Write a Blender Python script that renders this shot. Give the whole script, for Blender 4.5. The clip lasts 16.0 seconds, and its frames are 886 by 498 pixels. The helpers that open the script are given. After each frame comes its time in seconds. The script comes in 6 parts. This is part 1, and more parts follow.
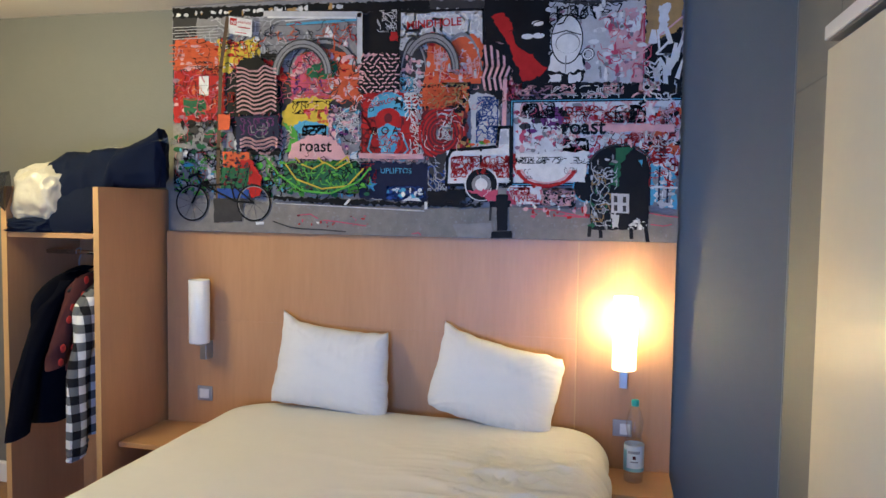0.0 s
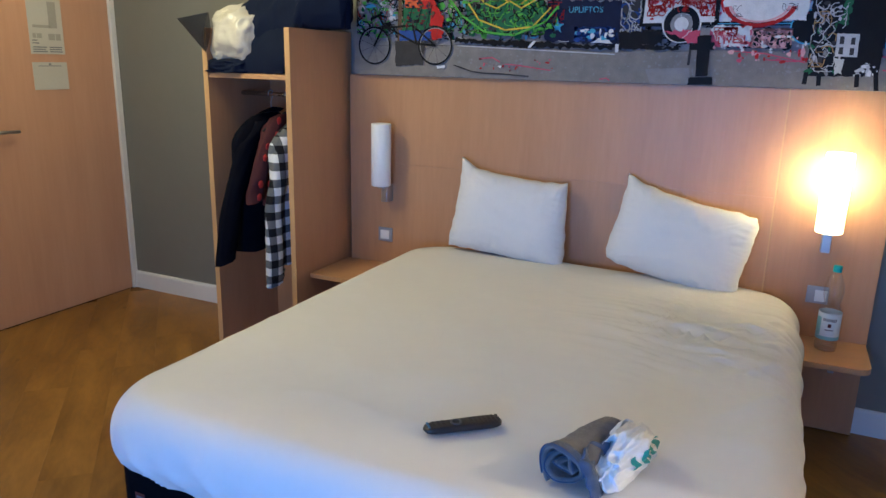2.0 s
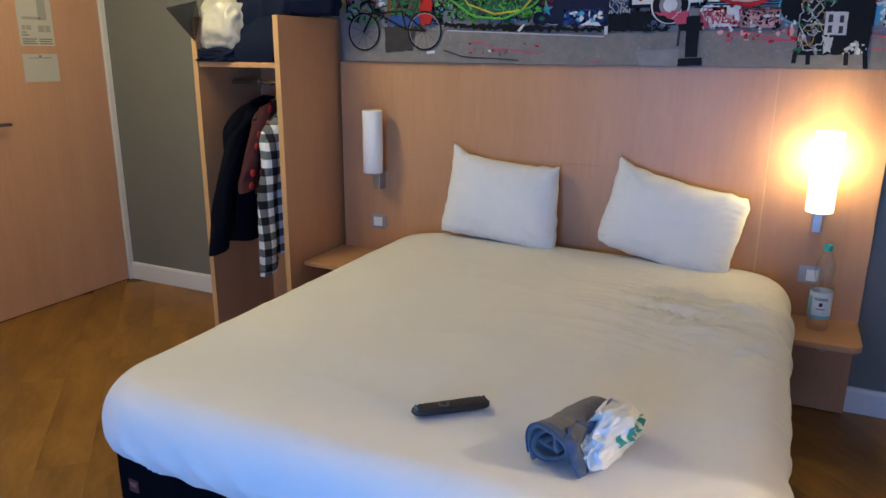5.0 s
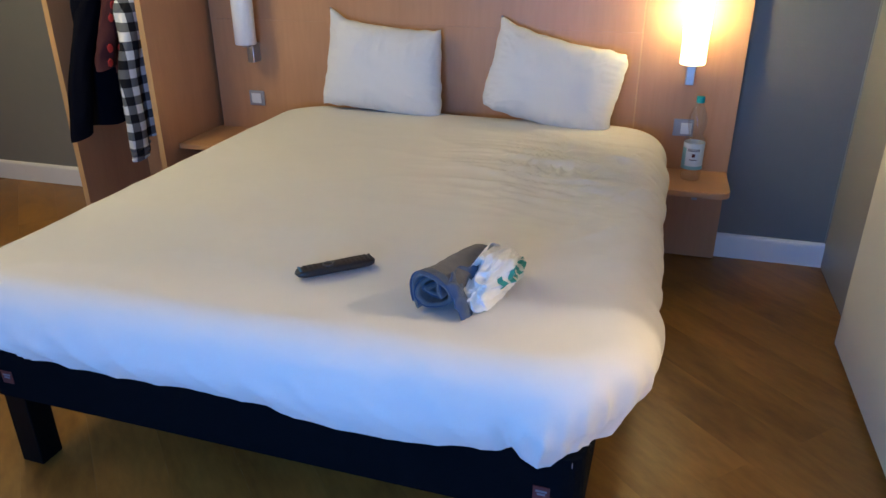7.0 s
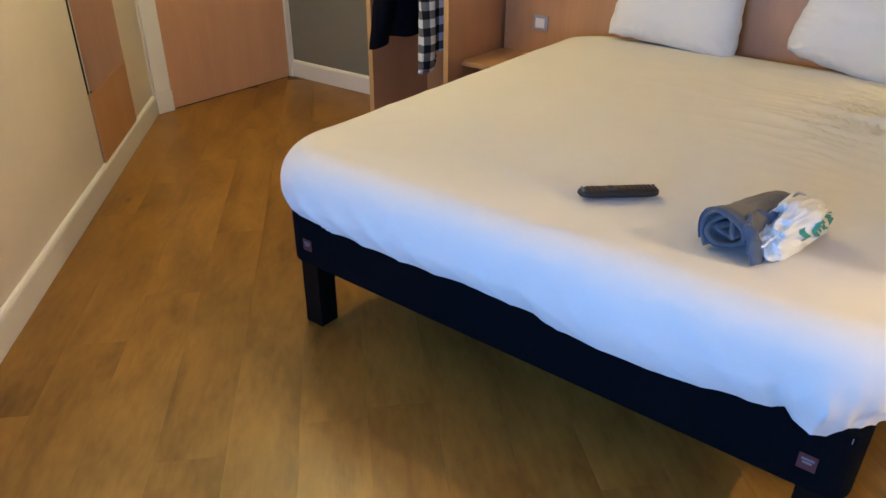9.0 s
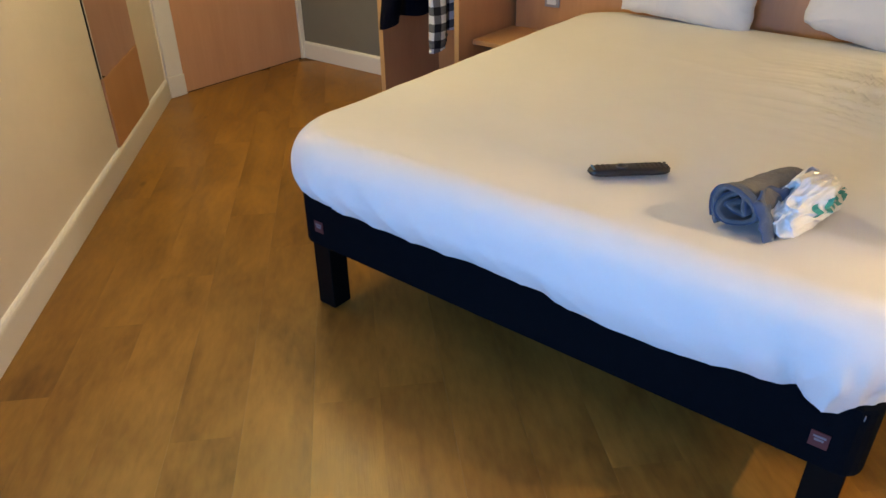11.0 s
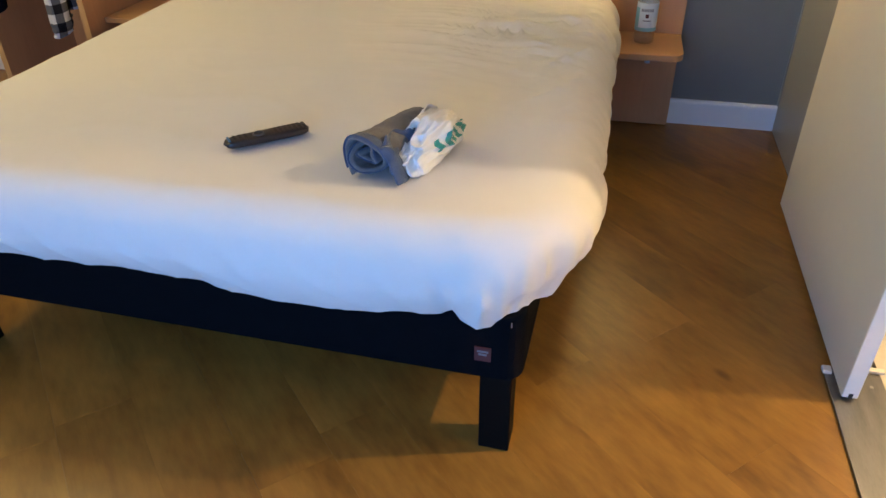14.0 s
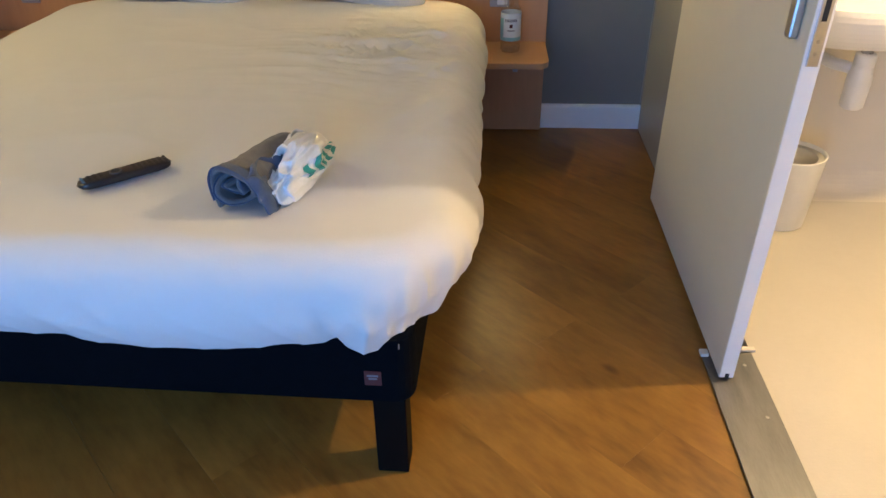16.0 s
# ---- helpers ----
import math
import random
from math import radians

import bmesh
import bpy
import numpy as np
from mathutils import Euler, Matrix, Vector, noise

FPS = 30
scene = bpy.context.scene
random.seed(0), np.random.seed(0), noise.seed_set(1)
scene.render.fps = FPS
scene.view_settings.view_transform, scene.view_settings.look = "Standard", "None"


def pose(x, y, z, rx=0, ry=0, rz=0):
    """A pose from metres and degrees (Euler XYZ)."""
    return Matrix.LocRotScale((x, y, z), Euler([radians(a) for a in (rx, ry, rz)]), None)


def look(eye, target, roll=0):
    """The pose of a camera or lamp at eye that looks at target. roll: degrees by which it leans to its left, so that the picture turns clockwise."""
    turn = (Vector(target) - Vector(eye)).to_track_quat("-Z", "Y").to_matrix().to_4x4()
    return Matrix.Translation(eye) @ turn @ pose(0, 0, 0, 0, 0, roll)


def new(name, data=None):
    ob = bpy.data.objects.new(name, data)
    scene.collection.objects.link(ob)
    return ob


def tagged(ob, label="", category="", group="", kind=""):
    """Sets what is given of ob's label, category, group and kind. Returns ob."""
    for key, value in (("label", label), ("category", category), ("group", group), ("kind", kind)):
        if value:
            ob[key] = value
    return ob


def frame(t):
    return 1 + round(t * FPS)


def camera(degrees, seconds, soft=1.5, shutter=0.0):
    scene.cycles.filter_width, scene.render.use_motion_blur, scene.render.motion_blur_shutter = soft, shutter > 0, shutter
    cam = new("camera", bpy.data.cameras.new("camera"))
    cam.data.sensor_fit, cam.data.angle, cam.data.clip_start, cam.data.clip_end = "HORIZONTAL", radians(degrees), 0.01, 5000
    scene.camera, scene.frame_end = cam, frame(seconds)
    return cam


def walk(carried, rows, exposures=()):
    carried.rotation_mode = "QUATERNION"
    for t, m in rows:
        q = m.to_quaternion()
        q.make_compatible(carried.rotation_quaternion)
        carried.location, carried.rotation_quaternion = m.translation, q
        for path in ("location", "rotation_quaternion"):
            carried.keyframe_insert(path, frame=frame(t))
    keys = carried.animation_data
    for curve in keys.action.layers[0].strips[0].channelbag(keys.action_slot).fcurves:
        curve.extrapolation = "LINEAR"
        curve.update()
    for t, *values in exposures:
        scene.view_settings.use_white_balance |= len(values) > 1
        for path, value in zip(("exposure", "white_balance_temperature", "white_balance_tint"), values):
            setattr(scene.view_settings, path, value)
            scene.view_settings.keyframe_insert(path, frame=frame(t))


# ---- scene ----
cam = camera(63.5, 16.0)
PATH = [
    (0, (0.866, 0.784, 1.567), (0.415, 2.729, 1.448), 0.8),
    (0.5, (0.852, 0.793, 1.557), (0.388, 2.729, 1.375), 0.5),
    (1, (0.846, 0.798, 1.509), (0.337, 2.702, 1.17), 0.5),
    (1.5, (0.818, 0.797, 1.478), (0.213, 2.65, 1.03), 1.2),
    (2, (0.733, 0.782, 1.497), (-0.085, 2.536, 0.991), 1.3),
    (2.5, (0.704, 0.778, 1.503), (-0.211, 2.479, 0.984), 1.4),
    (3, (0.722, 0.775, 1.505), (-0.209, 2.469, 0.992), 1.0),
    (5.3, (0.784, 0.798, 1.475), (0.029, 2.567, 0.926), 0.1),
    (5.5, (0.795, 0.804, 1.458), (0.1, 2.588, 0.881), 0.1),
    (6, (0.814, 0.819, 1.415), (0.245, 2.605, 0.717), 0.1),
    (6.5, (0.815, 0.818, 1.402), (0.294, 2.586, 0.627), -0.0),
    (7, (0.815, 0.814, 1.391), (0.295, 2.561, 0.569), -0.2),
    (7.5, (0.812, 0.807, 1.384), (0.237, 2.523, 0.534), -0.2),
    (8, (0.794, 0.793, 1.372), (0.099, 2.448, 0.491), 0.2),
    (8.5, (0.744, 0.757, 1.352), (-0.151, 2.288, 0.428), 0.6),
    (9, (0.716, 0.723, 1.345), (-0.326, 2.132, 0.38), 0.5),
    (9.2, (0.721, 0.725, 1.342), (-0.357, 2.1, 0.37), 0.2),
    (11.3, (0.731, 0.731, 1.345), (-0.32, 2.093, 0.325), -1.2),
    (11.5, (0.738, 0.732, 1.344), (-0.281, 2.11, 0.313), -1.4),
    (12, (0.765, 0.758, 1.322), (-0.133, 2.198, 0.264), -1.5),
    (12.5, (0.803, 0.789, 1.307), (0.068, 2.297, 0.218), -1.4),
    (13, (0.839, 0.828, 1.317), (0.262, 2.385, 0.201), -1.3),
    (13.5, (0.854, 0.853, 1.339), (0.398, 2.448, 0.222), -0.9),
    (14, (0.87, 0.851, 1.328), (0.478, 2.473, 0.226), -0.7),
    (14.5, (0.873, 0.849, 1.336), (0.518, 2.487, 0.244), -0.4),
    (15, (0.873, 0.855, 1.331), (0.557, 2.507, 0.249), -0.3),
    (15.5, (0.872, 0.856, 1.336), (0.594, 2.518, 0.259), -0.3),
    (16, (0.905, 0.881, 1.334), (0.791, 2.562, 0.257), -0.7),
]
walk(cam, [(t, look(eye, target, roll)) for t, eye, target, roll in PATH], [(0, 1.18, 6000, 10), (1.5, 0.97, 5500, 9.3), (3, 0.87, 5600, 9.6), (5.5, 0.84, 5900, 9.9), (8.4, 0.88, 6400, 9.9), (9.1, 1.12, 7100, 9.5), (12.5, 1.13, 7500, 10.3), (16, 0.90, 6900, 8.5)])

# ---- light ----
world = bpy.data.worlds.new("sky")
scene.world = world
world.use_nodes = True
wn = world.node_tree.nodes
sky = wn.new("ShaderNodeTexSky")
sky.sky_type, sky.sun_disc = "NISHITA", False
sky.sun_elevation, sky.sun_rotation = radians(35), radians(40)
wn["Background"].inputs["Strength"].default_value = 0.05
world.node_tree.links.new(sky.outputs[0], wn["Background"].inputs["Color"])

W_Y, H_Y = 4.055, 4.0          # north wall, face of the headboard
E_X, CEIL = 1.606, 2.54        # east wall, ceiling
WIN = (-0.52, 0.86, 0.28, 1.48)  # unseen window in the south wall, sized to shape the daylight: x0, x1, z0, z1
S_Y, SW_X = -0.5, -0.6


def area_lamp(name, m, sx, sy, watts, colour):
    data = bpy.data.lights.new(name, "AREA")
    data.shape, data.size, data.size_y, data.energy, data.color = "RECTANGLE", sx, sy, watts, colour
    ob = new(name, data)
    ob.matrix_world = m
    return ob


# Blue area lamp stands in for sky light at the unseen window.
window_light = area_lamp("window_light", look((0.17, S_Y + 0.02, 0.88), (0.17, 2, 0.88)), 1.28, 1.10, 36, (0.115, 0.375, 1.0))
globe = bpy.data.lights.new("bathroom_light", "POINT")
globe.energy, globe.color, globe.shadow_soft_size = 42, (1.0, 0.77, 0.47), 0.035
bath_light = new("bathroom_light", globe)
bath_light.location = (2.30, 2.41, 1.86)

# Unseen warm fill, added to brighten walls, headboard and bed top.
warm_fill = bpy.data.lights.new("warm_fill_light", "POINT")
warm_fill.energy, warm_fill.color, warm_fill.shadow_soft_size = 22.5, (1.0, 0.86, 0.43), 0.26
warm_fill_light = new("warm_fill_light", warm_fill)
warm_fill_light.location = (-1.70, 2.75, 2.26)

# ---- materials ----


def material(name, colour, rough=0.6, metal=0.0, second=None, scale=3.0, stretch=(1, 1, 1), mix=0.5, bump=0.0, bump_scale=60.0,
             fine=0.0, rough_var=0.0, per_object=0.0, sheen=0.0, spec=0.5, coat=0.0, bump_stretch=(1, 1, 1), rz=0.0):
    """A principled surface: two colours blended by noise at a large and a small scale, with fine relief."""
    m = bpy.data.materials.new(name)
    m.use_nodes = True
    n, k = m.node_tree.nodes, m.node_tree.links
    b = n["Principled BSDF"]
    b.inputs["Metallic"].default_value = metal
    b.inputs["Roughness"].default_value = rough
    b.inputs["Specular IOR Level"].default_value = spec
    b.inputs["Sheen Weight"].default_value = sheen
    b.inputs["Coat Weight"].default_value = coat
    co = n.new("ShaderNodeTexCoord")
    mp = n.new("ShaderNodeMapping")
    mp.inputs["Scale"].default_value = stretch
    # turn first, then stretch along the turned axes
    turn = n.new("ShaderNodeMapping")
    turn.inputs["Rotation"].default_value = (0, 0, radians(rz))
    k.new(co.outputs["Object"], turn.inputs[0])
    info = n.new("ShaderNodeObjectInfo")
    if per_object:
        add = n.new("ShaderNodeVectorMath")
        add.operation = "ADD"
        mul = n.new("ShaderNodeMath")
        mul.operation, mul.inputs[1].default_value = "MULTIPLY", 37.0
        k.new(info.outputs["Random"], mul.inputs[0])
        k.new(turn.outputs[0], add.inputs[0])
        k.new(mul.outputs[0], add.inputs[1])
        k.new(add.outputs[0], mp.inputs[0])
    else:
        k.new(turn.outputs[0], mp.inputs[0])
    big = n.new("ShaderNodeTexNoise")
    big.inputs["Scale"].default_value, big.inputs["Detail"].default_value = scale, 4
    small = n.new("ShaderNodeTexNoise")
    small.inputs["Scale"].default_value, small.inputs["Detail"].default_value = scale * 9, 3
    k.new(mp.outputs[0], big.inputs["Vector"])
    k.new(mp.outputs[0], small.inputs["Vector"])
    mean = n.new("ShaderNodeMix")
    mean.inputs[0].default_value = 0.4
    k.new(big.outputs["Fac"], mean.inputs[2])
    k.new(small.outputs["Fac"], mean.inputs[3])
    ramp = n.new("ShaderNodeValToRGB")
    ramp.color_ramp.elements[0].position, ramp.color_ramp.elements[1].position = 0.5 - 0.22, 0.5 + 0.22
    c2 = second or tuple(c * 0.9 for c in colour)
    ramp.color_ramp.elements[0].color = (*c2, 1)
    ramp.color_ramp.elements[1].color = (*colour, 1)
    k.new(mean.outputs[0], ramp.inputs[0])
    out = ramp.outputs[0]
    if per_object:
        hsv = n.new("ShaderNodeHueSaturation")
        rng = n.new("ShaderNodeMapRange")
        rng.inputs[3].default_value, rng.inputs[4].default_value = 1 - per_object, 1 + per_object
        k.new(info.outputs["Random"], rng.inputs[0])
        k.new(rng.outputs[0], hsv.inputs["Value"])
        k.new(out, hsv.inputs["Color"])
        out = hsv.outputs[0]
    k.new(out, b.inputs["Base Color"])
    if rough_var:
        rr = n.new("ShaderNodeMapRange")
        rr.inputs[3].default_value, rr.inputs[4].default_value = max(0.02, rough - rough_var), min(1, rough + rough_var)
        k.new(small.outputs["Fac"], rr.inputs[0])
        k.new(rr.outputs[0], b.inputs["Roughness"])
    if bump:
        bm_map = n.new("ShaderNodeMapping")
        bm_map.inputs["Scale"].default_value = bump_stretch
        k.new(turn.outputs[0], bm_map.inputs[0])
        rel = n.new("ShaderNodeTexNoise")
        rel.inputs["Scale"].default_value, rel.inputs["Detail"].default_value = bump_scale, 4
        k.new(bm_map.outputs[0], rel.inputs["Vector"])
        bp = n.new("ShaderNodeBump")
        bp.inputs["Strength"].default_value, bp.inputs["Distance"].default_value = bump, 0.004
        k.new(rel.outputs["Fac"], bp.inputs["Height"])
        k.new(bp.outputs[0], b.inputs["Normal"])
    return m


def glow(name, colour, strength):
    m = bpy.data.materials.new(name)
    m.use_nodes = True
    b = m.node_tree.nodes["Principled BSDF"]
    b.inputs["Base Color"].default_value = (0.8, 0.78, 0.72, 1)
    b.inputs["Emission Color"].default_value, b.inputs["Emission Strength"].default_value = (*colour, 1), strength
    return m


def clear(name, colour, rough=0.02, ior=1.45):
    m = bpy.data.materials.new(name)
    m.use_nodes = True
    b = m.node_tree.nodes["Principled BSDF"]
    b.inputs["Base Color"].default_value = (*colour, 1)
    b.inputs["Transmission Weight"].default_value, b.inputs["Roughness"].default_value, b.inputs["IOR"].default_value = 1, rough, ior
    return m


GREY_PAINT = material("grey_paint", (0.20, 0.20, 0.18), 0.5, second=(0.185, 0.185, 0.168), scale=2, spec=0.3, bump=0.25, bump_scale=90)
POD_GREY = material("pod_grey", (0.27, 0.265, 0.235), 0.4, second=(0.255, 0.25, 0.222), scale=3, bump=0.08, bump_scale=120)
CREAM_PAINT = material("cream_paint", (0.74, 0.68, 0.62), 0.6, second=(0.70, 0.64, 0.58), scale=2, bump=0.2, bump_scale=110)
WHITE_PAINT = material("white_paint", (0.80, 0.79, 0.78), 0.4, second=(0.76, 0.75, 0.74), scale=4, bump=0.06)
DOOR_CREAM = material("cream_laminate", (0.70, 0.645, 0.50), 0.45, second=(0.67, 0.615, 0.475), scale=3, bump=0.08, bump_scale=300)
CEIL_PAINT = material("ceiling_paint", (0.72, 0.66, 0.58), 0.8, second=(0.69, 0.63, 0.55), scale=2, bump=0.2, bump_scale=130)
BEECH = material("beech_veneer", (0.55, 0.295, 0.150), 0.40, second=(0.46, 0.235, 0.112), scale=2.2, stretch=(3.2, 3.2, 0.35), bump=0.05,
                 bump_scale=220, bump_stretch=(1, 1, 0.06), rough_var=0.06)
BEECH_FLAT = material("beech_veneer_flat", (0.58, 0.33, 0.16), 0.36, second=(0.51, 0.275, 0.125), scale=2.2, stretch=(0.35, 3.2, 3.2), bump=0.05,
                      bump_scale=220, bump_stretch=(0.06, 1, 1), rough_var=0.06)
EDGE_WOOD = material("beech_edge", (0.62, 0.38, 0.17), 0.4, second=(0.55, 0.32, 0.14), scale=4, stretch=(3, 3, 0.3))
DOOR_WOOD = material("door_veneer", (0.62, 0.35, 0.225), 0.42, second=(0.54, 0.29, 0.18), scale=1.8, stretch=(3.5, 3.5, 0.3), bump=0.05,
                     bump_scale=200, bump_stretch=(1, 1, 0.06))


def plank_wood():
    """Oak look laminate: long feathered streaks along the plank, knots, and boards that differ a little."""
    m = material("floor_plank", (0.385, 0.188, 0.037), 0.36, second=(0.140, 0.062, 0.012), scale=2.3, stretch=(0.75, 2.3, 1), bump=0.10, spec=0.38,
                 bump_scale=55, bump_stretch=(0.2, 3.0, 1), rough_var=0.10, per_object=0.06, rz=45)
    n, k = m.node_tree.nodes, m.node_tree.links
    for t in n:
        if t.type == "TEX_NOISE" and t.inputs["Scale"].default_value < 3:
            t.inputs["Distortion"].default_value = 0.9
            t.inputs["Detail"].default_value = 6
    n["Mix"].inputs[0].default_value = 0.3
    b = n["Principled BSDF"]
    base = b.inputs["Base Color"].links[0].from_socket
    co, vor, ring, mix = n.new("ShaderNodeTexCoord"), n.new("ShaderNodeTexVoronoi"), n.new("ShaderNodeMapRange"), n.new("ShaderNodeMix")
    mp = n.new("ShaderNodeMapping")
    mp.inputs["Rotation"].default_value = (0, 0, radians(45))
    st = n.new("ShaderNodeMapping")
    st.inputs["Scale"].default_value = (0.55, 1.0, 0.01)
    k.new(co.outputs["Object"], mp.inputs[0])
    k.new(mp.outputs[0], st.inputs[0])
    k.new(st.outputs[0], vor.inputs["Vector"])
    vor.inputs["Scale"].default_value = 3.6
    ring.interpolation_type = "SMOOTHSTEP"
    ring.inputs[1].default_value, ring.inputs[2].default_value, ring.inputs[3].default_value, ring.inputs[4].default_value = 0.01, 0.075, 0.6, 0.0
    k.new(vor.outputs["Distance"], ring.inputs[0])
    mix.data_type = "RGBA"
    k.new(ring.outputs[0], mix.inputs["Factor"])
    k.new(base, mix.inputs[6])
    mix.inputs[7].default_value = (0.07, 0.030, 0.008, 1)
    k.new(mix.outputs[2], b.inputs["Base Color"])
    return m


PLANK = plank_wood()
SEAM = material("floor_underlay", (0.16, 0.08, 0.022), 0.8)
SHEET = material("white_cotton", (0.73, 0.71, 0.675), 0.85, second=(0.70, 0.68, 0.645), scale=3, bump=0.10, bump_scale=260, sheen=0.15, spec=0.2)
PILLOW_M = material("pillow_cotton", (0.75, 0.735, 0.71), 0.85, second=(0.72, 0.705, 0.68), scale=5, bump=0.12, bump_scale=240, sheen=0.15, spec=0.2)
NAVY_BASE = material("dark_upholstery", (0.0030, 0.0042, 0.0065), 0.9, second=(0.002, 0.003, 0.0045), scale=30, bump=0.5, bump_scale=420, spec=0.05)
BLACK_LEG = material("black_leg", (0.0028, 0.0027, 0.0027), 0.55, spec=0.10, bump=0.05)
TAG_RED = material("tag_red", (0.10, 0.018, 0.016), 0.7)
TAG_INK = material("tag_print", (0.20, 0.17, 0.18), 0.7)
STEEL = material("brushed_steel", (0.52, 0.51, 0.49), 0.34, 1.0, second=(0.44, 0.43, 0.41), scale=3, stretch=(1, 8, 8), rough_var=0.10, bump=0.04, bump_scale=300)
DULL_STEEL = material("dull_steel", (0.42, 0.41, 0.40), 0.42, 1.0, second=(0.36, 0.35, 0.34), scale=5, rough_var=0.08)
# Darker, rougher steel streaked with two greys.
DARK_STEEL = material("dark_steel", (0.25, 0.25, 0.25), 0.5, 0.9, second=(0.15, 0.15, 0.15), scale=5, stretch=(6, 1, 1), rough_var=0.14, bump=0.05, bump_scale=200)
CHROME = material("chrome", (0.75, 0.74, 0.72), 0.12, 1.0)
BRASS = material("brass", (0.72, 0.47, 0.17), 0.25, 1.0, second=(0.62, 0.40, 0.14))
SILVER_PLASTIC = material("silver_plastic", (0.40, 0.40, 0.42), 0.4, 0.3, second=(0.37, 0.37, 0.39))
WHITE_PLASTIC = material("white_plastic", (0.80, 0.80, 0.79), 0.35, second=(0.77, 0.77, 0.76))
SHADE_OFF = material("opal_shade", (0.84, 0.84, 0.85), 0.35, second=(0.82, 0.82, 0.83), spec=0.4)
SHADE_ON = glow("lit_shade", (1.0, 0.78, 0.34), 8.0)
sn, sl = SHADE_ON.node_tree.nodes, SHADE_ON.node_tree.links
place, axis, near, hot = sn.new("ShaderNodeNewGeometry"), sn.new("ShaderNodeSeparateXYZ"), sn.new("ShaderNodeMath"), sn.new("ShaderNodeMapRange")
near.operation, near.inputs[1].default_value = "SUBTRACT", 1.085
away = sn.new("ShaderNodeMath")
away.operation = "ABSOLUTE"
hot.interpolation_type = "SMOOTHERSTEP"
hot.inputs[1].default_value, hot.inputs[2].default_value, hot.inputs[3].default_value, hot.inputs[4].default_value = 0.0, 0.13, 33.0, 2.6
sl.new(place.outputs["Position"], axis.inputs[0])
sl.new(axis.outputs["Z"], near.inputs[0])
sl.new(near.outputs[0], away.inputs[0])
sl.new(away.outputs[0], hot.inputs[0])
sl.new(hot.outputs[0], sn["Principled BSDF"].inputs["Emission Strength"])
BLACK_PLASTIC = material("black_plastic", (0.012, 0.012, 0.013), 0.32, second=(0.016, 0.016, 0.017))
RUBBER = material("rubber_keys", (0.028, 0.028, 0.030), 0.6)
GREY_KEY = material("grey_key", (0.085, 0.085, 0.09), 0.45)
TEAL_PRINT = material("teal_print", (0.015, 0.28, 0.25), 0.4)
BLUE_PRINT = material("blue_print", (0.03, 0.18, 0.36), 0.4)
DENIM = material("blue_denim", (0.085, 0.115, 0.180), 0.9, second=(0.045, 0.062, 0.105), scale=9, bump=0.5, bump_scale=380, sheen=0.2, spec=0.2)
# Outer side of the denim: browner and greyer than the hem.
DENIM_GREY = material("grey_denim", (0.165, 0.155, 0.15), 0.9, second=(0.085, 0.085, 0.095), scale=7, bump=0.5, bump_scale=380, sheen=0.2, spec=0.2)
BAG_WHITE = material("thin_white_plastic", (0.78, 0.75, 0.70), 0.34, second=(0.68, 0.66, 0.61), scale=9, bump=0.15, bump_scale=40, coat=0.2)
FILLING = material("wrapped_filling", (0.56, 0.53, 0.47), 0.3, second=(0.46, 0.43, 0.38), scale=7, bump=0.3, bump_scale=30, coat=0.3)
NAVY_CLOTH = material("navy_cloth", (0.005, 0.010, 0.032), 0.85, second=(0.004, 0.007, 0.022), scale=12, bump=0.3, bump_scale=260, spec=0.15)
COAT_CLOTH = material("black_coat_cloth", (0.005, 0.006, 0.012), 0.95, second=(0.004, 0.004, 0.008), scale=14, bump=0.3, bump_scale=300, spec=0.06)
RED_CLOTH = material("maroon_cloth", (0.075, 0.022, 0.026), 0.9, second=(0.055, 0.018, 0.022), scale=14, bump=0.3, bump_scale=300, spec=0.2)
RED_SPOT = material("red_flower_print", (0.52, 0.035, 0.03), 0.85)
BIN_WHITE = material("bin_plastic", (0.84, 0.82, 0.76), 0.35)
BIN_SHADE = material("bin_inside_shade", (0.48, 0.455, 0.41), 0.5)
CERAMIC = material("ceramic", (0.86, 0.84, 0.80), 0.12, second=(0.84, 0.82, 0.78), coat=0.4)
POD_CREAM = material("pod_cream", (0.68, 0.63, 0.55), 0.42, second=(0.65, 0.60, 0.52), scale=3, bump=0.05)
POD_FLOOR = material("pod_floor", (0.54, 0.50, 0.43), 0.36, second=(0.51, 0.47, 0.40), scale=5, bump=0.12, bump_scale=150)
PIPE = material("pipe_plastic", (0.82, 0.80, 0.76), 0.3)
DARK = material("dark_gap", (0.02, 0.02, 0.02), 0.8)
PAPER = material("paper", (0.58, 0.55, 0.50), 0.7, second=(0.54, 0.51, 0.46), scale=8)
PLAN_GREY = material("plan_grey", (0.40, 0.375, 0.34), 0.7, second=(0.36, 0.335, 0.30), scale=8)
INK = material("grey_ink", (0.20, 0.20, 0.22), 0.7)


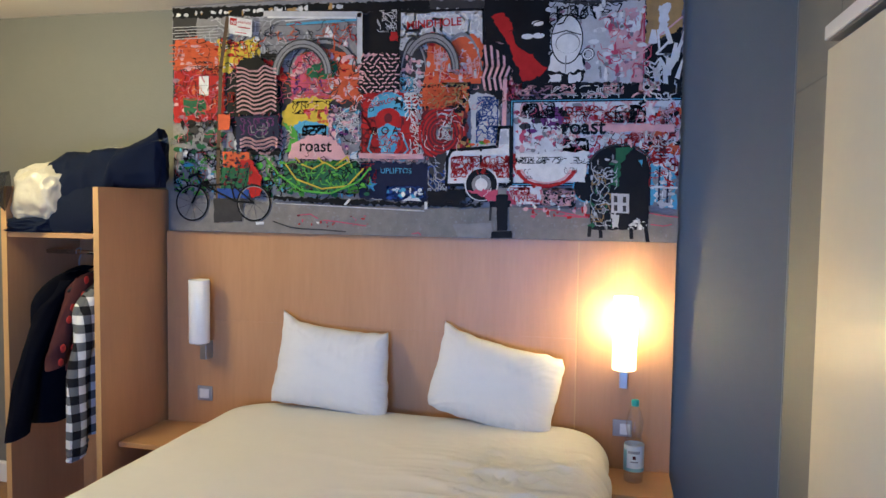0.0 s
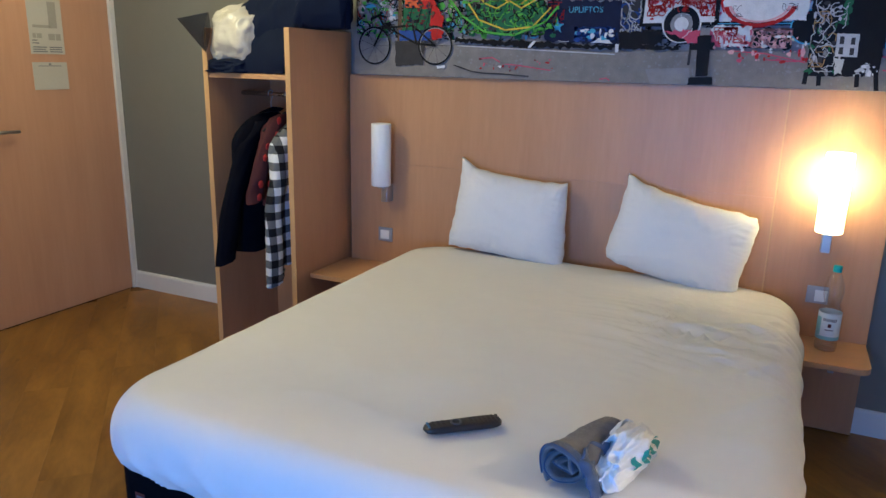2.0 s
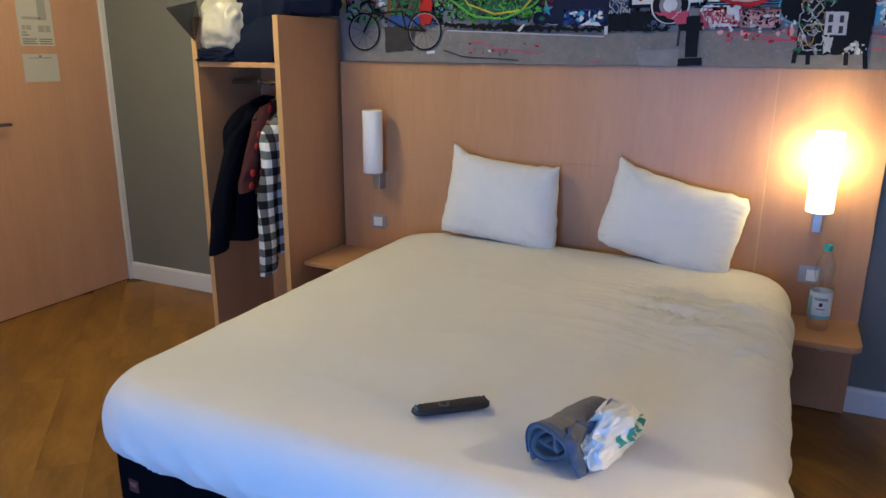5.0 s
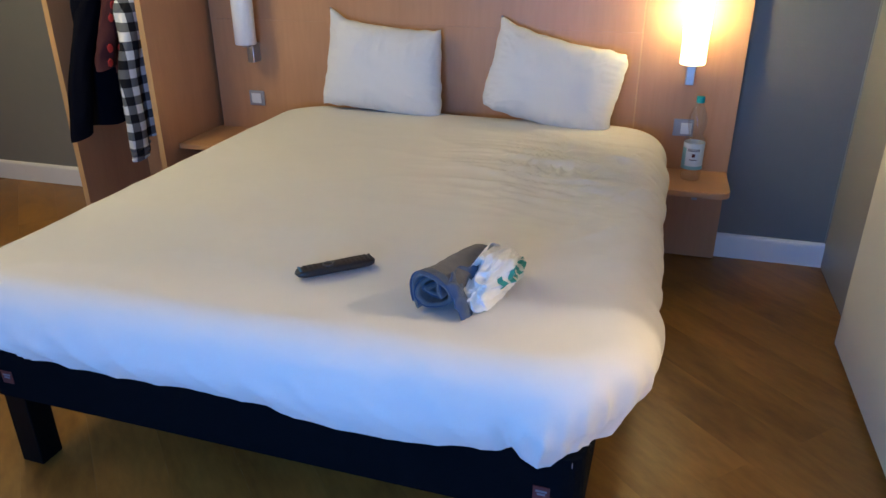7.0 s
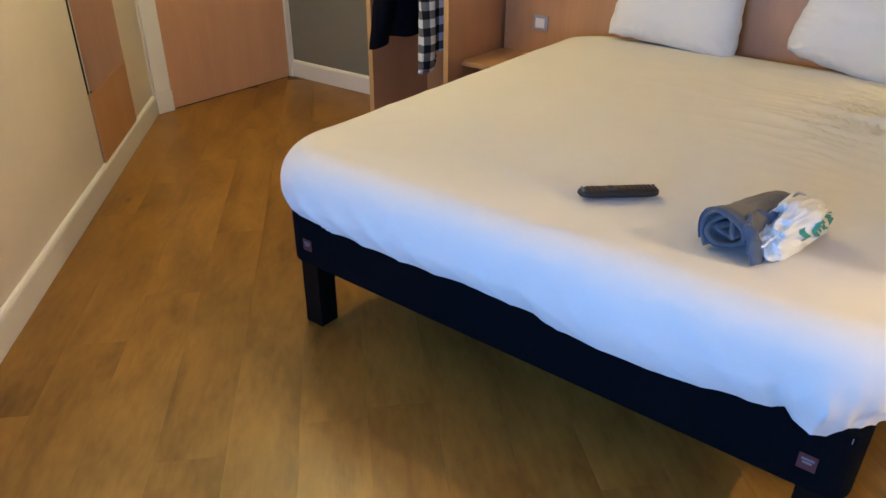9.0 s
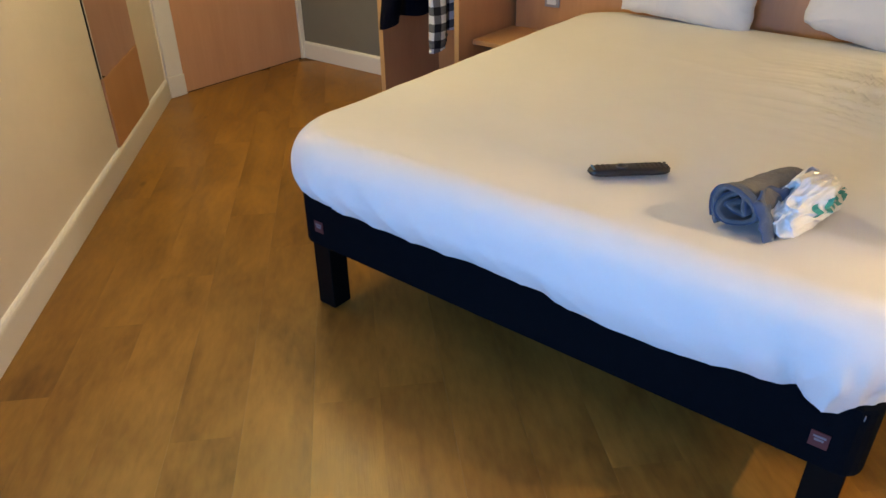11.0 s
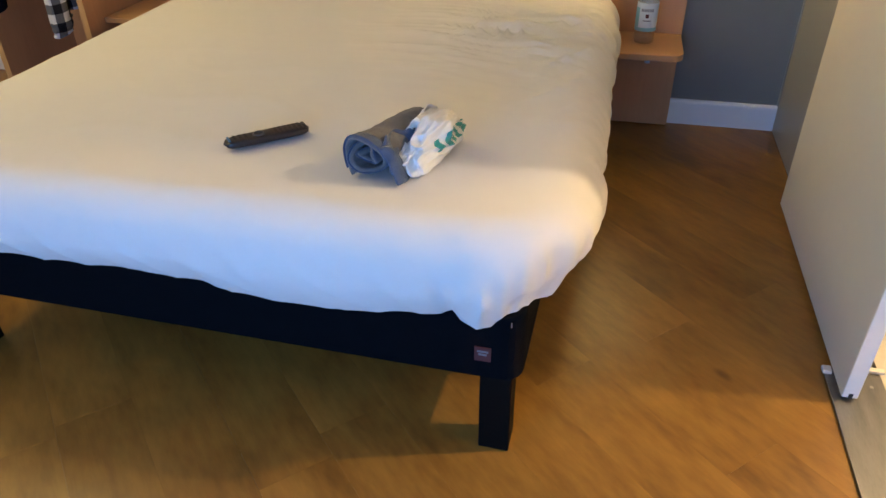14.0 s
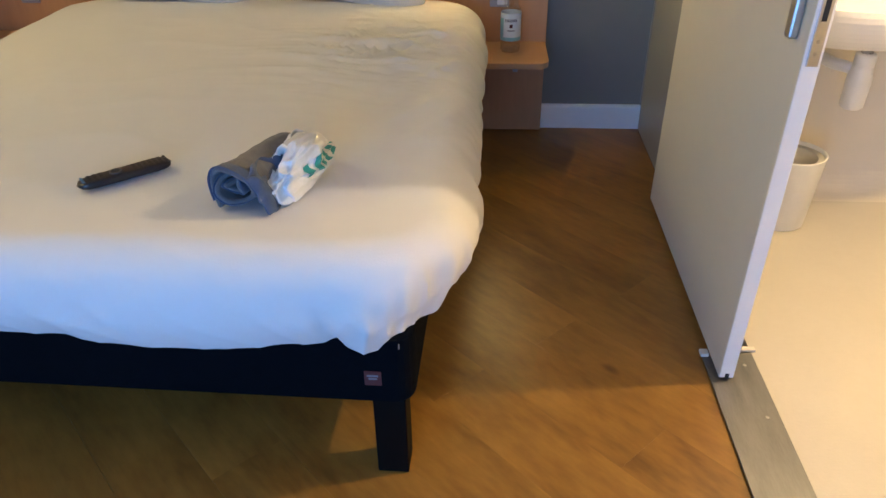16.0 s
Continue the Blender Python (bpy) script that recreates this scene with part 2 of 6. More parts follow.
def thin_plastic(name, tint):
    """Clear thin plastic: light goes straight through, with a gloss that grows at grazing angles."""
    m = bpy.data.materials.new(name)
    m.use_nodes = True
    n, k = m.node_tree.nodes, m.node_tree.links
    through_it, gloss, mix, edge = n.new("ShaderNodeBsdfTransparent"), n.new("ShaderNodeBsdfGlossy"), n.new("ShaderNodeMixShader"), n.new("ShaderNodeLayerWeight")
    through_it.inputs["Color"].default_value = (*tint, 1)
    gloss.inputs["Roughness"].default_value = 0.08
    edge.inputs["Blend"].default_value = 0.25
    rise = n.new("ShaderNodeMapRange")
    rise.inputs[1].default_value, rise.inputs[2].default_value, rise.inputs[3].default_value, rise.inputs[4].default_value = 0.0, 1.0, 0.04, 0.55
    k.new(edge.outputs["Facing"], rise.inputs[0])
    k.new(rise.outputs[0], mix.inputs[0])
    k.new(through_it.outputs[0], mix.inputs[1])
    k.new(gloss.outputs[0], mix.inputs[2])
    k.new(mix.outputs[0], n["Material Output"].inputs["Surface"])
    return m


PET = thin_plastic("clear_bottle", (0.97, 0.98, 0.98))
WATER = material("water", (0.70, 0.76, 0.80), 0.05, second=(0.68, 0.74, 0.78))
WATER.node_tree.nodes["Principled BSDF"].inputs["Alpha"].default_value = 0.07
CAP_GREEN = material("cap_green", (0.02, 0.42, 0.36), 0.4)
LABEL_PALE = material("bottle_label", (0.74, 0.78, 0.80), 0.45, second=(0.60, 0.68, 0.73), scale=10)
LABEL_TEAL = material("bottle_label_teal", (0.26, 0.52, 0.56), 0.45)
FILM = material("clear_wrap", (0.60, 0.60, 0.58), 0.12, second=(0.74, 0.76, 0.78), bump=0.4, bump_scale=30, coat=0.3)
DARK_FILM = material("dark_clear_wrap", (0.006, 0.009, 0.022), 0.3, spec=0.25, second=(0.016, 0.020, 0.030), scale=14, bump=0.5, bump_scale=30)
DARK_FILM.node_tree.nodes["Principled BSDF"].inputs["Alpha"].default_value = 0.7
FILM_N = FILM.node_tree.nodes["Principled BSDF"]
FILM_N.inputs["Alpha"].default_value = 0.36
GLASS = clear("window_glass", (1, 1, 1), 0.0, 1.45)
MIRROR = material("mirror_glass", (0.86, 0.87, 0.86), 0.015, 1.0, second=(0.86, 0.87, 0.86))


def plaid():
    """Black and white gingham, cells of about 4 cm."""
    m = material("gingham_cloth", (0.7, 0.7, 0.7), 0.85, bump=0.3, bump_scale=300, spec=0.2)
    n, k = m.node_tree.nodes, m.node_tree.links
    uv = n.new("ShaderNodeUVMap")
    uv.uv_map = "cloth"
    sep = n.new("ShaderNodeSeparateXYZ")
    k.new(uv.outputs[0], sep.inputs[0])
    bars = []
    for axis in (0, 1):
        fr = n.new("ShaderNodeMath")
        fr.operation = "FRACT"
        gt = n.new("ShaderNodeMath")
        gt.operation, gt.inputs[1].default_value = "GREATER_THAN", 0.5
        k.new(sep.outputs[axis], fr.inputs[0])
        k.new(fr.outputs[0], gt.inputs[0])
        bars.append(gt)
    add = n.new("ShaderNodeMath")
    add.operation = "ADD"
    k.new(bars[0].outputs[0], add.inputs[0])
    k.new(bars[1].outputs[0], add.inputs[1])
    half = n.new("ShaderNodeMath")
    half.operation, half.inputs[1].default_value = "MULTIPLY", 0.5
    k.new(add.outputs[0], half.inputs[0])
    ramp = n.new("ShaderNodeValToRGB")
    ramp.color_ramp.interpolation = "CONSTANT"
    e = ramp.color_ramp.elements
    e[0].position, e[0].color = 0.0, (0.72, 0.73, 0.75, 1)
    e[1].position, e[1].color = 0.3, (0.13, 0.135, 0.145, 1)
    third = e.new(0.8)
    third.color = (0.010, 0.010, 0.013, 1)
    k.new(half.outputs[0], ramp.inputs[0])
    k.new(ramp.outputs[0], n["Principled BSDF"].inputs["Base Color"])
    return m


PLAID = plaid()

# ---- building tools ----


def thing(name, at, label, category, group="", kind=""):
    ob = new(name)
    ob.empty_display_size = 0.1
    ob.matrix_basis = Matrix.Translation(at)
    return tagged(ob, label, category, group, kind)


def mesh_of(name, bm, mats, smooth=False):
    me = bpy.data.meshes.new(name)
    bmesh.ops.recalc_face_normals(bm, faces=bm.faces)
    bm.to_mesh(me)
    bm.free()
    for m in (mats if isinstance(mats, (list, tuple)) else [mats]):
        me.materials.append(m)
    if smooth:
        me.polygons.foreach_set("use_smooth", [True] * len(me.polygons))
        me.update()
    return me


def part(name, bm, mats, parent=None, label="", smooth=False):
    ob = new(name, mesh_of(name, bm, mats, smooth))
    if parent is not None:
        ob.parent = parent
        ob.matrix_parent_inverse = parent.matrix_basis.inverted()
    if label:
        ob["label"] = label
    return ob


def setting(name, bm, mats, label, category, smooth=False):
    return tagged(part(name, bm, mats, smooth=smooth), label, category, kind="structure")


def box(x0, x1, y0, y1, z0, z1, bevel=0.0, bm=None, segments=2):
    own = bmesh.new()
    bmesh.ops.create_cube(own, size=1)
    for v in own.verts:
        v.co = Vector((x0 + (v.co.x + 0.5) * (x1 - x0), y0 + (v.co.y + 0.5) * (y1 - y0), z0 + (v.co.z + 0.5) * (z1 - z0)))
    if bevel:
        bmesh.ops.bevel(own, geom=own.edges[:], offset=bevel, segments=segments, profile=0.5, affect="EDGES")
    return join(bm, own)


def join(bm, own):
    if bm is None:
        return own
    me = bpy.data.meshes.new("tmp")
    own.to_mesh(me)
    own.free()
    bm.from_mesh(me)
    bpy.data.meshes.remove(me)
    return bm


def moved(bm, m):
    bmesh.ops.transform(bm, matrix=m, verts=bm.verts)
    return bm


def prism(points, z0, z1, bevel=0.0, bm=None):
    """An upright prism over the plan points (x, y)."""
    own = bmesh.new()
    face = own.faces.new([own.verts.new((x, y, z0)) for x, y in points])
    top = bmesh.ops.extrude_face_region(own, geom=[face])
    bmesh.ops.translate(own, verts=[v for v in top["geom"] if isinstance(v, bmesh.types.BMVert)], vec=(0, 0, z1 - z0))
    if bevel:
        bmesh.ops.bevel(own, geom=own.edges[:], offset=bevel, segments=2, profile=0.5, affect="EDGES")
    return join(bm, own)


def lathe(profile, at=(0, 0, 0), n=32, bm=None, tilt=None):
    """A turned body from (radius, height) pairs."""
    own = bmesh.new()
    rings = []
    for r, h in profile:
        rings.append([own.verts.new((max(r, 1e-4) * math.cos(2 * math.pi * i / n), max(r, 1e-4) * math.sin(2 * math.pi * i / n), h)) for i in range(n)])
    for a, b in zip(rings, rings[1:]):
        for i in range(n):
            own.faces.new((a[i], a[(i + 1) % n], b[(i + 1) % n], b[i]))
    own.faces.new(rings[0][::-1])
    own.faces.new(rings[-1])
    if tilt is not None:
        bmesh.ops.transform(own, matrix=tilt, verts=own.verts)
    bmesh.ops.translate(own, verts=own.verts, vec=at)
    return join(bm, own)


def tube(path, radius, n=10, bm=None):
    """A round bar along a path of points."""
    own = bmesh.new()
    pts = [Vector(p) for p in path]
    rings = []
    for i, p in enumerate(pts):
        d = (pts[min(i + 1, len(pts) - 1)] - pts[max(i - 1, 0)]).normalized()
        side = d.cross(Vector((0, 0, 1)) if abs(d.z) < 0.9 else Vector((1, 0, 0))).normalized()
        up = side.cross(d)
        rings.append([own.verts.new(p + radius * (math.cos(2 * math.pi * k / n) * side + math.sin(2 * math.pi * k / n) * up)) for k in range(n)])
    for a, b in zip(rings, rings[1:]):
        for i in range(n):
            own.faces.new((a[i], a[(i + 1) % n], b[(i + 1) % n], b[i]))
    own.faces.new(rings[0][::-1])
    own.faces.new(rings[-1])
    return join(bm, own)


def sheet_grid(nu, nv, f, bm=None, closed_u=False):
    """A surface from f(u, v), u and v from 0 to 1."""
    own = bmesh.new()
    vs = [[own.verts.new(f(i / nu, j / nv)) for j in range(nv + 1)] for i in range(nu + (0 if closed_u else 1))]
    for i in range(nu):
        for j in range(nv):
            a, b = vs[i], vs[(i + 1) % len(vs)]
            own.faces.new((a[j], b[j], b[j + 1], a[j + 1]))
    return join(bm, own)


def wob(x, y, z=0.0):
    return noise.noise(Vector((x, y, z)))


def bars(x0, x1, z, y, widths, height, bm=None, axis="y"):
    """A line of writing too small to read: short bars side by side."""
    x = x0
    for w in widths:
        if x + w > x1:
            break
        bm = box(x, x + w, y - 0.0006, y, z, z + height, bm=bm)
        x += w + 0.35 * height
    return bm


def rot_z(bm, deg, at):
    return moved(bm, Matrix.Translation(at) @ Matrix.Rotation(radians(deg), 4, "Z") @ Matrix.Translation(-Vector(at)))


# ---- structure ----
DIAG = -0.075  # the slanting wall lies on x + y = DIAG
D0, D1 = Vector((-3.05, 2.975)), Vector((SW_X, DIAG - SW_X))
setting("ceiling", prism([(-3.17, 4.195), (-3.17, 2.9), (SW_X - 0.12, DIAG - SW_X - 0.1), (SW_X - 0.12, S_Y - 0.15), (1.75, S_Y - 0.15), (1.75, 4.2)], CEIL, CEIL + 0.12),
        CEIL_PAINT, "plain cream painted ceiling above the bedroom", "ceiling")
setting("wall_north", box(-3.17, 1.75, W_Y, W_Y + 0.14, 0, CEIL), GREY_PAINT, "blue-grey painted wall behind the headboard", "wall")
DOOR_Y0, DOOR_Y1, DOOR_H = 3.09, 4.045, 2.05
w = box(-3.17, -3.05, 2.86, DOOR_Y0, 0, CEIL)
box(-3.17, -3.05, DOOR_Y0, W_Y, DOOR_H, CEIL, bm=w)
setting("wall_west", w, CREAM_PAINT, "cream wall round the entrance door", "wall")
n = Vector((-1, -1)).normalized() * 0.12
setting("wall_slant", prism([D0, D1, D1 + n, D0 + n], 0, CEIL), CREAM_PAINT, "cream painted slanting wall with a mirror", "wall")
setting("wall_southwest", box(SW_X - 0.12, SW_X, S_Y - 0.12, DIAG - SW_X - 0.001, 0, CEIL), CREAM_PAINT, "plain cream wall", "wall")
w = box(SW_X, WIN[0], S_Y - 0.14, S_Y, 0, CEIL)
box(WIN[1], E_X, S_Y - 0.14, S_Y, 0, CEIL, bm=w)
box(WIN[0], WIN[1], S_Y - 0.14, S_Y, 0, WIN[2], bm=w)
box(WIN[0], WIN[1], S_Y - 0.14, S_Y, WIN[3], CEIL, bm=w)
setting("wall_south", w, CREAM_PAINT, "plain cream wall with the window", "wall")
win = tagged(new("window_1"), "white framed bedroom window", "window", kind="structure")
for i, (a, b, c, d) in enumerate([(WIN[0], WIN[1], WIN[2], WIN[2] + 0.05), (WIN[0], WIN[1], WIN[3] - 0.05, WIN[3]),
                                  (WIN[0], WIN[0] + 0.05, WIN[2] + 0.05, WIN[3] - 0.05), (WIN[1] - 0.05, WIN[1], WIN[2] + 0.05, WIN[3] - 0.05), (0.145, 0.195, WIN[2] + 0.05, WIN[3] - 0.05)]):
    part("window_frame", box(a, b, S_Y - 0.11, S_Y - 0.06, c, d, 0.004), WHITE_PAINT, win)
for a, b in ((WIN[0] + 0.05, 0.145), (0.195, WIN[1] - 0.05)):
    pane = part("pane", box(a, b, S_Y - 0.09, S_Y - 0.084, WIN[2] + 0.05, WIN[3] - 0.05), GLASS, win)
    pane.visible_shadow = False
part("window_sill", box(WIN[0] - 0.04, WIN[1] + 0.04, S_Y - 0.05, S_Y + 0.06, WIN[2] - 0.03, WIN[2] - 0.002, 0.005), WHITE_PAINT, win)

OPEN_Y0, OPEN_Y1, OPEN_H = 1.55, 2.49, 2.06
w = box(E_X, E_X + 0.022, S_Y - 0.14, OPEN_Y0, 0, CEIL)
box(E_X, E_X + 0.022, OPEN_Y1, W_Y, 0, 2.050, bm=w)
box(E_X, E_X + 0.022, OPEN_Y1, 3.462, 2.055, CEIL, bm=w)
box(E_X, E_X + 0.022, 3.468, W_Y, 2.055, CEIL, bm=w)
box(E_X + 0.004, E_X + 0.022, 3.462, 3.468, 2.055, CEIL, bm=w)
box(E_X + 0.003, E_X + 0.022, OPEN_Y1, W_Y, 2.050, 2.055, bm=w)
box(E_X, E_X + 0.022, OPEN_Y0, OPEN_Y1, OPEN_H, CEIL, bm=w)
setting("wall_east", w, POD_GREY, "warm grey smooth panel wall of the bathroom pod", "wall")


def skirting(name, a, b, side, label):
    """A white skirting board with a rounded top between two plan points; side: the unit vector into the room."""
    a, b = Vector((*a, 0)), Vector((*b, 0))
    s = Vector((*side, 0))
    prof = [(0.0, 0.0), (0.017, 0.0), (0.017, 0.094), (0.0155, 0.103), (0.011, 0.110), (0.005, 0.113), (0.0, 0.113)]
    own = bmesh.new()
    ra = [own.verts.new(a + s * p + Vector((0, 0, h + 0.001))) for p, h in prof]
    rb = [own.verts.new(b + s * p + Vector((0, 0, h + 0.001))) for p, h in prof]
    for i in range(len(prof)):
        j = (i + 1) % len(prof)
        own.faces.new((ra[i], ra[j], rb[j], rb[i]))
    own.faces.new(ra)
    own.faces.new(rb[::-1])
    return setting(name, own, WHITE_PAINT, label, "baseboard")


skirting("baseboard_north_a", (-3.03, W_Y), (-1.385, W_Y), (0, -1), "white rounded skirting board along the grey wall")
skirting("baseboard_north_b", (1.152, W_Y), (E_X - 0.001, W_Y), (0, -1), "white rounded skirting board beside the nightstand")
sd = Vector((1, 1)).normalized()
skirting("baseboard_slant", D0 + Vector((0.012, -0.012)), D1, sd, "white skirting board along the cream slanting wall")
skirting("baseboard_southwest", (SW_X, DIAG - SW_X - 0.02), (SW_X, S_Y), (1, 0), "white skirting board on the plain wall")
skirting("baseboard_south", (SW_X + 0.02, S_Y), (E_X, S_Y), (0, 1), "white skirting board under the window")

setting("trim_corner", box(E_X - 0.005, E_X - 0.0005, W_Y - 0.012, W_Y - 0.0005, 0.115, CEIL - 0.001, 0.001), POD_GREY, "thin grey sealing strip in the wall corner", "trim")

# entrance door with its white frame
trim = tagged(new("trim_door"), "white painted frame of the entrance door", "door frame", kind="structure")
part("jamb", box(-3.052, -3.030, 2.985, DOOR_Y0 - 0.002, 0.125, DOOR_H + 0.09, 0.003), WHITE_PAINT, trim)
part("plinth", box(-3.052, -3.022, 2.980, DOOR_Y0 - 0.001, 0.001, 0.124, 0.004), WHITE_PAINT, trim)
part("jamb", box(-3.052, -3.026, DOOR_Y1 - 0.028, W_Y - 0.001, 0.001, DOOR_H + 0.09, 0.003), WHITE_PAINT, trim)
part("head", box(-3.052, -3.032, DOOR_Y0, DOOR_Y1 - 0.03, DOOR_H, DOOR_H + 0.09, 0.003), WHITE_PAINT, trim)
for z in (0.30, 1.10, 1.86):
    part("hinge", lathe([(0.007, 0), (0.0075, 0.004), (0.0075, 0.096), (0.007, 0.1)], (-3.022, DOOR_Y1 - 0.034, z), 12), WHITE_PAINT, trim, smooth=True)
door = tagged(new("door_1"), "closed pinkish beech veneer entrance door with a steel lever lock", "door", kind="structure")
part("door_leaf", box(-3.09, -3.040, DOOR_Y0 + 0.004, DOOR_Y1 - 0.032, 0.006, DOOR_H - 0.004, 0.002), DOOR_WOOD, door)
part("lock_plate", box(-3.041, -3.026, 3.150, 3.222, 1.015, 1.215, 0.006), DULL_STEEL, door, "rounded satin steel lock plate")
part("card_reader", box(-3.041, -3.016, 3.146, 3.226, 1.205, 1.292, 0.012), BLACK_PLASTIC, door, "black plastic card reader")
hd = tube([(-3.03, 3.20, 1.085), (-2.985, 3.20, 1.085), (-2.975, 3.215, 1.085), (-2.973, 3.32, 1.083)], 0.009, 12)
part("door_handle", hd, DULL_STEEL, door, "satin steel lever handle", smooth=True)
part("lock_knob", lathe([(0.014, 0), (0.014, 0.006), (0.010, 0.012)], (-3.026, 3.19, 1.14), 16, tilt=Matrix.Rotation(radians(90), 4, "Y")), DULL_STEEL, door, smooth=True)
plan = thing("evacuation_plan", (-3.039, 3.59, 1.63), "pale laminated evacuation plan sheet on the entrance door", "sign")
part("sheet", box(-3.0395, -3.037, 3.486, 3.694, 1.490, 1.785), PAPER, plan)
bm = None
for z, y0, y1 in ((1.50, 3.50, 3.585), (1.512, 3.50, 3.575), (1.524, 3.50, 3.585), (1.50, 3.60, 3.68), (1.512, 3.60, 3.675), (1.524, 3.60, 3.68), (1.545, 3.50, 3.54), (1.56, 3.50, 3.53)):
    bm = box(-3.037, -3.0364, y0, y1, z, z + 0.006, bm=bm)
part("print", bm, INK, plan, "small grey lines of print")
bm = box(-3.037, -3.0364, 3.505, 3.525, 1.575, 1.60)
box(-3.037, -3.0364, 3.530, 3.56, 1.575, 1.60, bm=bm)
box(-3.037, -3.0364, 3.60, 3.64, 1.565, 1.60, bm=bm)
box(-3.037, -3.0364, 3.645, 3.675, 1.565, 1.60, bm=bm)
box(-3.037, -3.0364, 3.51, 3.62, 1.63, 1.645, bm=bm)
box(-3.037, -3.0364, 3.61, 3.66, 1.63, 1.77, bm=bm)
part("floor_diagram", bm, PLAN_GREY, plan, "grey drawing of a floor plan")
notice = thing("door_notice", (-3.039, 3.59, 1.37), "small white printed notice on the entrance door", "sign")
part("sheet", box(-3.0395, -3.037, 3.484, 3.697, 1.296, 1.446), PAPER, notice)
part("print", box(-3.037, -3.0364, 3.52, 3.66, 1.424, 1.428, bm=box(-3.037, -3.0364, 3.583, 3.598, 1.430, 1.440)), INK, notice, "one line of dark print")
latch = thing("security_latch", (-3.03, 3.08, 1.57), "brass swing bar latch on the door frame", "latch")
part("plate", box(-3.032, -3.022, 3.055, 3.085, 1.545, 1.585, 0.002), BRASS, latch)
part("knob", lathe([(0.010, 0), (0.012, 0.01), (0.008, 0.022)], (-3.04, 3.13, 1.565), 14, tilt=Matrix.Rotation(radians(90), 4, "Y"), bm=box(-3.041, -3.034, 3.10, 3.15, 1.548, 1.585, 0.002)), BRASS, latch)
part("swing_bar", tube([(-3.02, 3.07, 1.565), (-2.99, 3.0, 1.565), (-2.965, 2.94, 1.565)], 0.005, 8, bm=tube([(-3.02, 3.07, 1.553), (-2.99, 3.0, 1.553), (-2.965, 2.94, 1.553)], 0.005, 8)), BRASS, latch, smooth=True)


def on_slant(s, out, z):
    """A point at s metres along the slanting wall from its door end, out from it and z up."""
    p = D0 + (D1 - D0).normalized() * s + sd * out
    return Vector((p.x, p.y, z))


SLANT = Matrix.Translation((*D0, 0)) @ Matrix.Rotation(radians(-45), 4, "Z")
mirror = thing("wall_mirror", on_slant(0.75, 0, 0.43), "tall frameless mirror on the slanting wall above a beech panel", "mirror")
part("glass", moved(box(0.455, 1.052, 0.006, 0.011, 0.432, 1.78), SLANT), MIRROR, mirror)
part("backing", moved(box(0.452, 1.056, 0.0005, 0.0058, 0.4305, 1.782), SLANT), DARK, mirror, "dark edge of the backing board")
kick = thing("kick_panel", on_slant(0.75, 0, 0.12), "low beech veneer panel between the mirror and the skirting", "panel")
part("board", moved(box(0.455, 1.056, 0.0005, 0.0125, 0.1165, 0.4285, 0.0008), SLANT), BEECH, kick)
sw = thing("light_switch", on_slant(0.055, 0, 1.03), "small white rocker switch beside the entrance door", "switch")
part("plate", moved(box(0.03, 0.11, 0.0, 0.009, 0.99, 1.07, 0.003), SLANT), SILVER_PLASTIC, sw)
part("rocker", moved(box(0.045, 0.095, 0.009, 0.014, 1.005, 1.055, 0.002), SLANT), WHITE_PLASTIC, sw)

# ---- headboard with its mural, lamps and switches ----
HB0, HB1, JOINT, HB_TOP = -1.318, 1.150, 0.737, 1.424
hb = thing("headboard", (0, H_Y, 0), "wide beech veneer headboard panelling on the wall behind the bed", "headboard")
part("centre_panel", box(HB0, JOINT - 0.003, H_Y, W_Y - 0.001, 0.9846, HB_TOP, 0.0006), BEECH, hb)
part("centre_panel", box(HB0, JOINT - 0.003, H_Y, W_Y - 0.001, 0.006, 0.9842, 0.0006), BEECH, hb)
part("side_panel", box(JOINT + 0.003, HB1, H_Y, W_Y - 0.001, 0.006, HB_TOP, 0.0015), BEECH, hb)
part("joint_strip", box(JOINT - 0.003, JOINT + 0.003, H_Y + 0.0012, W_Y - 0.001, 0.006, HB_TOP), EDGE_WOOD, hb)


def wall_lamp(x, lit):
    ob = thing("wall_lamp", (x, H_Y, 0.80), "opal glass wall lamp on steel bracket, switched " + ("on" if lit else "off"), "wall lamp", "bedside wall lamps")
    y = 3.905
    r = 0.050
    part("shade", lathe([(r - 0.004, 0.882), (r, 0.886), (r, 1.190), (r - 0.003, 1.194), (r - 0.006, 1.192), (r - 0.006, 0.90), (r - 0.012, 0.893)], (x, y, 0), 40),
         SHADE_ON if lit else SHADE_OFF, ob, "glowing warm white glass shade" if lit else "unlit white glass shade", smooth=True)
    part("bracket", box(x - 0.017, x + 0.017, 3.935, H_Y + 0.001, 0.792, 0.880, 0.002, bm=box(x - 0.017, x + 0.017, 3.895, 3.957, 0.868, 0.893, 0.002)), STEEL, ob, "brushed steel bracket")
    return ob


wall_lamp(-1.078, False)
wall_lamp(0.943, True)


def wall_switch(x, z, double):
    ob = thing("wall_switch", (x, H_Y, z), ("white double rocker switch" if double else "grey framed white rocker switch") + " on the headboard", "switch")
    part("frame_plate", box(x - 0.041, x + 0.041, H_Y - 0.009, H_Y - 0.0005, z - 0.037, z + 0.037, 0.003), SILVER_PLASTIC, ob)
    if double:
        part("rocker", box(x - 0.010, x + 0.034, H_Y - 0.015, H_Y - 0.009, z - 0.026, z + 0.022, 0.002), WHITE_PLASTIC, ob)
    else:
        part("rocker", box(x - 0.026, x + 0.026, H_Y - 0.014, H_Y - 0.009, z - 0.024, z + 0.024, 0.002), WHITE_PLASTIC, ob)


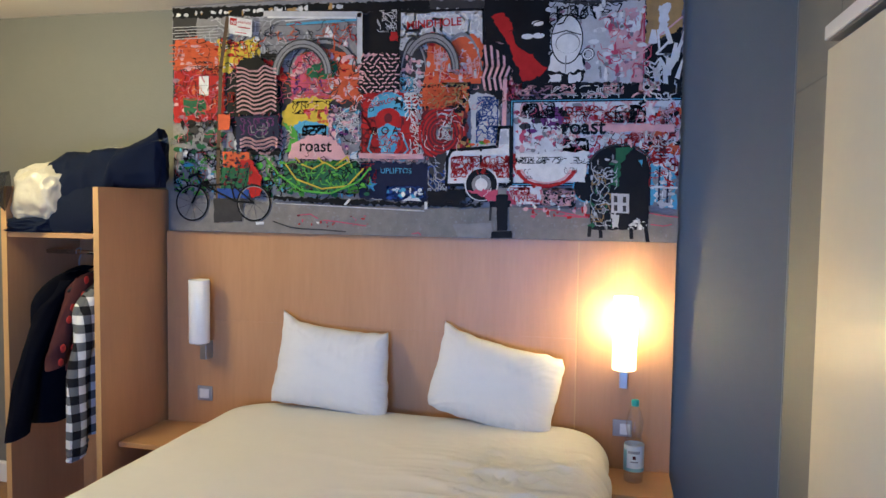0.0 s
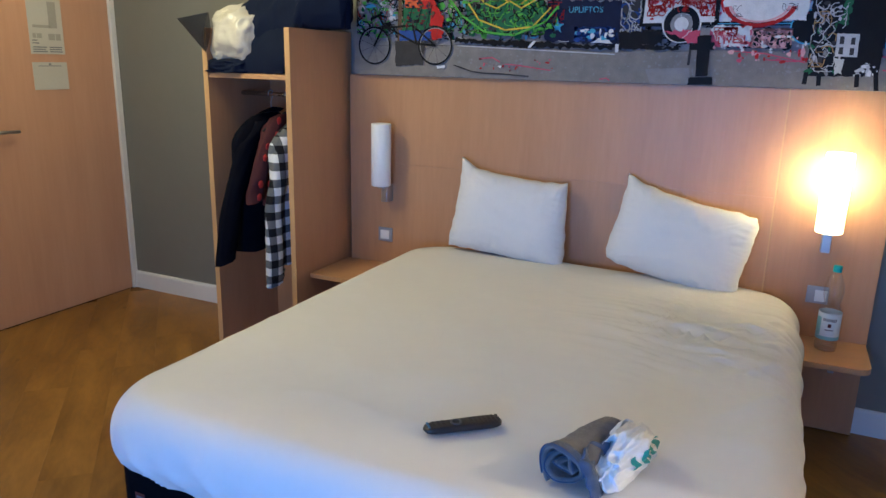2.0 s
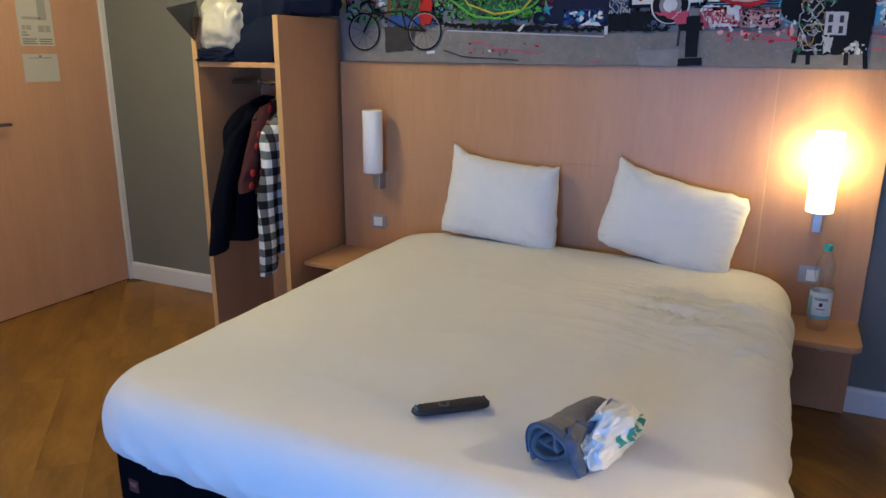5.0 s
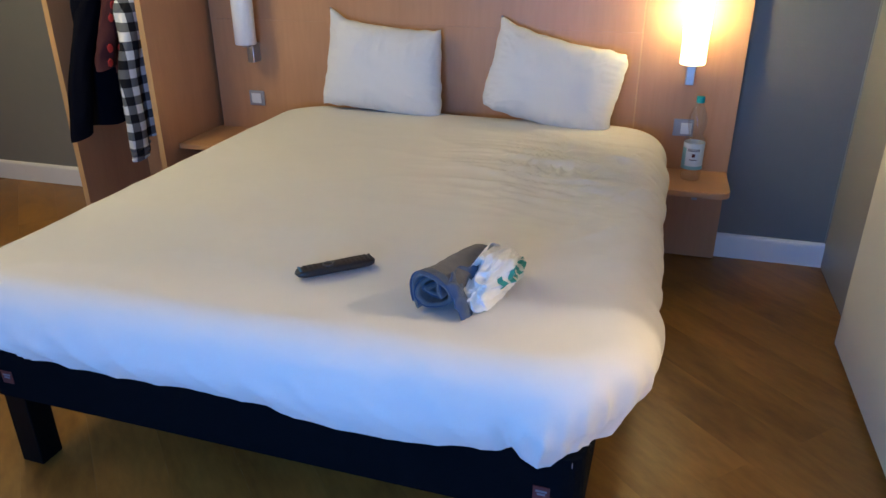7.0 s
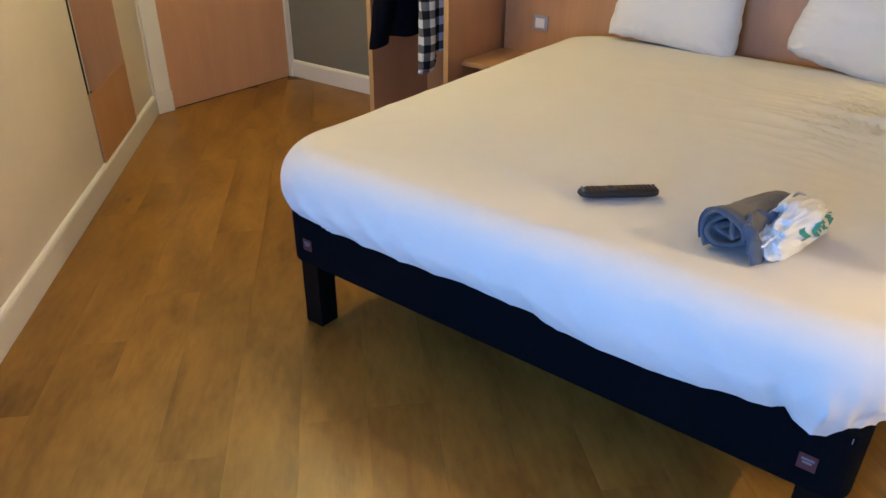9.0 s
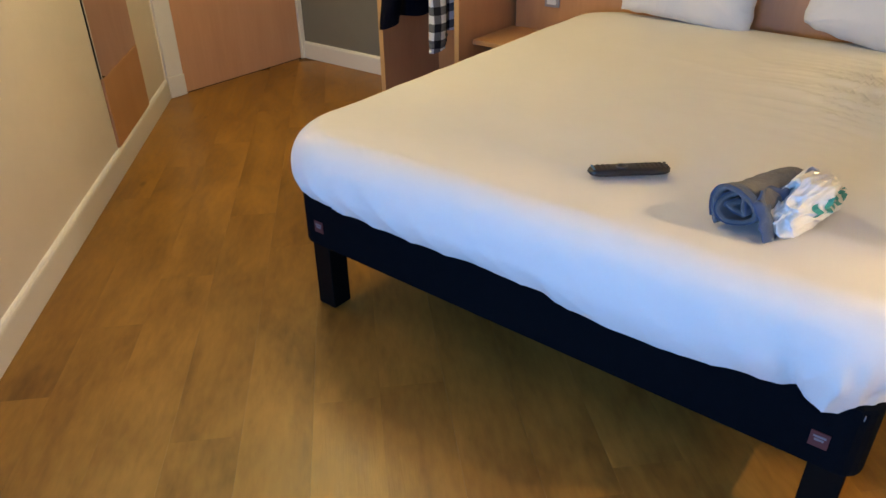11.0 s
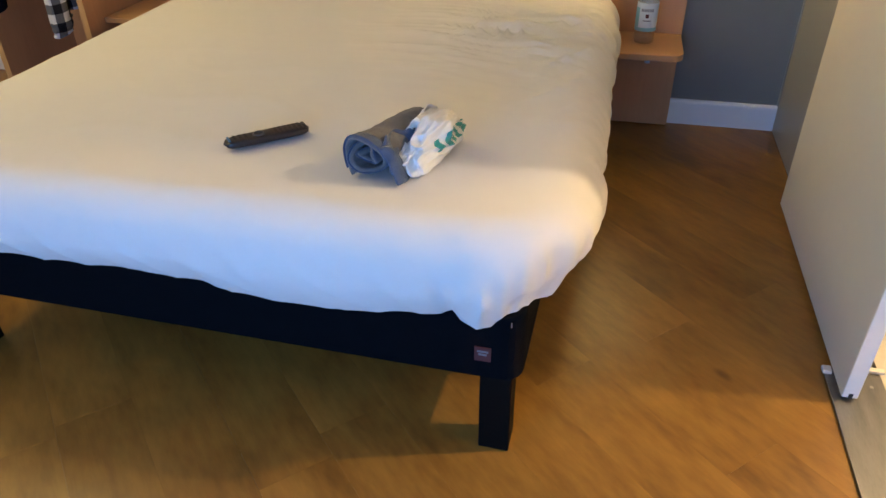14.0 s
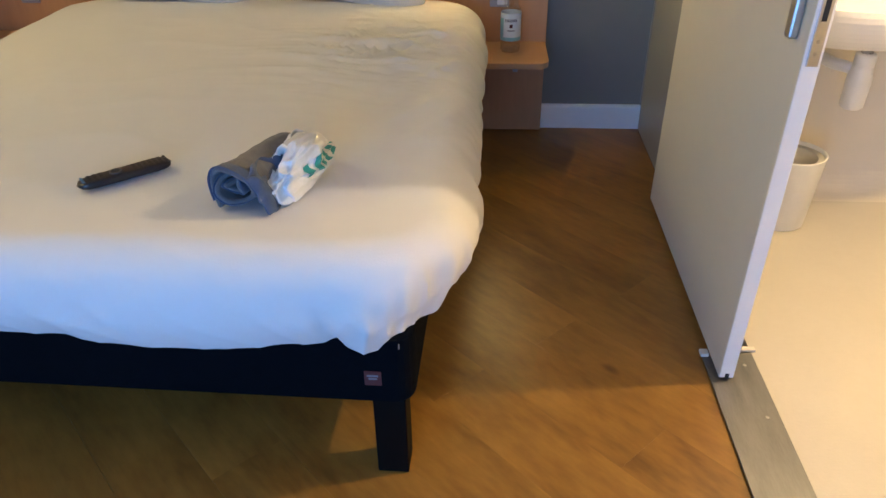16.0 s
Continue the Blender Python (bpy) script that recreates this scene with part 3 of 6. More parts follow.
wall_switch(-1.104, 0.607, False)
wall_switch(0.945, 0.600, True)


def bedside_shelf(x0, x1, front, round_right, top):
    ob = thing("bedside_shelf", ((x0 + x1) / 2, H_Y, top), "beech veneer bedside shelf with rounded corner fixed to the headboard", "nightstand", "bedside shelves")
    r = 0.05
    pts = [(x0, H_Y - 0.001), (x0, front)]
    if round_right:
        pts += [(x1 - r + r * math.sin(radians(a)), front + r - r * math.cos(radians(a))) for a in range(0, 91, 15)]
    else:
        pts += [(x1, front)]
    pts += [(x1, H_Y - 0.001)]
    part("board", prism(pts, top - 0.024, top, 0.002), BEECH_FLAT, ob)
    part("bracket", box((x0 + x1) / 2 + 0.01, (x0 + x1) / 2 + 0.03, front + 0.03, H_Y - 0.001, top - 0.045, top - 0.0245, 0.002), DULL_STEEL, ob, "small metal support under the board")


bedside_shelf(0.84, 1.148, 3.70, True, 0.415)
bedside_shelf(-1.338, -0.86, 3.64, False, 0.45)

# ---- bed ----
bed = thing("bed", (0, 3.0, 0), "low box spring bed base in black fabric on square legs", "bed")
BX0, BX1, BY0 = -0.838, 0.765, 1.985
own = box(BX0, BX1, BY0, 3.93, 0.230, 0.405)
bmesh.ops.bevel(own, geom=[e for e in own.edges if abs(e.verts[0].co.z - e.verts[1].co.z) > 0.1], offset=0.045, segments=5, profile=0.5, affect="EDGES")
bmesh.ops.bevel(own, geom=[e for e in own.edges if abs(e.verts[0].co.z - e.verts[1].co.z) < 0.01 and len(e.link_faces) == 2 and e.calc_face_angle(0) > 1.0], offset=0.010, segments=3, profile=0.5, affect="EDGES")
ASKEW = Matrix.Translation((0.70, BY0, 0)) @ Matrix.Rotation(radians(-1.2), 4, "Z") @ Matrix.Translation((-0.70, -BY0, 0))
part("base", moved(own, ASKEW), NAVY_BASE, bed, "black woven cover with rounded corners")
for x in (-0.803, 0.672):
    for y in (1.996, 3.80):
        part("leg", moved(box(x, x + 0.072, y, y + 0.072, 0.001, 0.2295, 0.003), ASKEW), BLACK_LEG, bed, "square black wooden leg")
for x in (-0.770, 0.662):
    tag = part("label", moved(box(x, x + 0.036, BY0 - 0.0022, BY0 - 0.0002, 0.283, 0.321), ASKEW), TAG_RED, bed, "small dark red woven maker's tag")
    tag_print = box(x + 0.006, x + 0.030, BY0 - 0.003, BY0 - 0.0022, 0.307, 0.312)
    box(x + 0.009, x + 0.027, BY0 - 0.003, BY0 - 0.0022, 0.299, 0.304, bm=tag_print)
    part("print", moved(tag_print, ASKEW), TAG_INK, tag)

part("care_tag", box(0.738, 0.740, 1.979, 1.9815, 0.388, 0.400), TAG_INK, bed, "tiny pale stitched tab")

MX0, MX1, MY0, MY1, MTOP = -0.895, 0.885, 1.935, 3.992, 0.612


# height of the sheet's hem along the foot, from the wardrobe side round to the lamp side
FRONT_HEM = ((-0.90, 0.440), (-0.70, 0.436), (-0.50, 0.417), (-0.27, 0.410), (-0.12, 0.416), (0.050, 0.407), (0.095, 0.392), (0.29, 0.382), (0.42, 0.387),
             (0.54, 0.399), (0.622, 0.407), (0.650, 0.394), (0.70, 0.388), (0.79, 0.374), (0.88, 0.378), (0.94, 0.396), (0.99, 0.392), (1.12, 0.400))


def curve(points, x):
    """Smooth steps from point to point."""
    for (a, p), (b, q) in zip(points, points[1:]):
        if x <= b:
            k = min(1.0, max(0.0, (x - a) / (b - a)))
            return p + (q - p) * k * k * (3 - 2 * k)
    return points[-1][1]


def mattress_surface():
    """The sheet over the mattress: a flat top that rolls over a soft edge and hangs down to a wavy hem."""
    plan_r, edge_r = 0.235, 0.105
    ix0, ix1, iy0, iy1 = MX0 + plan_r, MX1 - plan_r, MY0 + plan_r, MY1 - plan_r
    skirt = plan_r - edge_r + edge_r * math.pi / 2 + 0.15
    nx, ny, ns = 110, 130, 34
    xs = [ix0 - skirt * (1 - i / ns) for i in range(ns)] + [ix0 + (ix1 - ix0) * i / nx for i in range(nx + 1)] + [ix1 + skirt * (i + 1) / ns for i in range(ns)]
    ys = [iy0 - skirt * (1 - i / ns) for i in range(ns)] + [iy0 + (iy1 - iy0) * i / ny for i in range(ny + 1)] + [iy1 + skirt * (i + 1) / ns for i in range(ns)]

    def place(gx, gy):
        cx, cy = min(max(gx, ix0), ix1), min(max(gy, iy0), iy1)
        ox, oy = gx - cx, gy - cy
        d = max(abs(ox), abs(oy))
        if d > 1e-9:
            ln = math.hypot(ox, oy)
            dx, dy = ox / ln, oy / ln
        else:
            dx = dy = 0.0
        flat = plan_r - edge_r
        if d < flat:
            h, z, side = d, 0.0, 0.0
        elif d < flat + edge_r * math.pi / 2:
            a = (d - flat) / edge_r
            h, z, side = flat + edge_r * math.sin(a), -edge_r * (1 - math.cos(a)), 1 - math.cos(a)
        else:
            k = (d - flat - edge_r * math.pi / 2) / 0.15
            h = plan_r - 0.055 * max(0.0, k - 0.25) ** 1.6
            around = 1.7 * cx - 1.3 * cy + 0.9 * math.atan2(dy, dx)
            if dy < -0.02 and cy < iy0 + 1e-6:
                bend = math.atan2(max(0.0, ox), -oy)
                edge = curve(FRONT_HEM, gx if ox <= 0 else ix1 + 0.30 * bend)
            else:
                edge = 0.402 + 0.010 * wob(around * 1.3, 3.1) + 0.006 * wob(around * 4.0, 9.2)
            hem = MTOP - edge_r - edge + 0.003 * wob(around * 5.0, 9.2)
            z, side = -edge_r - hem * k, 1.0
        x, y = cx + dx * h, cy + dy * h
        zz = MTOP + z
        top = 1 - side
        # slack cloth: fine creases towards the lit pillow, faint long folds elsewhere
        m = math.exp(-(((x - 0.64) / 0.34) ** 2 + ((y - 3.27) / 0.34) ** 2))
        warp = 0.10 * wob(x * 2.2, y * 2.0, 4.0)
        c = wob(x * 2.4 + 3.0 * warp, (y + 0.10 * x + warp) * 21, 1.0)
        c2 = wob(x * 5.0, (y + 0.22 * x) * 38, 2.0)
        ridge = (1 - abs(c)) ** 8
        zz += top * m * (0.038 * ridge + 0.009 * c2)
        m2 = math.exp(-(((x - 0.78) / 0.16) ** 2 + ((y - 2.95) / 0.45) ** 2))
        c3 = (1 - abs(wob((x - y) * 7.0, (x + y) * 2.0, 7.0))) ** 5
        zz += (0.35 + 0.65 * top) * m2 * 0.014 * c3
        zz += top * (0.003 * wob(x * 3, y * 3, 5.0) + 0.0026 * (1 - abs(wob(x * 2.6, y * 4.0, 6.0))) ** 6)
        # sides: soft bulges, and puckers at the foot corner
        push = side * (0.006 * wob(x * 4, y * 4, zz * 3) + (0.020 if dx > 0.5 else 0.0) * wob(y * 15, 2.2, zz * 3))
        if dx > 0.5:
            push += side * 0.011 * (1 - abs(wob(y * 16 + 2 * zz, 5.0, zz * 3))) ** 4
        if dy < -0.5:
            push += side * (0.006 + 0.009 * math.exp(-((x + 0.56) / 0.2) ** 2)) * (1 - abs(wob((x + 1.1 * zz) * 9, zz * 2.5, 12.0))) ** 6 * min(1.0, max(0.0, (0.57 - zz) / 0.08))
        corner = math.exp(-(((x - 0.70) / 0.12) ** 2 + ((y - MY0) / 0.16) ** 2)) + 0.6 * math.exp(-(((x + 0.66) / 0.14) ** 2 + ((y - MY0) / 0.12) ** 2))
        push += side * corner * 0.012 * (1 - abs(wob(x * 12 + y * 9, zz * 4.5, 8.0))) ** 4 * min(1.0, max(0.0, (0.56 - zz) / 0.1))
        if dy < -0.3:
            low = min(1.0, max(0.0, (0.52 - zz) / 0.08))
            push += side * low * (0.009 * math.exp(-((x - 0.70) / 0.045) ** 2) - 0.022 * math.exp(-((x + 0.25 * (zz - 0.4) - 0.628) / 0.020) ** 2))
        cut = math.exp(-(((x - 0.86) / 0.20) ** 2 + ((y - 1.96) / 0.24) ** 2)) * min(1.0, max(0.0, (0.60 - zz) / 0.16))
        return Vector((x + dx * push - 0.052 * cut, min(y + dy * push + 0.022 * cut, 3.996), zz))

    own = bmesh.new()
    vs = [[own.verts.new(place(a, b)) for b in ys] for a in xs]
    for i in range(len(xs) - 1):
        for j in range(len(ys) - 1):
            own.faces.new((vs[i][j], vs[i + 1][j], vs[i + 1][j + 1], vs[i][j + 1]))
    return own


matt = thing("mattress", (0, 3.0, 0.406), "thick mattress in a creased white fitted sheet", "mattress")
part("fitted_sheet", mattress_surface(), SHEET, matt, "white cotton sheet with fine creases", smooth=True)
part("core", box(MX0 + 0.20, MX1 - 0.30, MY0 + 0.30, MY1 - 0.05, 0.4055, 0.50, 0.02), SHEET, matt)


def pillow(at, w, h, thick, lean, roll, yaw, seed, ears, skew=0.0):
    ob = thing("pillow", at, "plump white cotton pillow leaning against the headboard", "pillow", "bed pillows")
    nu, nv = 84, 66

    def surf(s):
        def f(u, v):
            a, b = 2 * u - 1, 2 * v - 1
            pinch_x = 1 - 0.030 * (1 - b * b)
            pinch_z = 1 - (0.085 if b > 0 else 0.030) * (1 - a * a)
            ear = 0.0
            for (ex, ez, amount) in ears:
                ear += amount * max(0, 1 - math.hypot(a - ex, b - ez) / 0.42) ** 2
            corner = max(0.0, abs(a) + abs(b) - 1.62) / 0.38
            soft = 1 - 0.085 * corner ** 1.5
            x, z = w / 2 * a * pinch_x * soft * (1 + ear * 0.5), h / 2 * b * pinch_z * soft * (1 + ear)
            e = max(0.0, (1 - abs(a) ** 3.4) * (1 - abs(b) ** 3.4))
            t = thick / 2 * e ** 0.58
            t *= 1 + 0.10 * wob(a * 1.3 + seed, b * 1.3) - 0.08 * max(0, b)
            edge = (1 - e) * e * 4
            out = math.atan2(b, a)
            t += 0.006 * wob(a * 3 + seed, b * 3, 3.0) * e + 0.014 * edge ** 3 * max(0.0, 0.45 - e) * 2 * ((1 - abs(wob(math.cos(out) * 9 + seed, math.sin(out) * 9, e * 1.0))) ** 4 - 0.25)
            t += 0.005 * e * max(0.0, b) * (1 - abs(wob(a * 6 + seed, b * 2.0, 9.0))) ** 6
            rim = e ** 0.35
            for ex in (-1, 1):
                for ez in (-1, 1):
                    far = math.hypot(a - ex, b - ez)
                    t += 0.010 * rim * math.exp(-(far / 0.5) ** 2) * (1 - abs(wob(4.5 * math.atan2(b - ez, a - ex) + seed, far * 1.1, ex + 2 * ez))) ** 4
            t += 0.011 * rim * math.exp(-((1 - abs(b)) / 0.24) ** 2) * ((1 - abs(wob(a * 6.5 + seed, b * 1.2, 4.0))) ** 4 - 0.3)
            t += 0.009 * rim * math.exp(-((1 - abs(a)) / 0.20) ** 2) * ((1 - abs(wob(b * 6.5 + seed, a * 1.2, 5.0))) ** 4 - 0.3)
            x -= skew * b * max(0.0, a) * w / 2
            x += 0.006 * wob(b * 6 + seed, 1.5) * abs(a) ** 6
            z += 0.007 * wob(a * 5 + seed, 2.5) * abs(b) ** 6
            return Vector((x, -s * t, z))
        return f
    own = sheet_grid(nu, nv, surf(1))
    sheet_grid(nu, nv, surf(-1), bm=own)
    bmesh.ops.remove_doubles(own, verts=own.verts, dist=0.0004)
    m = Matrix.Translation(at) @ Matrix.Rotation(radians(yaw), 4, "Z") @ Matrix.Rotation(radians(-lean), 4, "X") @ Matrix.Rotation(radians(roll), 4, "Y")
    moved(own, m)
    part("case", own, PILLOW_M, ob, smooth=True)
    return ob


pillow((-0.383, 3.905, 0.802), 0.562, 0.396, 0.165, 12, 6.0, 2, 1.3, ((-1, 1, 0.26), (1, 1, 0.13), (-1, -1, 0.13)), 0.11)
pillow((0.390, 3.890, 0.786), 0.578, 0.378, 0.185, 14, 11.5, -2, 7.7, ((-1, 1, 0.20), (1, 1, 0.02)))

# ---- things on the bed ----
remote = thing("remote_control", (0.11, 2.26, 0.618), "slim black television remote control lying on the sheet", "remote control")
RM = Matrix.Translation((0.108, 2.262, 0.6195)) @ Matrix.Rotation(radians(41.5), 4, "Z")
L2 = 0.103


def remote_shell(u, v):
    x = -L2 + 2 * L2 * u
    hw = 0.0235 * (1 - 0.06 * math.cos(math.pi * u)) * (max(0.0, 1 - abs(2 * u - 1) ** 9)) ** 0.5
    a = 2 * math.pi * v
    c, s = math.cos(a), math.sin(a)
    yy = hw * math.copysign(abs(c) ** 0.45, c)
    zz = 0.0095 * math.copysign(abs(s) ** 0.55, s) * (max(0.0, 1 - abs(2 * u - 1) ** 7)) ** 0.5
    return Vector((x, yy, zz + 0.0095))


own = sheet_grid(26, 28, remote_shell)
bmesh.ops.remove_doubles(own, verts=own.verts, dist=0.0002)
part("body", moved(own, RM), BLACK_PLASTIC, remote, smooth=True)
part("ring_key", moved(lathe([(0.0145, 0.0185), (0.0145, 0.0208), (0.009, 0.0208), (0.009, 0.0185)], (0.002 - 0.02, 0, 0), 24), RM), GREY_KEY, remote, "grey round navigation key", smooth=True)
for i in range(7):
    for j in (-1, 0, 1):
        x = 0.018 + i * 0.0115
        part("key", moved(box(x, x + 0.0072, j * 0.0125 - 0.0045, j * 0.0125 + 0.0045, 0.0184, 0.0190, 0.0002), RM), RUBBER, remote)
for i in range(3):
    for j in (-1, 0, 1):
        x = -0.078 + i * 0.0125
        part("key", moved(box(x, x + 0.007, j * 0.0125 - 0.0045, j * 0.0125 + 0.0045, 0.0184, 0.0190, 0.0002), RM), RUBBER, remote)
part("colour_key", moved(box(-0.092, -0.086, -0.015, 0.015, 0.0184, 0.0200, 0.001), RM), BLUE_PRINT, remote, "bright blue key")

roll = thing("rolled_jeans", (0.43, 2.22, 0.615), "pair of grey and blue denim trousers rolled up on the sheet", "clothes")
RA = Matrix.Translation((0.394, 2.128, 0.666)) @ Matrix.Rotation(radians(-17), 4, "Z") @ Matrix.Rotation(radians(-2), 4, "X")


def denim_roll(u, v):
    turns = 2.6
    a = turns * 2 * math.pi * u + 0.4
    r = (0.008 + 0.046 * u ** 0.9) * (1 + 0.05 * math.sin(2 * a + 1))
    y = 0.225 * v
    r *= 1 + 0.09 * wob(math.cos(a) * 1.5, y * 9, u * 3) + 0.05 * (1 - abs(wob(a * 0.9, y * 34, 2.0))) ** 4 * u - 0.16 * v
    lip = 0.012 * math.sin(1.7 * a) * (1 - v) ** 3
    x = r * 1.05 * math.cos(a) + 0.006 * wob(y * 9, 1.0)
    z = r * math.sin(a)
    return Vector((x, y + lip + 0.020 * (1 - u) * (1 - v) + 0.006 * wob(a * 0.8, v * 3, 4), max(z, -0.047 - 0.0005 * u)))


def thick_sheet(f, nu, nv, t):
    """A cloth of thickness t round the surface f."""
    own = sheet_grid(nu, nv, f)
    bmesh.ops.recalc_face_normals(own, faces=own.faces)
    own.normal_update()
    rim = [(e.verts[0], e.verts[1]) for e in own.edges if len(e.link_faces) == 1]
    under = {v: own.verts.new(v.co - v.normal * t) for v in own.verts[:]}
    for fc in own.faces[:]:
        own.faces.new([under[v] for v in reversed(fc.verts)])
    for p, q in rim:
        own.faces.new((p, q, under[q], under[p]))
    return own


own = thick_sheet(denim_roll, 130, 36, 0.0095)
moved(own, RA)
part("trouser_leg", own, DENIM_GREY, roll, "brownish grey denim, rolled", smooth=True)


def hem_band(u, v):
    p = denim_roll(0.05 + 0.93 * u, 0.10 * v)
    q = Vector((p.x, 0, p.z))
    n = q.normalized() * 0.0030
    return p + Vector((n.x, -0.004 + 0.002 * v, max(n.z, 0.0)))


part("hem", moved(thick_sheet(hem_band, 110, 4, 0.0015), RA), DENIM, roll, "darker blue denim hem at the open end", smooth=True)


def flap(u, v):
    # loose leg end hanging off the roll onto the sheet, folded once
    x = 0.030 + 0.046 * u ** 0.8 + 0.008 * math.sin(3 * math.pi * v) + 0.007 * wob(u * 5, v * 5, 7.0)
    z = 0.038 * (1 - u) ** 1.4 - 0.052 * u ** 0.8 + 0.014 * wob(u * 4, v * 6, 2.0) + 0.016 * math.sin(math.pi * u) * math.sin(5 * v + 1)
    return Vector((x, -0.004 + 0.14 * v + 0.012 * u, max(z, -0.0495)))


part("loose_end", moved(thick_sheet(flap, 24, 40, 0.005), RA), DENIM, roll, "loose folded denim end", smooth=True)

sack = thing("plastic_bag", (0.53, 2.24, 0.615), "crumpled thin white plastic bag with green print beside the rolled jeans", "plastic bag")
rng = random.Random(11)
CREASES = []
for i in range(20):
    d = Vector((rng.gauss(0, 1), rng.gauss(0, 1), rng.gauss(0, 1))).normalized()
    CREASES.append((d, rng.uniform(0.66, 1.0)))


def crease(x, y, z, sharp=5):
    return (1 - min(1.0, 1.6 * abs(wob(x, y, z)))) ** sharp


def bag_point(p, lift=0.0):
    """Thin film crumpled into flat facets with sharp folds between them."""
    r = min(d / max(0.08, n.dot(p)) for n, d in CREASES)
    r = min(r, 1.22)
    along = 0.6 * wob(p.x * 1.2, p.y * 1.2, p.z * 1.2)
    r *= 1 + 0.24 * (crease(p.x * 2.0 + along, p.y * 0.8 + 2, p.z * 2.0, 2) - 0.4) + 0.05 * (crease(p.x * 4.5 + 5, p.y * 1.6 + along, p.z * 4.5, 2) - 0.4)
    r += lift
    q = Vector((p.x * 0.056, p.y * 0.118, p.z * 0.056)) * r
    q.z = max(q.z * (1.0 + 0.34 * p.y), -0.048)
    q.x += 0.012 * p.y
    return q


own = bmesh.new()
bmesh.ops.create_icosphere(own, subdivisions=6, radius=1.0)
for v in own.verts:
    v.co = bag_point(v.co.copy())
SK = Matrix.Translation((0.512, 2.256, 0.664)) @ Matrix.Rotation(radians(-10), 4, "Z")
part("film", moved(own, SK), BAG_WHITE, sack, smooth=True)


def bag_tail(u, v):
    x = -0.048 + 0.055 * v + 0.02 * u * math.sin(5 * v)
    y = -0.070 - 0.055 * u
    z = 0.010 - 0.050 * u + 0.020 * math.sin(7 * v + 1) * (0.3 + u) + 0.012 * abs(wob(u * 5, v * 6, 1))
    return Vector((x, y, max(z, -0.046)))


part("open_end", moved(thick_sheet(bag_tail, 14, 26, 0.0006), SK), BAG_WHITE, sack, "crumpled white open end", smooth=True)


def bag_lip(u, v):
    x = -0.052 + 0.030 * u + 0.008 * math.sin(8 * v)
    y = -0.055 + 0.120 * v
    return Vector((x, y, 0.020 + 0.042 * u * (0.6 + 0.4 * math.sin(9 * v + 1)) + 0.008 * wob(u * 4, v * 8, 2)))


part("lip", moved(thick_sheet(bag_lip, 10, 30, 0.0006), SK), BAG_WHITE, sack, "loose white edge standing up", smooth=True)
for i in range(5):
    def stroke(u, v, i=i):
        b = radians(-32 + i * 20 + 11 * u + 4 * math.sin(6 * v + i))
        a = radians(-14 + 46 * v)
        return bag_point(Vector((math.cos(a) * math.cos(b), math.sin(b), math.sin(a) * math.cos(b))), 0.03)
    part("print", moved(sheet_grid(6, 12, stroke), SK), TEAL_PRINT, sack, "green printed mark")

# ---- bottle ----
bx, by, bz = 0.993, 3.872, 0.4155
bottle = thing("water_bottle", (bx, by, bz), "clear plastic mineral water bottle with green cap on the bedside shelf", "bottle")
prof = [(0.026, 0.004), (0.036, 0.0), (0.040, 0.006), (0.0405, 0.02), (0.0395, 0.040), (0.041, 0.046), (0.041, 0.150), (0.0385, 0.160), (0.030, 0.172), (0.0275, 0.180), (0.030, 0.190),
        (0.0355, 0.210), (0.037, 0.228), (0.0345, 0.250), (0.026, 0.275), (0.0165, 0.292), (0.0138, 0.300), (0.0138, 0.306)]
TALL = 1.075
own = lathe([(r, h * TALL) for r, h in prof], (bx, by, bz), 36)
part("body", own, PET, bottle, "transparent ribbed plastic body", smooth=True)
part("cap", lathe([(0.0155, 0.322), (0.0160, 0.324), (0.0160, 0.344), (0.0150, 0.347)], (bx, by, bz), 24), CAP_GREEN, bottle, "turquoise green screw cap", smooth=True)


def wrap(r, h0, h1, a0, a1):
    return lambda u, v: Vector((bx + r * math.cos(radians(a0 + (a1 - a0) * u)), by + r * math.sin(radians(a0 + (a1 - a0) * u)), bz + TALL * (h0 + (h1 - h0) * v)))


part("water", lathe([(0.024, 0.0062), (0.034, 0.0025), (0.0375, 0.008), (0.0386, 0.02), (0.0380, 0.032)], (bx, by, bz), 36), WATER, bottle, "a little water left", smooth=True)
lab = part("label", sheet_grid(40, 4, wrap(0.0420, 0.046, 0.148, 0, 360)), LABEL_PALE, bottle, "pale blue paper label", smooth=True)
part("band", sheet_grid(40, 2, wrap(0.0425, 0.046, 0.060, 0, 360)), LABEL_TEAL, lab, smooth=True)
part("band", sheet_grid(12, 2, wrap(0.0425, 0.0605, 0.13, 180, 226)), LABEL_TEAL, lab, smooth=True)
for k in range(8):
    a = 236 + k * 8.6
    part("lettering", sheet_grid(2, 1, wrap(0.0427, 0.118, 0.129, a, a + 6)), INK, lab)
part("emblem", sheet_grid(4, 2, wrap(0.0427, 0.096, 0.110, 262, 279)), TAG_RED, lab)
part("lettering", sheet_grid(6, 1, wrap(0.0427, 0.084, 0.088, 250, 292)), INK, lab)

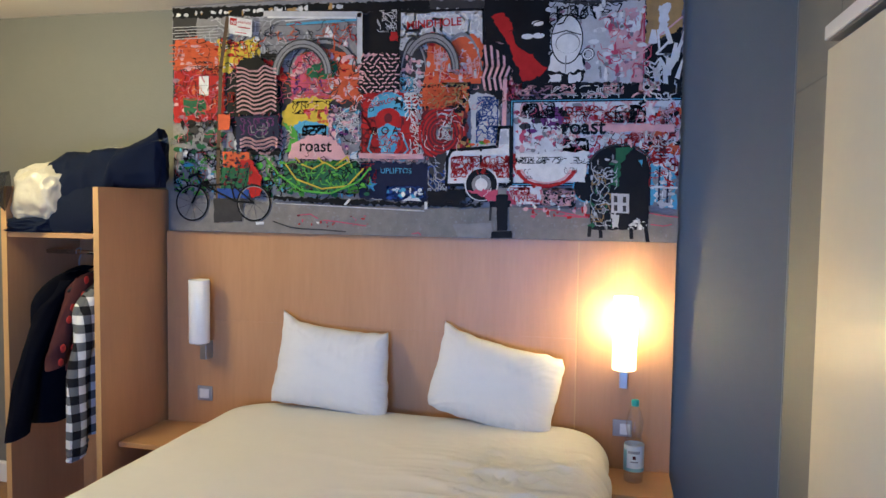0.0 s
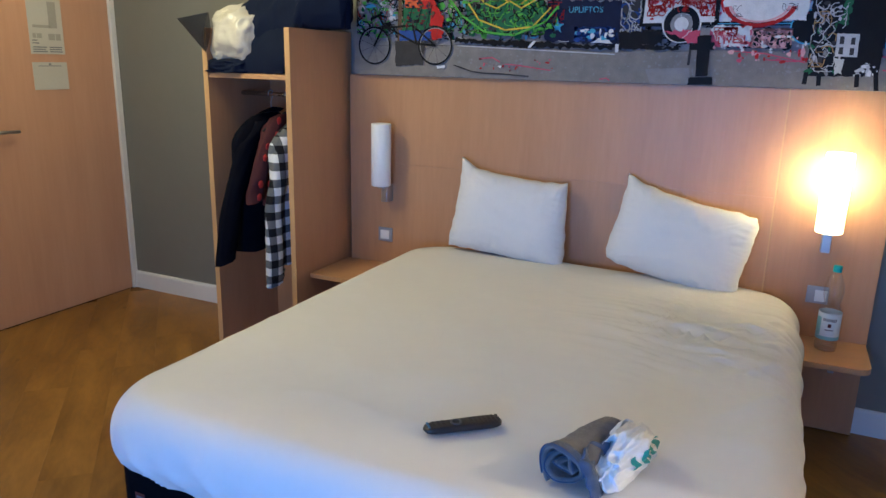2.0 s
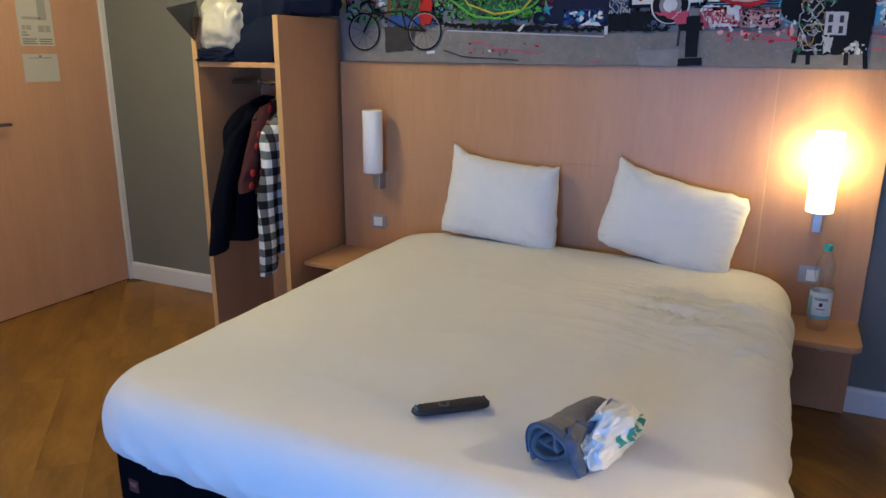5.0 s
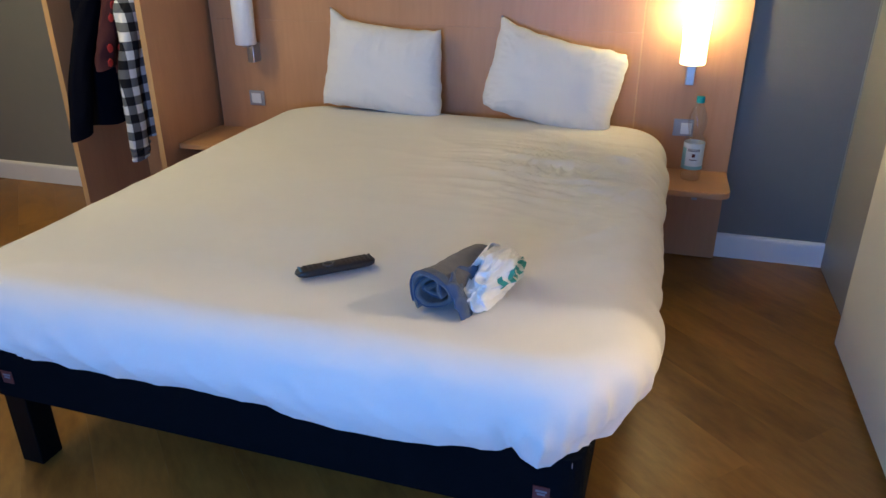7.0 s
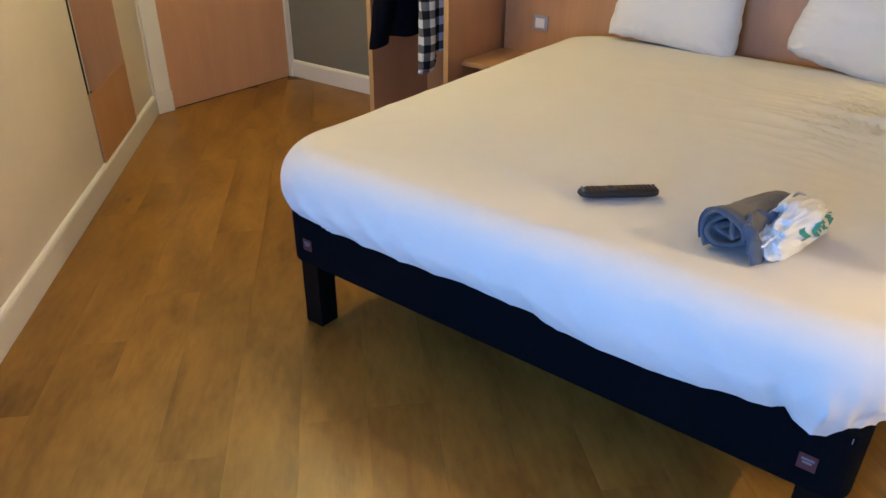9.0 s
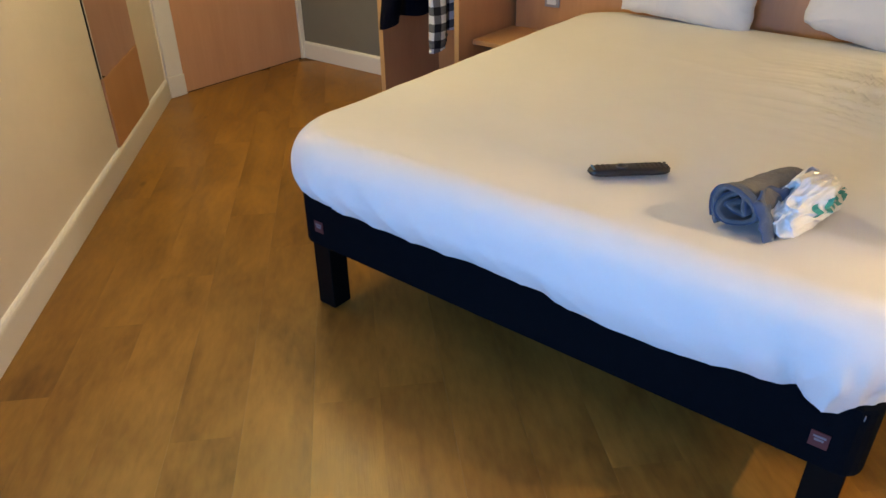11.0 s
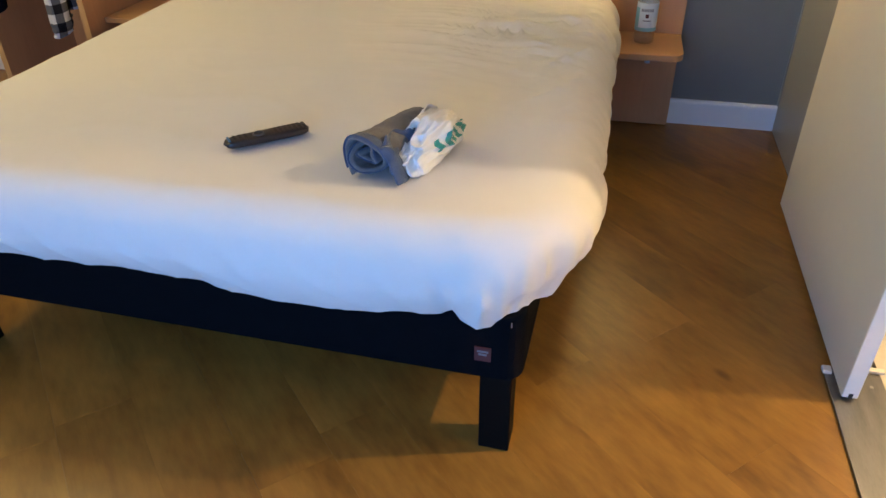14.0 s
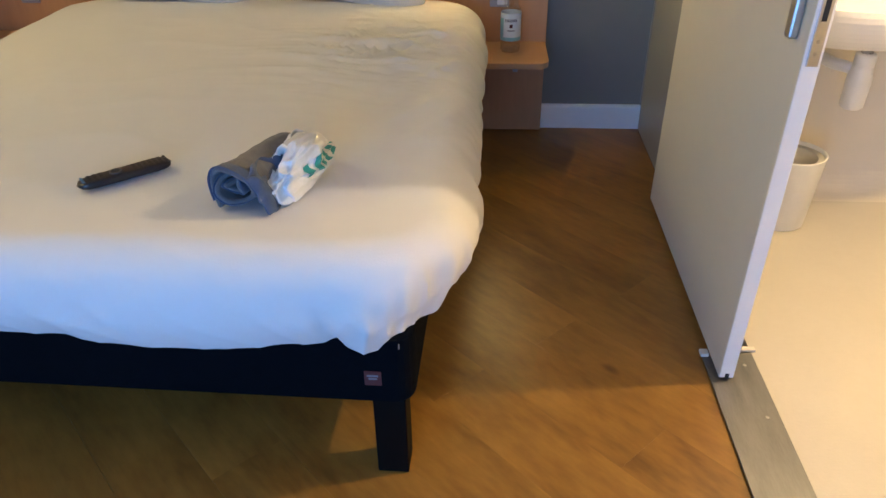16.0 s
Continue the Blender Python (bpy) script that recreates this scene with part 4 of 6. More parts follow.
# ---- wardrobe ----
ward = thing("open_wardrobe", (-1.6, 3.8, 0), "open beech veneer wardrobe with a top shelf and hanging rail", "wardrobe")
WT, WF = 1.632, 3.535
part("side_panel", box(-1.370, -1.342, WF, W_Y - 0.001, 0.001, WT, 0.0015), BEECH, ward)
part("edge_band", box(-1.3700, -1.3420, WF - 0.0022, WF - 0.0002, 0.002, WT - 0.001), EDGE_WOOD, ward)
part("side_panel", box(-1.880, -1.852, WF + 0.02, W_Y - 0.019, 0.001, WT, 0.0015), BEECH, ward)
part("edge_band", box(-1.8800, -1.8520, WF + 0.0178, WF + 0.0198, 0.002, WT - 0.001), EDGE_WOOD, ward)
part("back_panel", box(-1.8515, -1.3705, W_Y - 0.030, W_Y - 0.019, 0.001, WT - 0.02), BEECH, ward)
part("top_shelf", box(-1.8515, -1.3705, WF + 0.025, W_Y - 0.031, 1.398, 1.422, 0.0015), BEECH_FLAT, ward)
part("hanging_rail", tube([(-1.8515, 3.80, 1.318), (-1.3705, 3.80, 1.318)], 0.011, 14), CHROME, ward, "thin chrome rail", smooth=True)

HANG_Y = 3.80


def hanger(x, parent):
    pts = [(x, HANG_Y + 0.02 * math.cos(radians(a)), 1.300 + 0.030 + 0.02 * math.sin(radians(a)) - 0.012) for a in range(200, -61, -20)]
    pts += [(x, HANG_Y, 1.276), (x, HANG_Y, 1.236)]
    part("hook", tube(pts, 0.0030, 6), SILVER_PLASTIC, parent, "thin metal hook", smooth=True)
    part("hanger_bar", tube([(x, HANG_Y - 0.20, 1.150), (x, HANG_Y - 0.06, 1.218), (x, HANG_Y, 1.236), (x, HANG_Y + 0.06, 1.218), (x, HANG_Y + 0.20, 1.150)], 0.006, 8), DARK, parent, smooth=True)


def garment_body(x, hem, front, back, thick, seed, shoulder=1.225, shoulder_w=0.10, n=40, m=40, flare=0.0):
    """A hanging garment seen edge on: rings from shoulders to hem, deep along y and thin along x."""
    def f(u, v):
        a = 2 * math.pi * u
        z = shoulder - (shoulder - hem) * v
        k = min(1.0, v / 0.22)
        open_ = math.sin(k * math.pi / 2) ** 0.7
        y0 = HANG_Y - (HANG_Y - front) * (0.30 + 0.70 * open_) - flare * v
        y1 = HANG_Y + (back - HANG_Y) * (0.30 + 0.70 * open_)
        cy, hy = (y0 + y1) / 2, (y1 - y0) / 2
        hx = thick / 2 * (0.30 + 0.70 * open_) * (1 + 0.15 * v)
        c, s = math.cos(a), math.sin(a)
        fold = 1 + 0.22 * wob(c * 2.6 + seed, s * 2.6, v * 1.4) * (0.3 + v)
        return Vector((x + hx * fold * math.copysign(abs(c) ** 0.7, c), cy + hy * math.copysign(abs(s) ** 0.8, s) + 0.012 * wob(a * 2, v * 3, seed), z + 0.015 * wob(a, seed, 1.0) * v))
    return sheet_grid(n, m, f, closed_u=True)


def sleeve(x, pts, r, seed, flat=0.55):
    """A sleeve hanging down along points (y, z)."""
    def f(u, v):
        a = 2 * math.pi * u
        t = v * (len(pts) - 1)
        i = min(int(t), len(pts) - 2)
        s = t - i
        y = pts[i][0] * (1 - s) + pts[i + 1][0] * s
        z = pts[i][1] * (1 - s) + pts[i + 1][1] * s
        rr = r * (1 - 0.15 * v) * (1 + 0.16 * wob(math.cos(a) * 2 + seed, math.sin(a) * 2, v * 5))
        return Vector((x + rr * flat * math.cos(a) + 0.01 * wob(v * 4, seed), y + rr * math.sin(a), z + 0.010 * math.sin(a)))
    own = sheet_grid(28, 36, f, closed_u=True)
    return own


def uv_cloth(bm, cell):
    lay = bm.loops.layers.uv.new("cloth")
    for fc in bm.faces:
        for lp in fc.loops:
            c = lp.vert.co
            lp[lay].uv = ((c.y * 0.97 + c.x * 0.35) / cell, c.z / cell)
    return bm


coat = thing("black_coat", (-1.67, HANG_Y, 1.24), "long black cloth coat on a hanger in the wardrobe", "coat", "hanging clothes")
part("body", garment_body(-1.68, 0.545, 3.52, 4.0, 0.12, 2.0), COAT_CLOTH, coat, smooth=True)
part("sleeve", sleeve(-1.655, [(3.72, 1.20), (3.60, 1.10), (3.50, 0.90), (3.43, 0.70), (3.385, 0.525)], 0.072, 5.0), COAT_CLOTH, coat, smooth=True)
part("collar", sleeve(-1.66, [(3.72, 1.232), (3.78, 1.245), (3.86, 1.235)], 0.03, 3.0), COAT_CLOTH, coat, "turned black collar", smooth=True)
hanger(-1.67, coat)
red = thing("maroon_blouse", (-1.565, HANG_Y, 1.24), "short maroon blouse printed with red flowers on a hanger", "blouse", "hanging clothes")
part("body", garment_body(-1.57, 0.78, 3.60, 3.97, 0.075, 11.0), RED_CLOTH, red, smooth=True)
part("sleeve", sleeve(-1.55, [(3.71, 1.215), (3.62, 1.10), (3.54, 0.94), (3.50, 0.82)], 0.066, 8.0), RED_CLOTH, red, smooth=True)
for i, (dy, z) in enumerate(((3.545, 1.03), (3.60, 0.985), (3.505, 0.905), (3.57, 0.90), (3.49, 0.845), (3.64, 1.13), (3.66, 1.20), (3.57, 1.08))):
    own = bmesh.new()
    bmesh.ops.create_icosphere(own, subdivisions=2, radius=1.0)
    for v in own.verts:
        v.co = Vector((v.co.x * 0.0035, v.co.y * 0.017 * (1 + 0.4 * wob(v.co.y * 2 + i, v.co.z * 2)), v.co.z * 0.019 * (1 + 0.4 * wob(v.co.z * 2, i))))
    part("printed_flower", moved(own, Matrix.Translation((-1.5135, dy, z))), RED_SPOT, red, smooth=True)
hanger(-1.565, red)
shirt = thing("checked_shirt", (-1.47, HANG_Y, 1.22), "black and white gingham checked shirt on a hanger", "shirt", "hanging clothes")
part("body", uv_cloth(garment_body(-1.465, 0.50, 3.53, 3.96, 0.10, 17.0, shoulder=1.20), 0.078), PLAID, shirt, smooth=True)
part("sleeve", uv_cloth(sleeve(-1.445, [(3.68, 1.175), (3.585, 1.06), (3.535, 0.86), (3.505, 0.66), (3.50, 0.47)], 0.066, 14.0), 0.078), PLAID, shirt, smooth=True)
part("cuff", uv_cloth(sleeve(-1.445, [(3.50, 0.475), (3.498, 0.44), (3.498, 0.415)], 0.060, 15.0), 0.078), PLAID, shirt, smooth=True)
hanger(-1.47, shirt)


def blob(at, size, seed, rough, floor=None, sub=5, power=0.8):
    own = bmesh.new()
    bmesh.ops.create_icosphere(own, subdivisions=sub, radius=1.0)
    for v in own.verts:
        p = v.co.copy()
        q = Vector([math.copysign(abs(c) ** power, c) * s for c, s in zip(p, size)])
        fold = (1 - abs(wob(p.x * 1.7 + seed, p.y * 1.7, p.z * 1.7))) ** 3 - 0.3
        fine = (1 - abs(wob(p.x * 4.5 + seed, p.y * 4.5, p.z * 4.5))) ** 3 - 0.3
        q *= 1 + rough * fold + rough * 0.45 * fine
        q += Vector(at)
        if floor is not None:
            q.z = max(q.z, floor)
        v.co = q
    return own


duffel = thing("navy_bundle", (-1.5, 3.8, 1.423), "navy blue cloth bundle in clear wrap on the wardrobe", "bag")


def bundle(u, v):
    # a slack cloth roll along x, higher towards the headboard, ending in a pointed corner
    x = -1.765 + 0.575 * v
    a = 2 * math.pi * u
    hy = 0.185 * (1 - 0.72 * v ** 2.2)
    crown = 1.70 + 0.085 * min(1.0, v / 0.22) ** 0.7 + 0.035 * v + 0.095 * max(0.0, (v - 0.62) / 0.38) ** 1.5
    low = 1.4235 if x < -1.40 else 1.636 if x > -1.372 else 1.4235 + (x + 1.40) / 0.028 * 0.2125
    end = min(1.0, v / 0.10) ** 0.5 * min(1.0, (1 - v) / 0.012) ** 0.5
    f = 1 + 0.13 * wob(math.cos(a) * 1.6, math.sin(a) * 1.6, v * 3.5) + 0.07 * (1 - abs(wob(math.cos(a) * 2.5, math.sin(a) * 2.5, v * 6))) ** 4
    c, s = math.copysign(abs(math.cos(a)) ** 0.75, math.cos(a)), math.copysign(abs(math.sin(a)) ** 0.75, math.sin(a))
    half = (crown - low) / 2
    return Vector((x + 0.02 * wob(c * 2, s * 2, 7.0) * v, 3.79 + hy * end * f * c, max(low, low + half + half * end * f * s)))


own = sheet_grid(48, 70, bundle, closed_u=True)
part("cloth", own, NAVY_CLOTH, duffel, smooth=True)
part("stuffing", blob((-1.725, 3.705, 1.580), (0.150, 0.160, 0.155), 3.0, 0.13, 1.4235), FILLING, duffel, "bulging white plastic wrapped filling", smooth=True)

part("lower_wrap", blob((-1.750, 3.695, 1.448), (0.150, 0.165, 0.048), 8.0, 0.16, 1.4235), NAVY_CLOTH, duffel, "navy cloth folded under the filling", smooth=True)


def corner_flap(s):
    def f(u, v):
        u = u ** 0.8
        x = -1.815 - 0.185 * u + 0.03 * (v - 0.5) * (1 - u)
        z = 1.672 * u + (1 - u) * (1.515 + 0.185 * v) + 0.016 * math.sin(math.pi * v) * wob(u * 4, v * 3, 1)
        y = 3.525 - s * (0.022 + 0.008 * wob(u * 6, v * 6, 4)) * math.sin(math.pi * v) * (1 - u)
        return Vector((x, y, z))
    return f


part("loose_corner", sheet_grid(20, 18, corner_flap(-1), bm=sheet_grid(20, 18, corner_flap(1))), DARK_FILM, duffel, "pointed dark see-through wrapper corner", smooth=True)


def low_flap(u, v):
    x = -1.66 - 0.075 * (1 - v) ** 1.5 + (0.275 + 0.05 * (1 - v)) * u + 0.012 * wob(v * 6, 2.0)
    return Vector((x, 3.572 + 0.06 * v ** 2 - 0.02 * math.sin(math.pi * v) * u, 1.4245 + 0.21 * v + 0.008 * wob(u * 6, v * 4, 3)))


part("lower_fold", sheet_grid(24, 12, low_flap), NAVY_CLOTH, duffel, smooth=True)


def film_top(u, v):
    x = -1.66 + 0.50 * u
    z = 1.735 + 0.115 * u ** 0.9 + 0.05 * math.sin(math.pi * v) * (0.6 + 0.5 * math.sin(6 * u)) + 0.012 * wob(u * 9, v * 5, 2)
    return Vector((x, 3.72 + 0.17 * v, z))


part("clear_wrap", sheet_grid(40, 14, film_top), FILM, duffel, "thin transparent plastic film", smooth=True)

# ---- sliding bathroom door ----
sd_x0, sd_x1, sd_y0, sd_y1, sd_top = 1.535, 1.571, 2.335, 3.330, 2.085
slide = tagged(new("door_2"), "white sliding bathroom door, pushed open along the wall", "door", kind="structure")
own = box(sd_x0, sd_x1, sd_y0, sd_y1, 0.020, sd_top, 0.0015)
part("door_leaf", own, WHITE_PAINT, slide)
part("face_panel", box(sd_x0 - 0.0016, sd_x0 - 0.0002, sd_y0 + 0.0015, sd_y1 - 0.0015, 0.0215, sd_top - 0.0015), DOOR_CREAM, slide, "cream laminate face")
# Solid near-black block; the shade inside the groove is in its colour.
part("guide_groove", box(sd_x0 + 0.013, sd_x1 - 0.013, sd_y0 - 0.0012, sd_y0 + 0.03, 0.0192, 0.034), DARK, slide, "dark block for the shaded guide groove under the leaf")
part("lock_plate", box(sd_x0 + 0.006, sd_x1 - 0.006, sd_y0 - 0.003, sd_y0 - 0.0002, 0.86, 1.10, 0.001), STEEL, slide, "steel lock plate with screws")
part("bolt", box(sd_x0 + 0.013, sd_x1 - 0.013, sd_y0 - 0.0042, sd_y0 - 0.003, 0.95, 1.0), DARK, slide)
for z in (0.885, 0.91, 1.07):
    part("screw", lathe([(0.004, 0), (0.0035, 0.0012)], ((sd_x0 + sd_x1) / 2, sd_y0 - 0.003, z), 10, tilt=Matrix.Rotation(radians(90), 4, "X")), DULL_STEEL, slide)
part("pull_handle", box(sd_x0 - 0.0235, sd_x0 - 0.0017, sd_y0 + 0.045, sd_y0 + 0.075, 0.90, 1.16, 0.006), STEEL, slide, "steel pull handle")
part("hanger_rail", box(sd_x0 - 0.004, E_X - 0.001, 1.45, sd_y1 - 0.02, sd_top + 0.022, sd_top + 0.060, 0.003), DULL_STEEL, slide, "dark sliding rail")
part("pelmet", box(sd_x0 - 0.012, sd_x0 - 0.0045, 1.45, sd_y1 + 0.005, sd_top + 0.030, sd_top + 0.075, 0.002), WHITE_PAINT, slide, "white rail cover")
thr = tagged(new("trim_threshold"), "brushed steel threshold plate with small screws", "threshold", kind="structure")
part("plate", box(1.515, 1.655, 1.50, 2.452, 0.0045, 0.0085, 0.001), DARK_STEEL, thr)
part("end_cap", box(1.510, 1.532, 2.428, 2.452, 0.0086, 0.020, 0.002), POD_CREAM, thr, "small cream end cap")
for y in (1.70, 1.95, 2.207, 2.40):
    for x in (1.622,):
        part("screw", lathe([(0.005, 0.0085), (0.0045, 0.0098), (0.001, 0.0094)], (x, y, 0), 12), DULL_STEEL, thr, smooth=True)
jamb = tagged(new("trim_bathroom_door"), "cream jamb at the bathroom opening", "door frame", kind="structure")
part("jamb", box(1.602, 1.6285, OPEN_Y1 - 0.012, OPEN_Y1 - 0.001, 0.0065, OPEN_H, 0.002), POD_CREAM, jamb)
part("stop", box(1.602, 1.668, OPEN_Y1 - 0.030, OPEN_Y1 - 0.014, 0.0045, 0.012), POD_CREAM, jamb)

# ---- bathroom ----
BX_E, BY_N, BY_S, BZ = 2.75, 3.46, 1.25, 2.2
setting("bathroom_floor", box(1.656, BX_E + 0.1, BY_S - 0.1, BY_N + 0.1, -0.12, 0.004), POD_FLOOR, "cream moulded bathroom floor", "floor")
setting("bathroom_ceiling", box(1.629, BX_E + 0.1, BY_S - 0.1, BY_N + 0.1, BZ, BZ + 0.05), POD_CREAM, "cream bathroom ceiling", "ceiling")
setting("wall_bathroom_north", box(1.629, BX_E + 0.1, BY_N, BY_N + 0.1, 0.004, BZ), POD_CREAM, "cream moulded bathroom wall behind the basin", "wall")
setting("wall_bathroom_east", box(BX_E, BX_E + 0.1, BY_S, BY_N, 0.004, BZ), POD_CREAM, "cream bathroom wall", "wall")
setting("wall_bathroom_south", box(1.629, BX_E + 0.1, BY_S - 0.1, BY_S, 0.004, BZ), POD_CREAM, "cream bathroom wall", "wall")
# Added cove shape stands in for the curved shadow band under the basin.
own = bmesh.new()
arc = [(0.0, 0.0)] + [(0.10 - 0.10 * math.sin(radians(t)), 0.10 - 0.10 * math.cos(radians(t))) for t in range(0, 91, 10)]
ends = [[own.verts.new((x, BY_N - p - 0.0005, 0.0045 + h)) for p, h in arc] for x in (1.66, BX_E - 0.001)]
for i in range(len(arc)):
    j = (i + 1) % len(arc)
    own.faces.new((ends[0][i], ends[0][j], ends[1][j], ends[1][i]))
own.faces.new(ends[0])
own.faces.new(ends[1][::-1])
setting("trim_bathroom_cove", own, POD_CREAM, "added cream cove standing in for the basin's curved shadow band", "trim", smooth=False)
# Made-up fitting that goes with the added fill lamp, out of sight.
fill_fitting = thing("fill_light_fitting", (-1.70, 2.75, CEIL), "added unseen round white ceiling fitting for the warm fill light", "ceiling light")
part("base", lathe([(0.075, CEIL - 0.03), (0.08, CEIL - 0.026), (0.08, CEIL - 0.0005), (0.03, CEIL - 0.0005)], (-1.70, 2.75, 0), 32), WHITE_PLASTIC, fill_fitting, smooth=True)
part("gallery", lathe([(0.05, CEIL - 0.060), (0.055, CEIL - 0.055), (0.055, CEIL - 0.0302)], (-1.70, 2.75, 0), 28), CHROME, fill_fitting, "chrome ring", smooth=True)
fix = thing("bathroom_light_fitting", (2.30, 2.41, BZ), "small white ceiling lamp holder in the bathroom", "ceiling light")
part("base", lathe([(0.055, 2.17), (0.06, 2.175), (0.06, 2.1995), (0.03, 2.1995)], (2.30, 2.41, 0), 28), WHITE_PLASTIC, fix, smooth=True)
part("stem", lathe([(0.014, 1.93), (0.016, 1.94), (0.016, 2.171)], (2.30, 2.41, 0), 16), WHITE_PLASTIC, fix, smooth=True)

basin = thing("wash_basin", (2.12, BY_N, 0.75), "white ceramic wash basin on the bathroom wall", "wash basin")


def basin_shell(u, v):
    a = math.pi * u
    k = v
    rx, ry = 0.36 - 0.05 * k ** 2, 0.50 - 0.09 * k ** 2
    return Vector((2.13 - rx * math.copysign(abs(math.cos(a)) ** 0.55, math.cos(a)), BY_N - 0.002 - ry * abs(math.sin(a)) ** 0.5, 0.805 - 0.13 * k))


own = sheet_grid(48, 8, basin_shell)
top = [v for v in own.verts if v.co.z > 0.8049]
bot = [v for v in own.verts if v.co.z < 0.6751]
own.faces.new(sorted(top, key=lambda v: v.co.x if v.co.y > 0 else 0))
own.faces.new(sorted(bot, key=lambda v: v.co.x))
part("bowl", own, CERAMIC, basin, smooth=False)
trap = thing("basin_trap", (2.14, 3.25, 0.55), "white plastic bottle trap under the basin", "pipe")
part("outlet", lathe([(0.018, 0.620), (0.018, 0.676)], (2.10, 3.20, 0), 20), CHROME, trap, "chrome drain outlet", smooth=True)
part("nut", lathe([(0.03, 0.565), (0.032, 0.600), (0.032, 0.620), (0.026, 0.624)], (2.10, 3.20, 0), 20), PIPE, trap, smooth=True)
part("bottle", lathe([(0.026, 0.440), (0.036, 0.450), (0.038, 0.540), (0.032, 0.580), (0.026, 0.596)], (2.10, 3.20, 0), 24), PIPE, trap, smooth=True)
part("waste_pipe", tube([(2.10, 3.20, 0.565), (2.04, 3.28, 0.565), (2.02, 3.36, 0.565), (2.02, BY_N - 0.005, 0.565)], 0.019, 14), PIPE, trap, smooth=True)
part("wall_collar", lathe([(0.045, 0), (0.042, 0.012), (0.026, 0.016)], (2.02, BY_N - 0.001, 0.565), 24, tilt=Matrix.Rotation(radians(90), 4, "X")), PIPE, trap, smooth=True)
part("supply_pipe", tube([(2.20, 3.25, 0.71), (2.22, 3.3, 0.66), (2.30, 3.42, 0.62), (2.34, BY_N - 0.004, 0.62)], 0.006, 10), CHROME, trap, smooth=True)
bin_ = thing("waste_bin", (1.98, 3.18, 0.005), "small round white plastic waste bin on the bathroom floor", "waste bin")
part("bucket", lathe([(0.085, 0.005), (0.09, 0.01), (0.105, 0.27), (0.108, 0.275), (0.104, 0.277), (0.101, 0.27), (0.086, 0.02), (0.005, 0.018)], (1.965, 3.21, 0), 36), BIN_WHITE, bin_, smooth=True)
# Grey disc closes the bin; the shade of its inside is in the colour.
part("liner", lathe([(0.1005, 0.262), (0.0995, 0.263), (0.001, 0.258)], (1.965, 3.21, 0), 36), BIN_SHADE, bin_, "grey disc under the rim for the shaded inside of the bin", smooth=True)

# ---- mural above the headboard: a printed street scene, flat ----
MU_X0, MU_Z0, MU_W, MU_H = -1.276, HB_TOP + 0.001, 2.426, CEIL - 0.004 - HB_TOP - 0.001
mural = thing("wall_mural", (0, H_Y, MU_Z0), "large colourful graffiti street photo print mounted above the headboard", "mural")
part("print_sheet", box(MU_X0, MU_X0 + MU_W, H_Y - 0.001, W_Y - 0.001, MU_Z0, MU_Z0 + MU_H), material("print_grey", (0.34, 0.33, 0.35), 0.4, second=(0.15, 0.14, 0.16), scale=6, stretch=(1, 1, 3), spec=0.12), mural)
INKS = {}
for key, c in dict(black=(0.010, 0.010, 0.012), white=(0.84, 0.83, 0.84), grey=(0.30, 0.29, 0.30), pale=(0.60, 0.60, 0.63), dark=(0.055, 0.052, 0.055), red=(0.50, 0.022, 0.022),
                   orange=(0.72, 0.13, 0.05), pink=(0.80, 0.44, 0.46), hot=(0.66, 0.10, 0.17), yellow=(0.76, 0.55, 0.06), green=(0.13, 0.46, 0.07), deep=(0.03, 0.15, 0.07),
                   cyan=(0.12, 0.45, 0.66), blue=(0.03, 0.08, 0.32), navy=(0.016, 0.020, 0.055), purple=(0.20, 0.05, 0.20), pave=(0.27, 0.25, 0.235), brown=(0.12, 0.075, 0.05),
                   maroon=(0.17, 0.025, 0.03), tan=(0.50, 0.30, 0.12), mauve=(0.36, 0.20, 0.27)).items():
    INKS[key] = material("print_" + key, c, 0.55, second=tuple(v * 0.70 for v in c), scale=26, spec=0.12)
LAYER = [0]


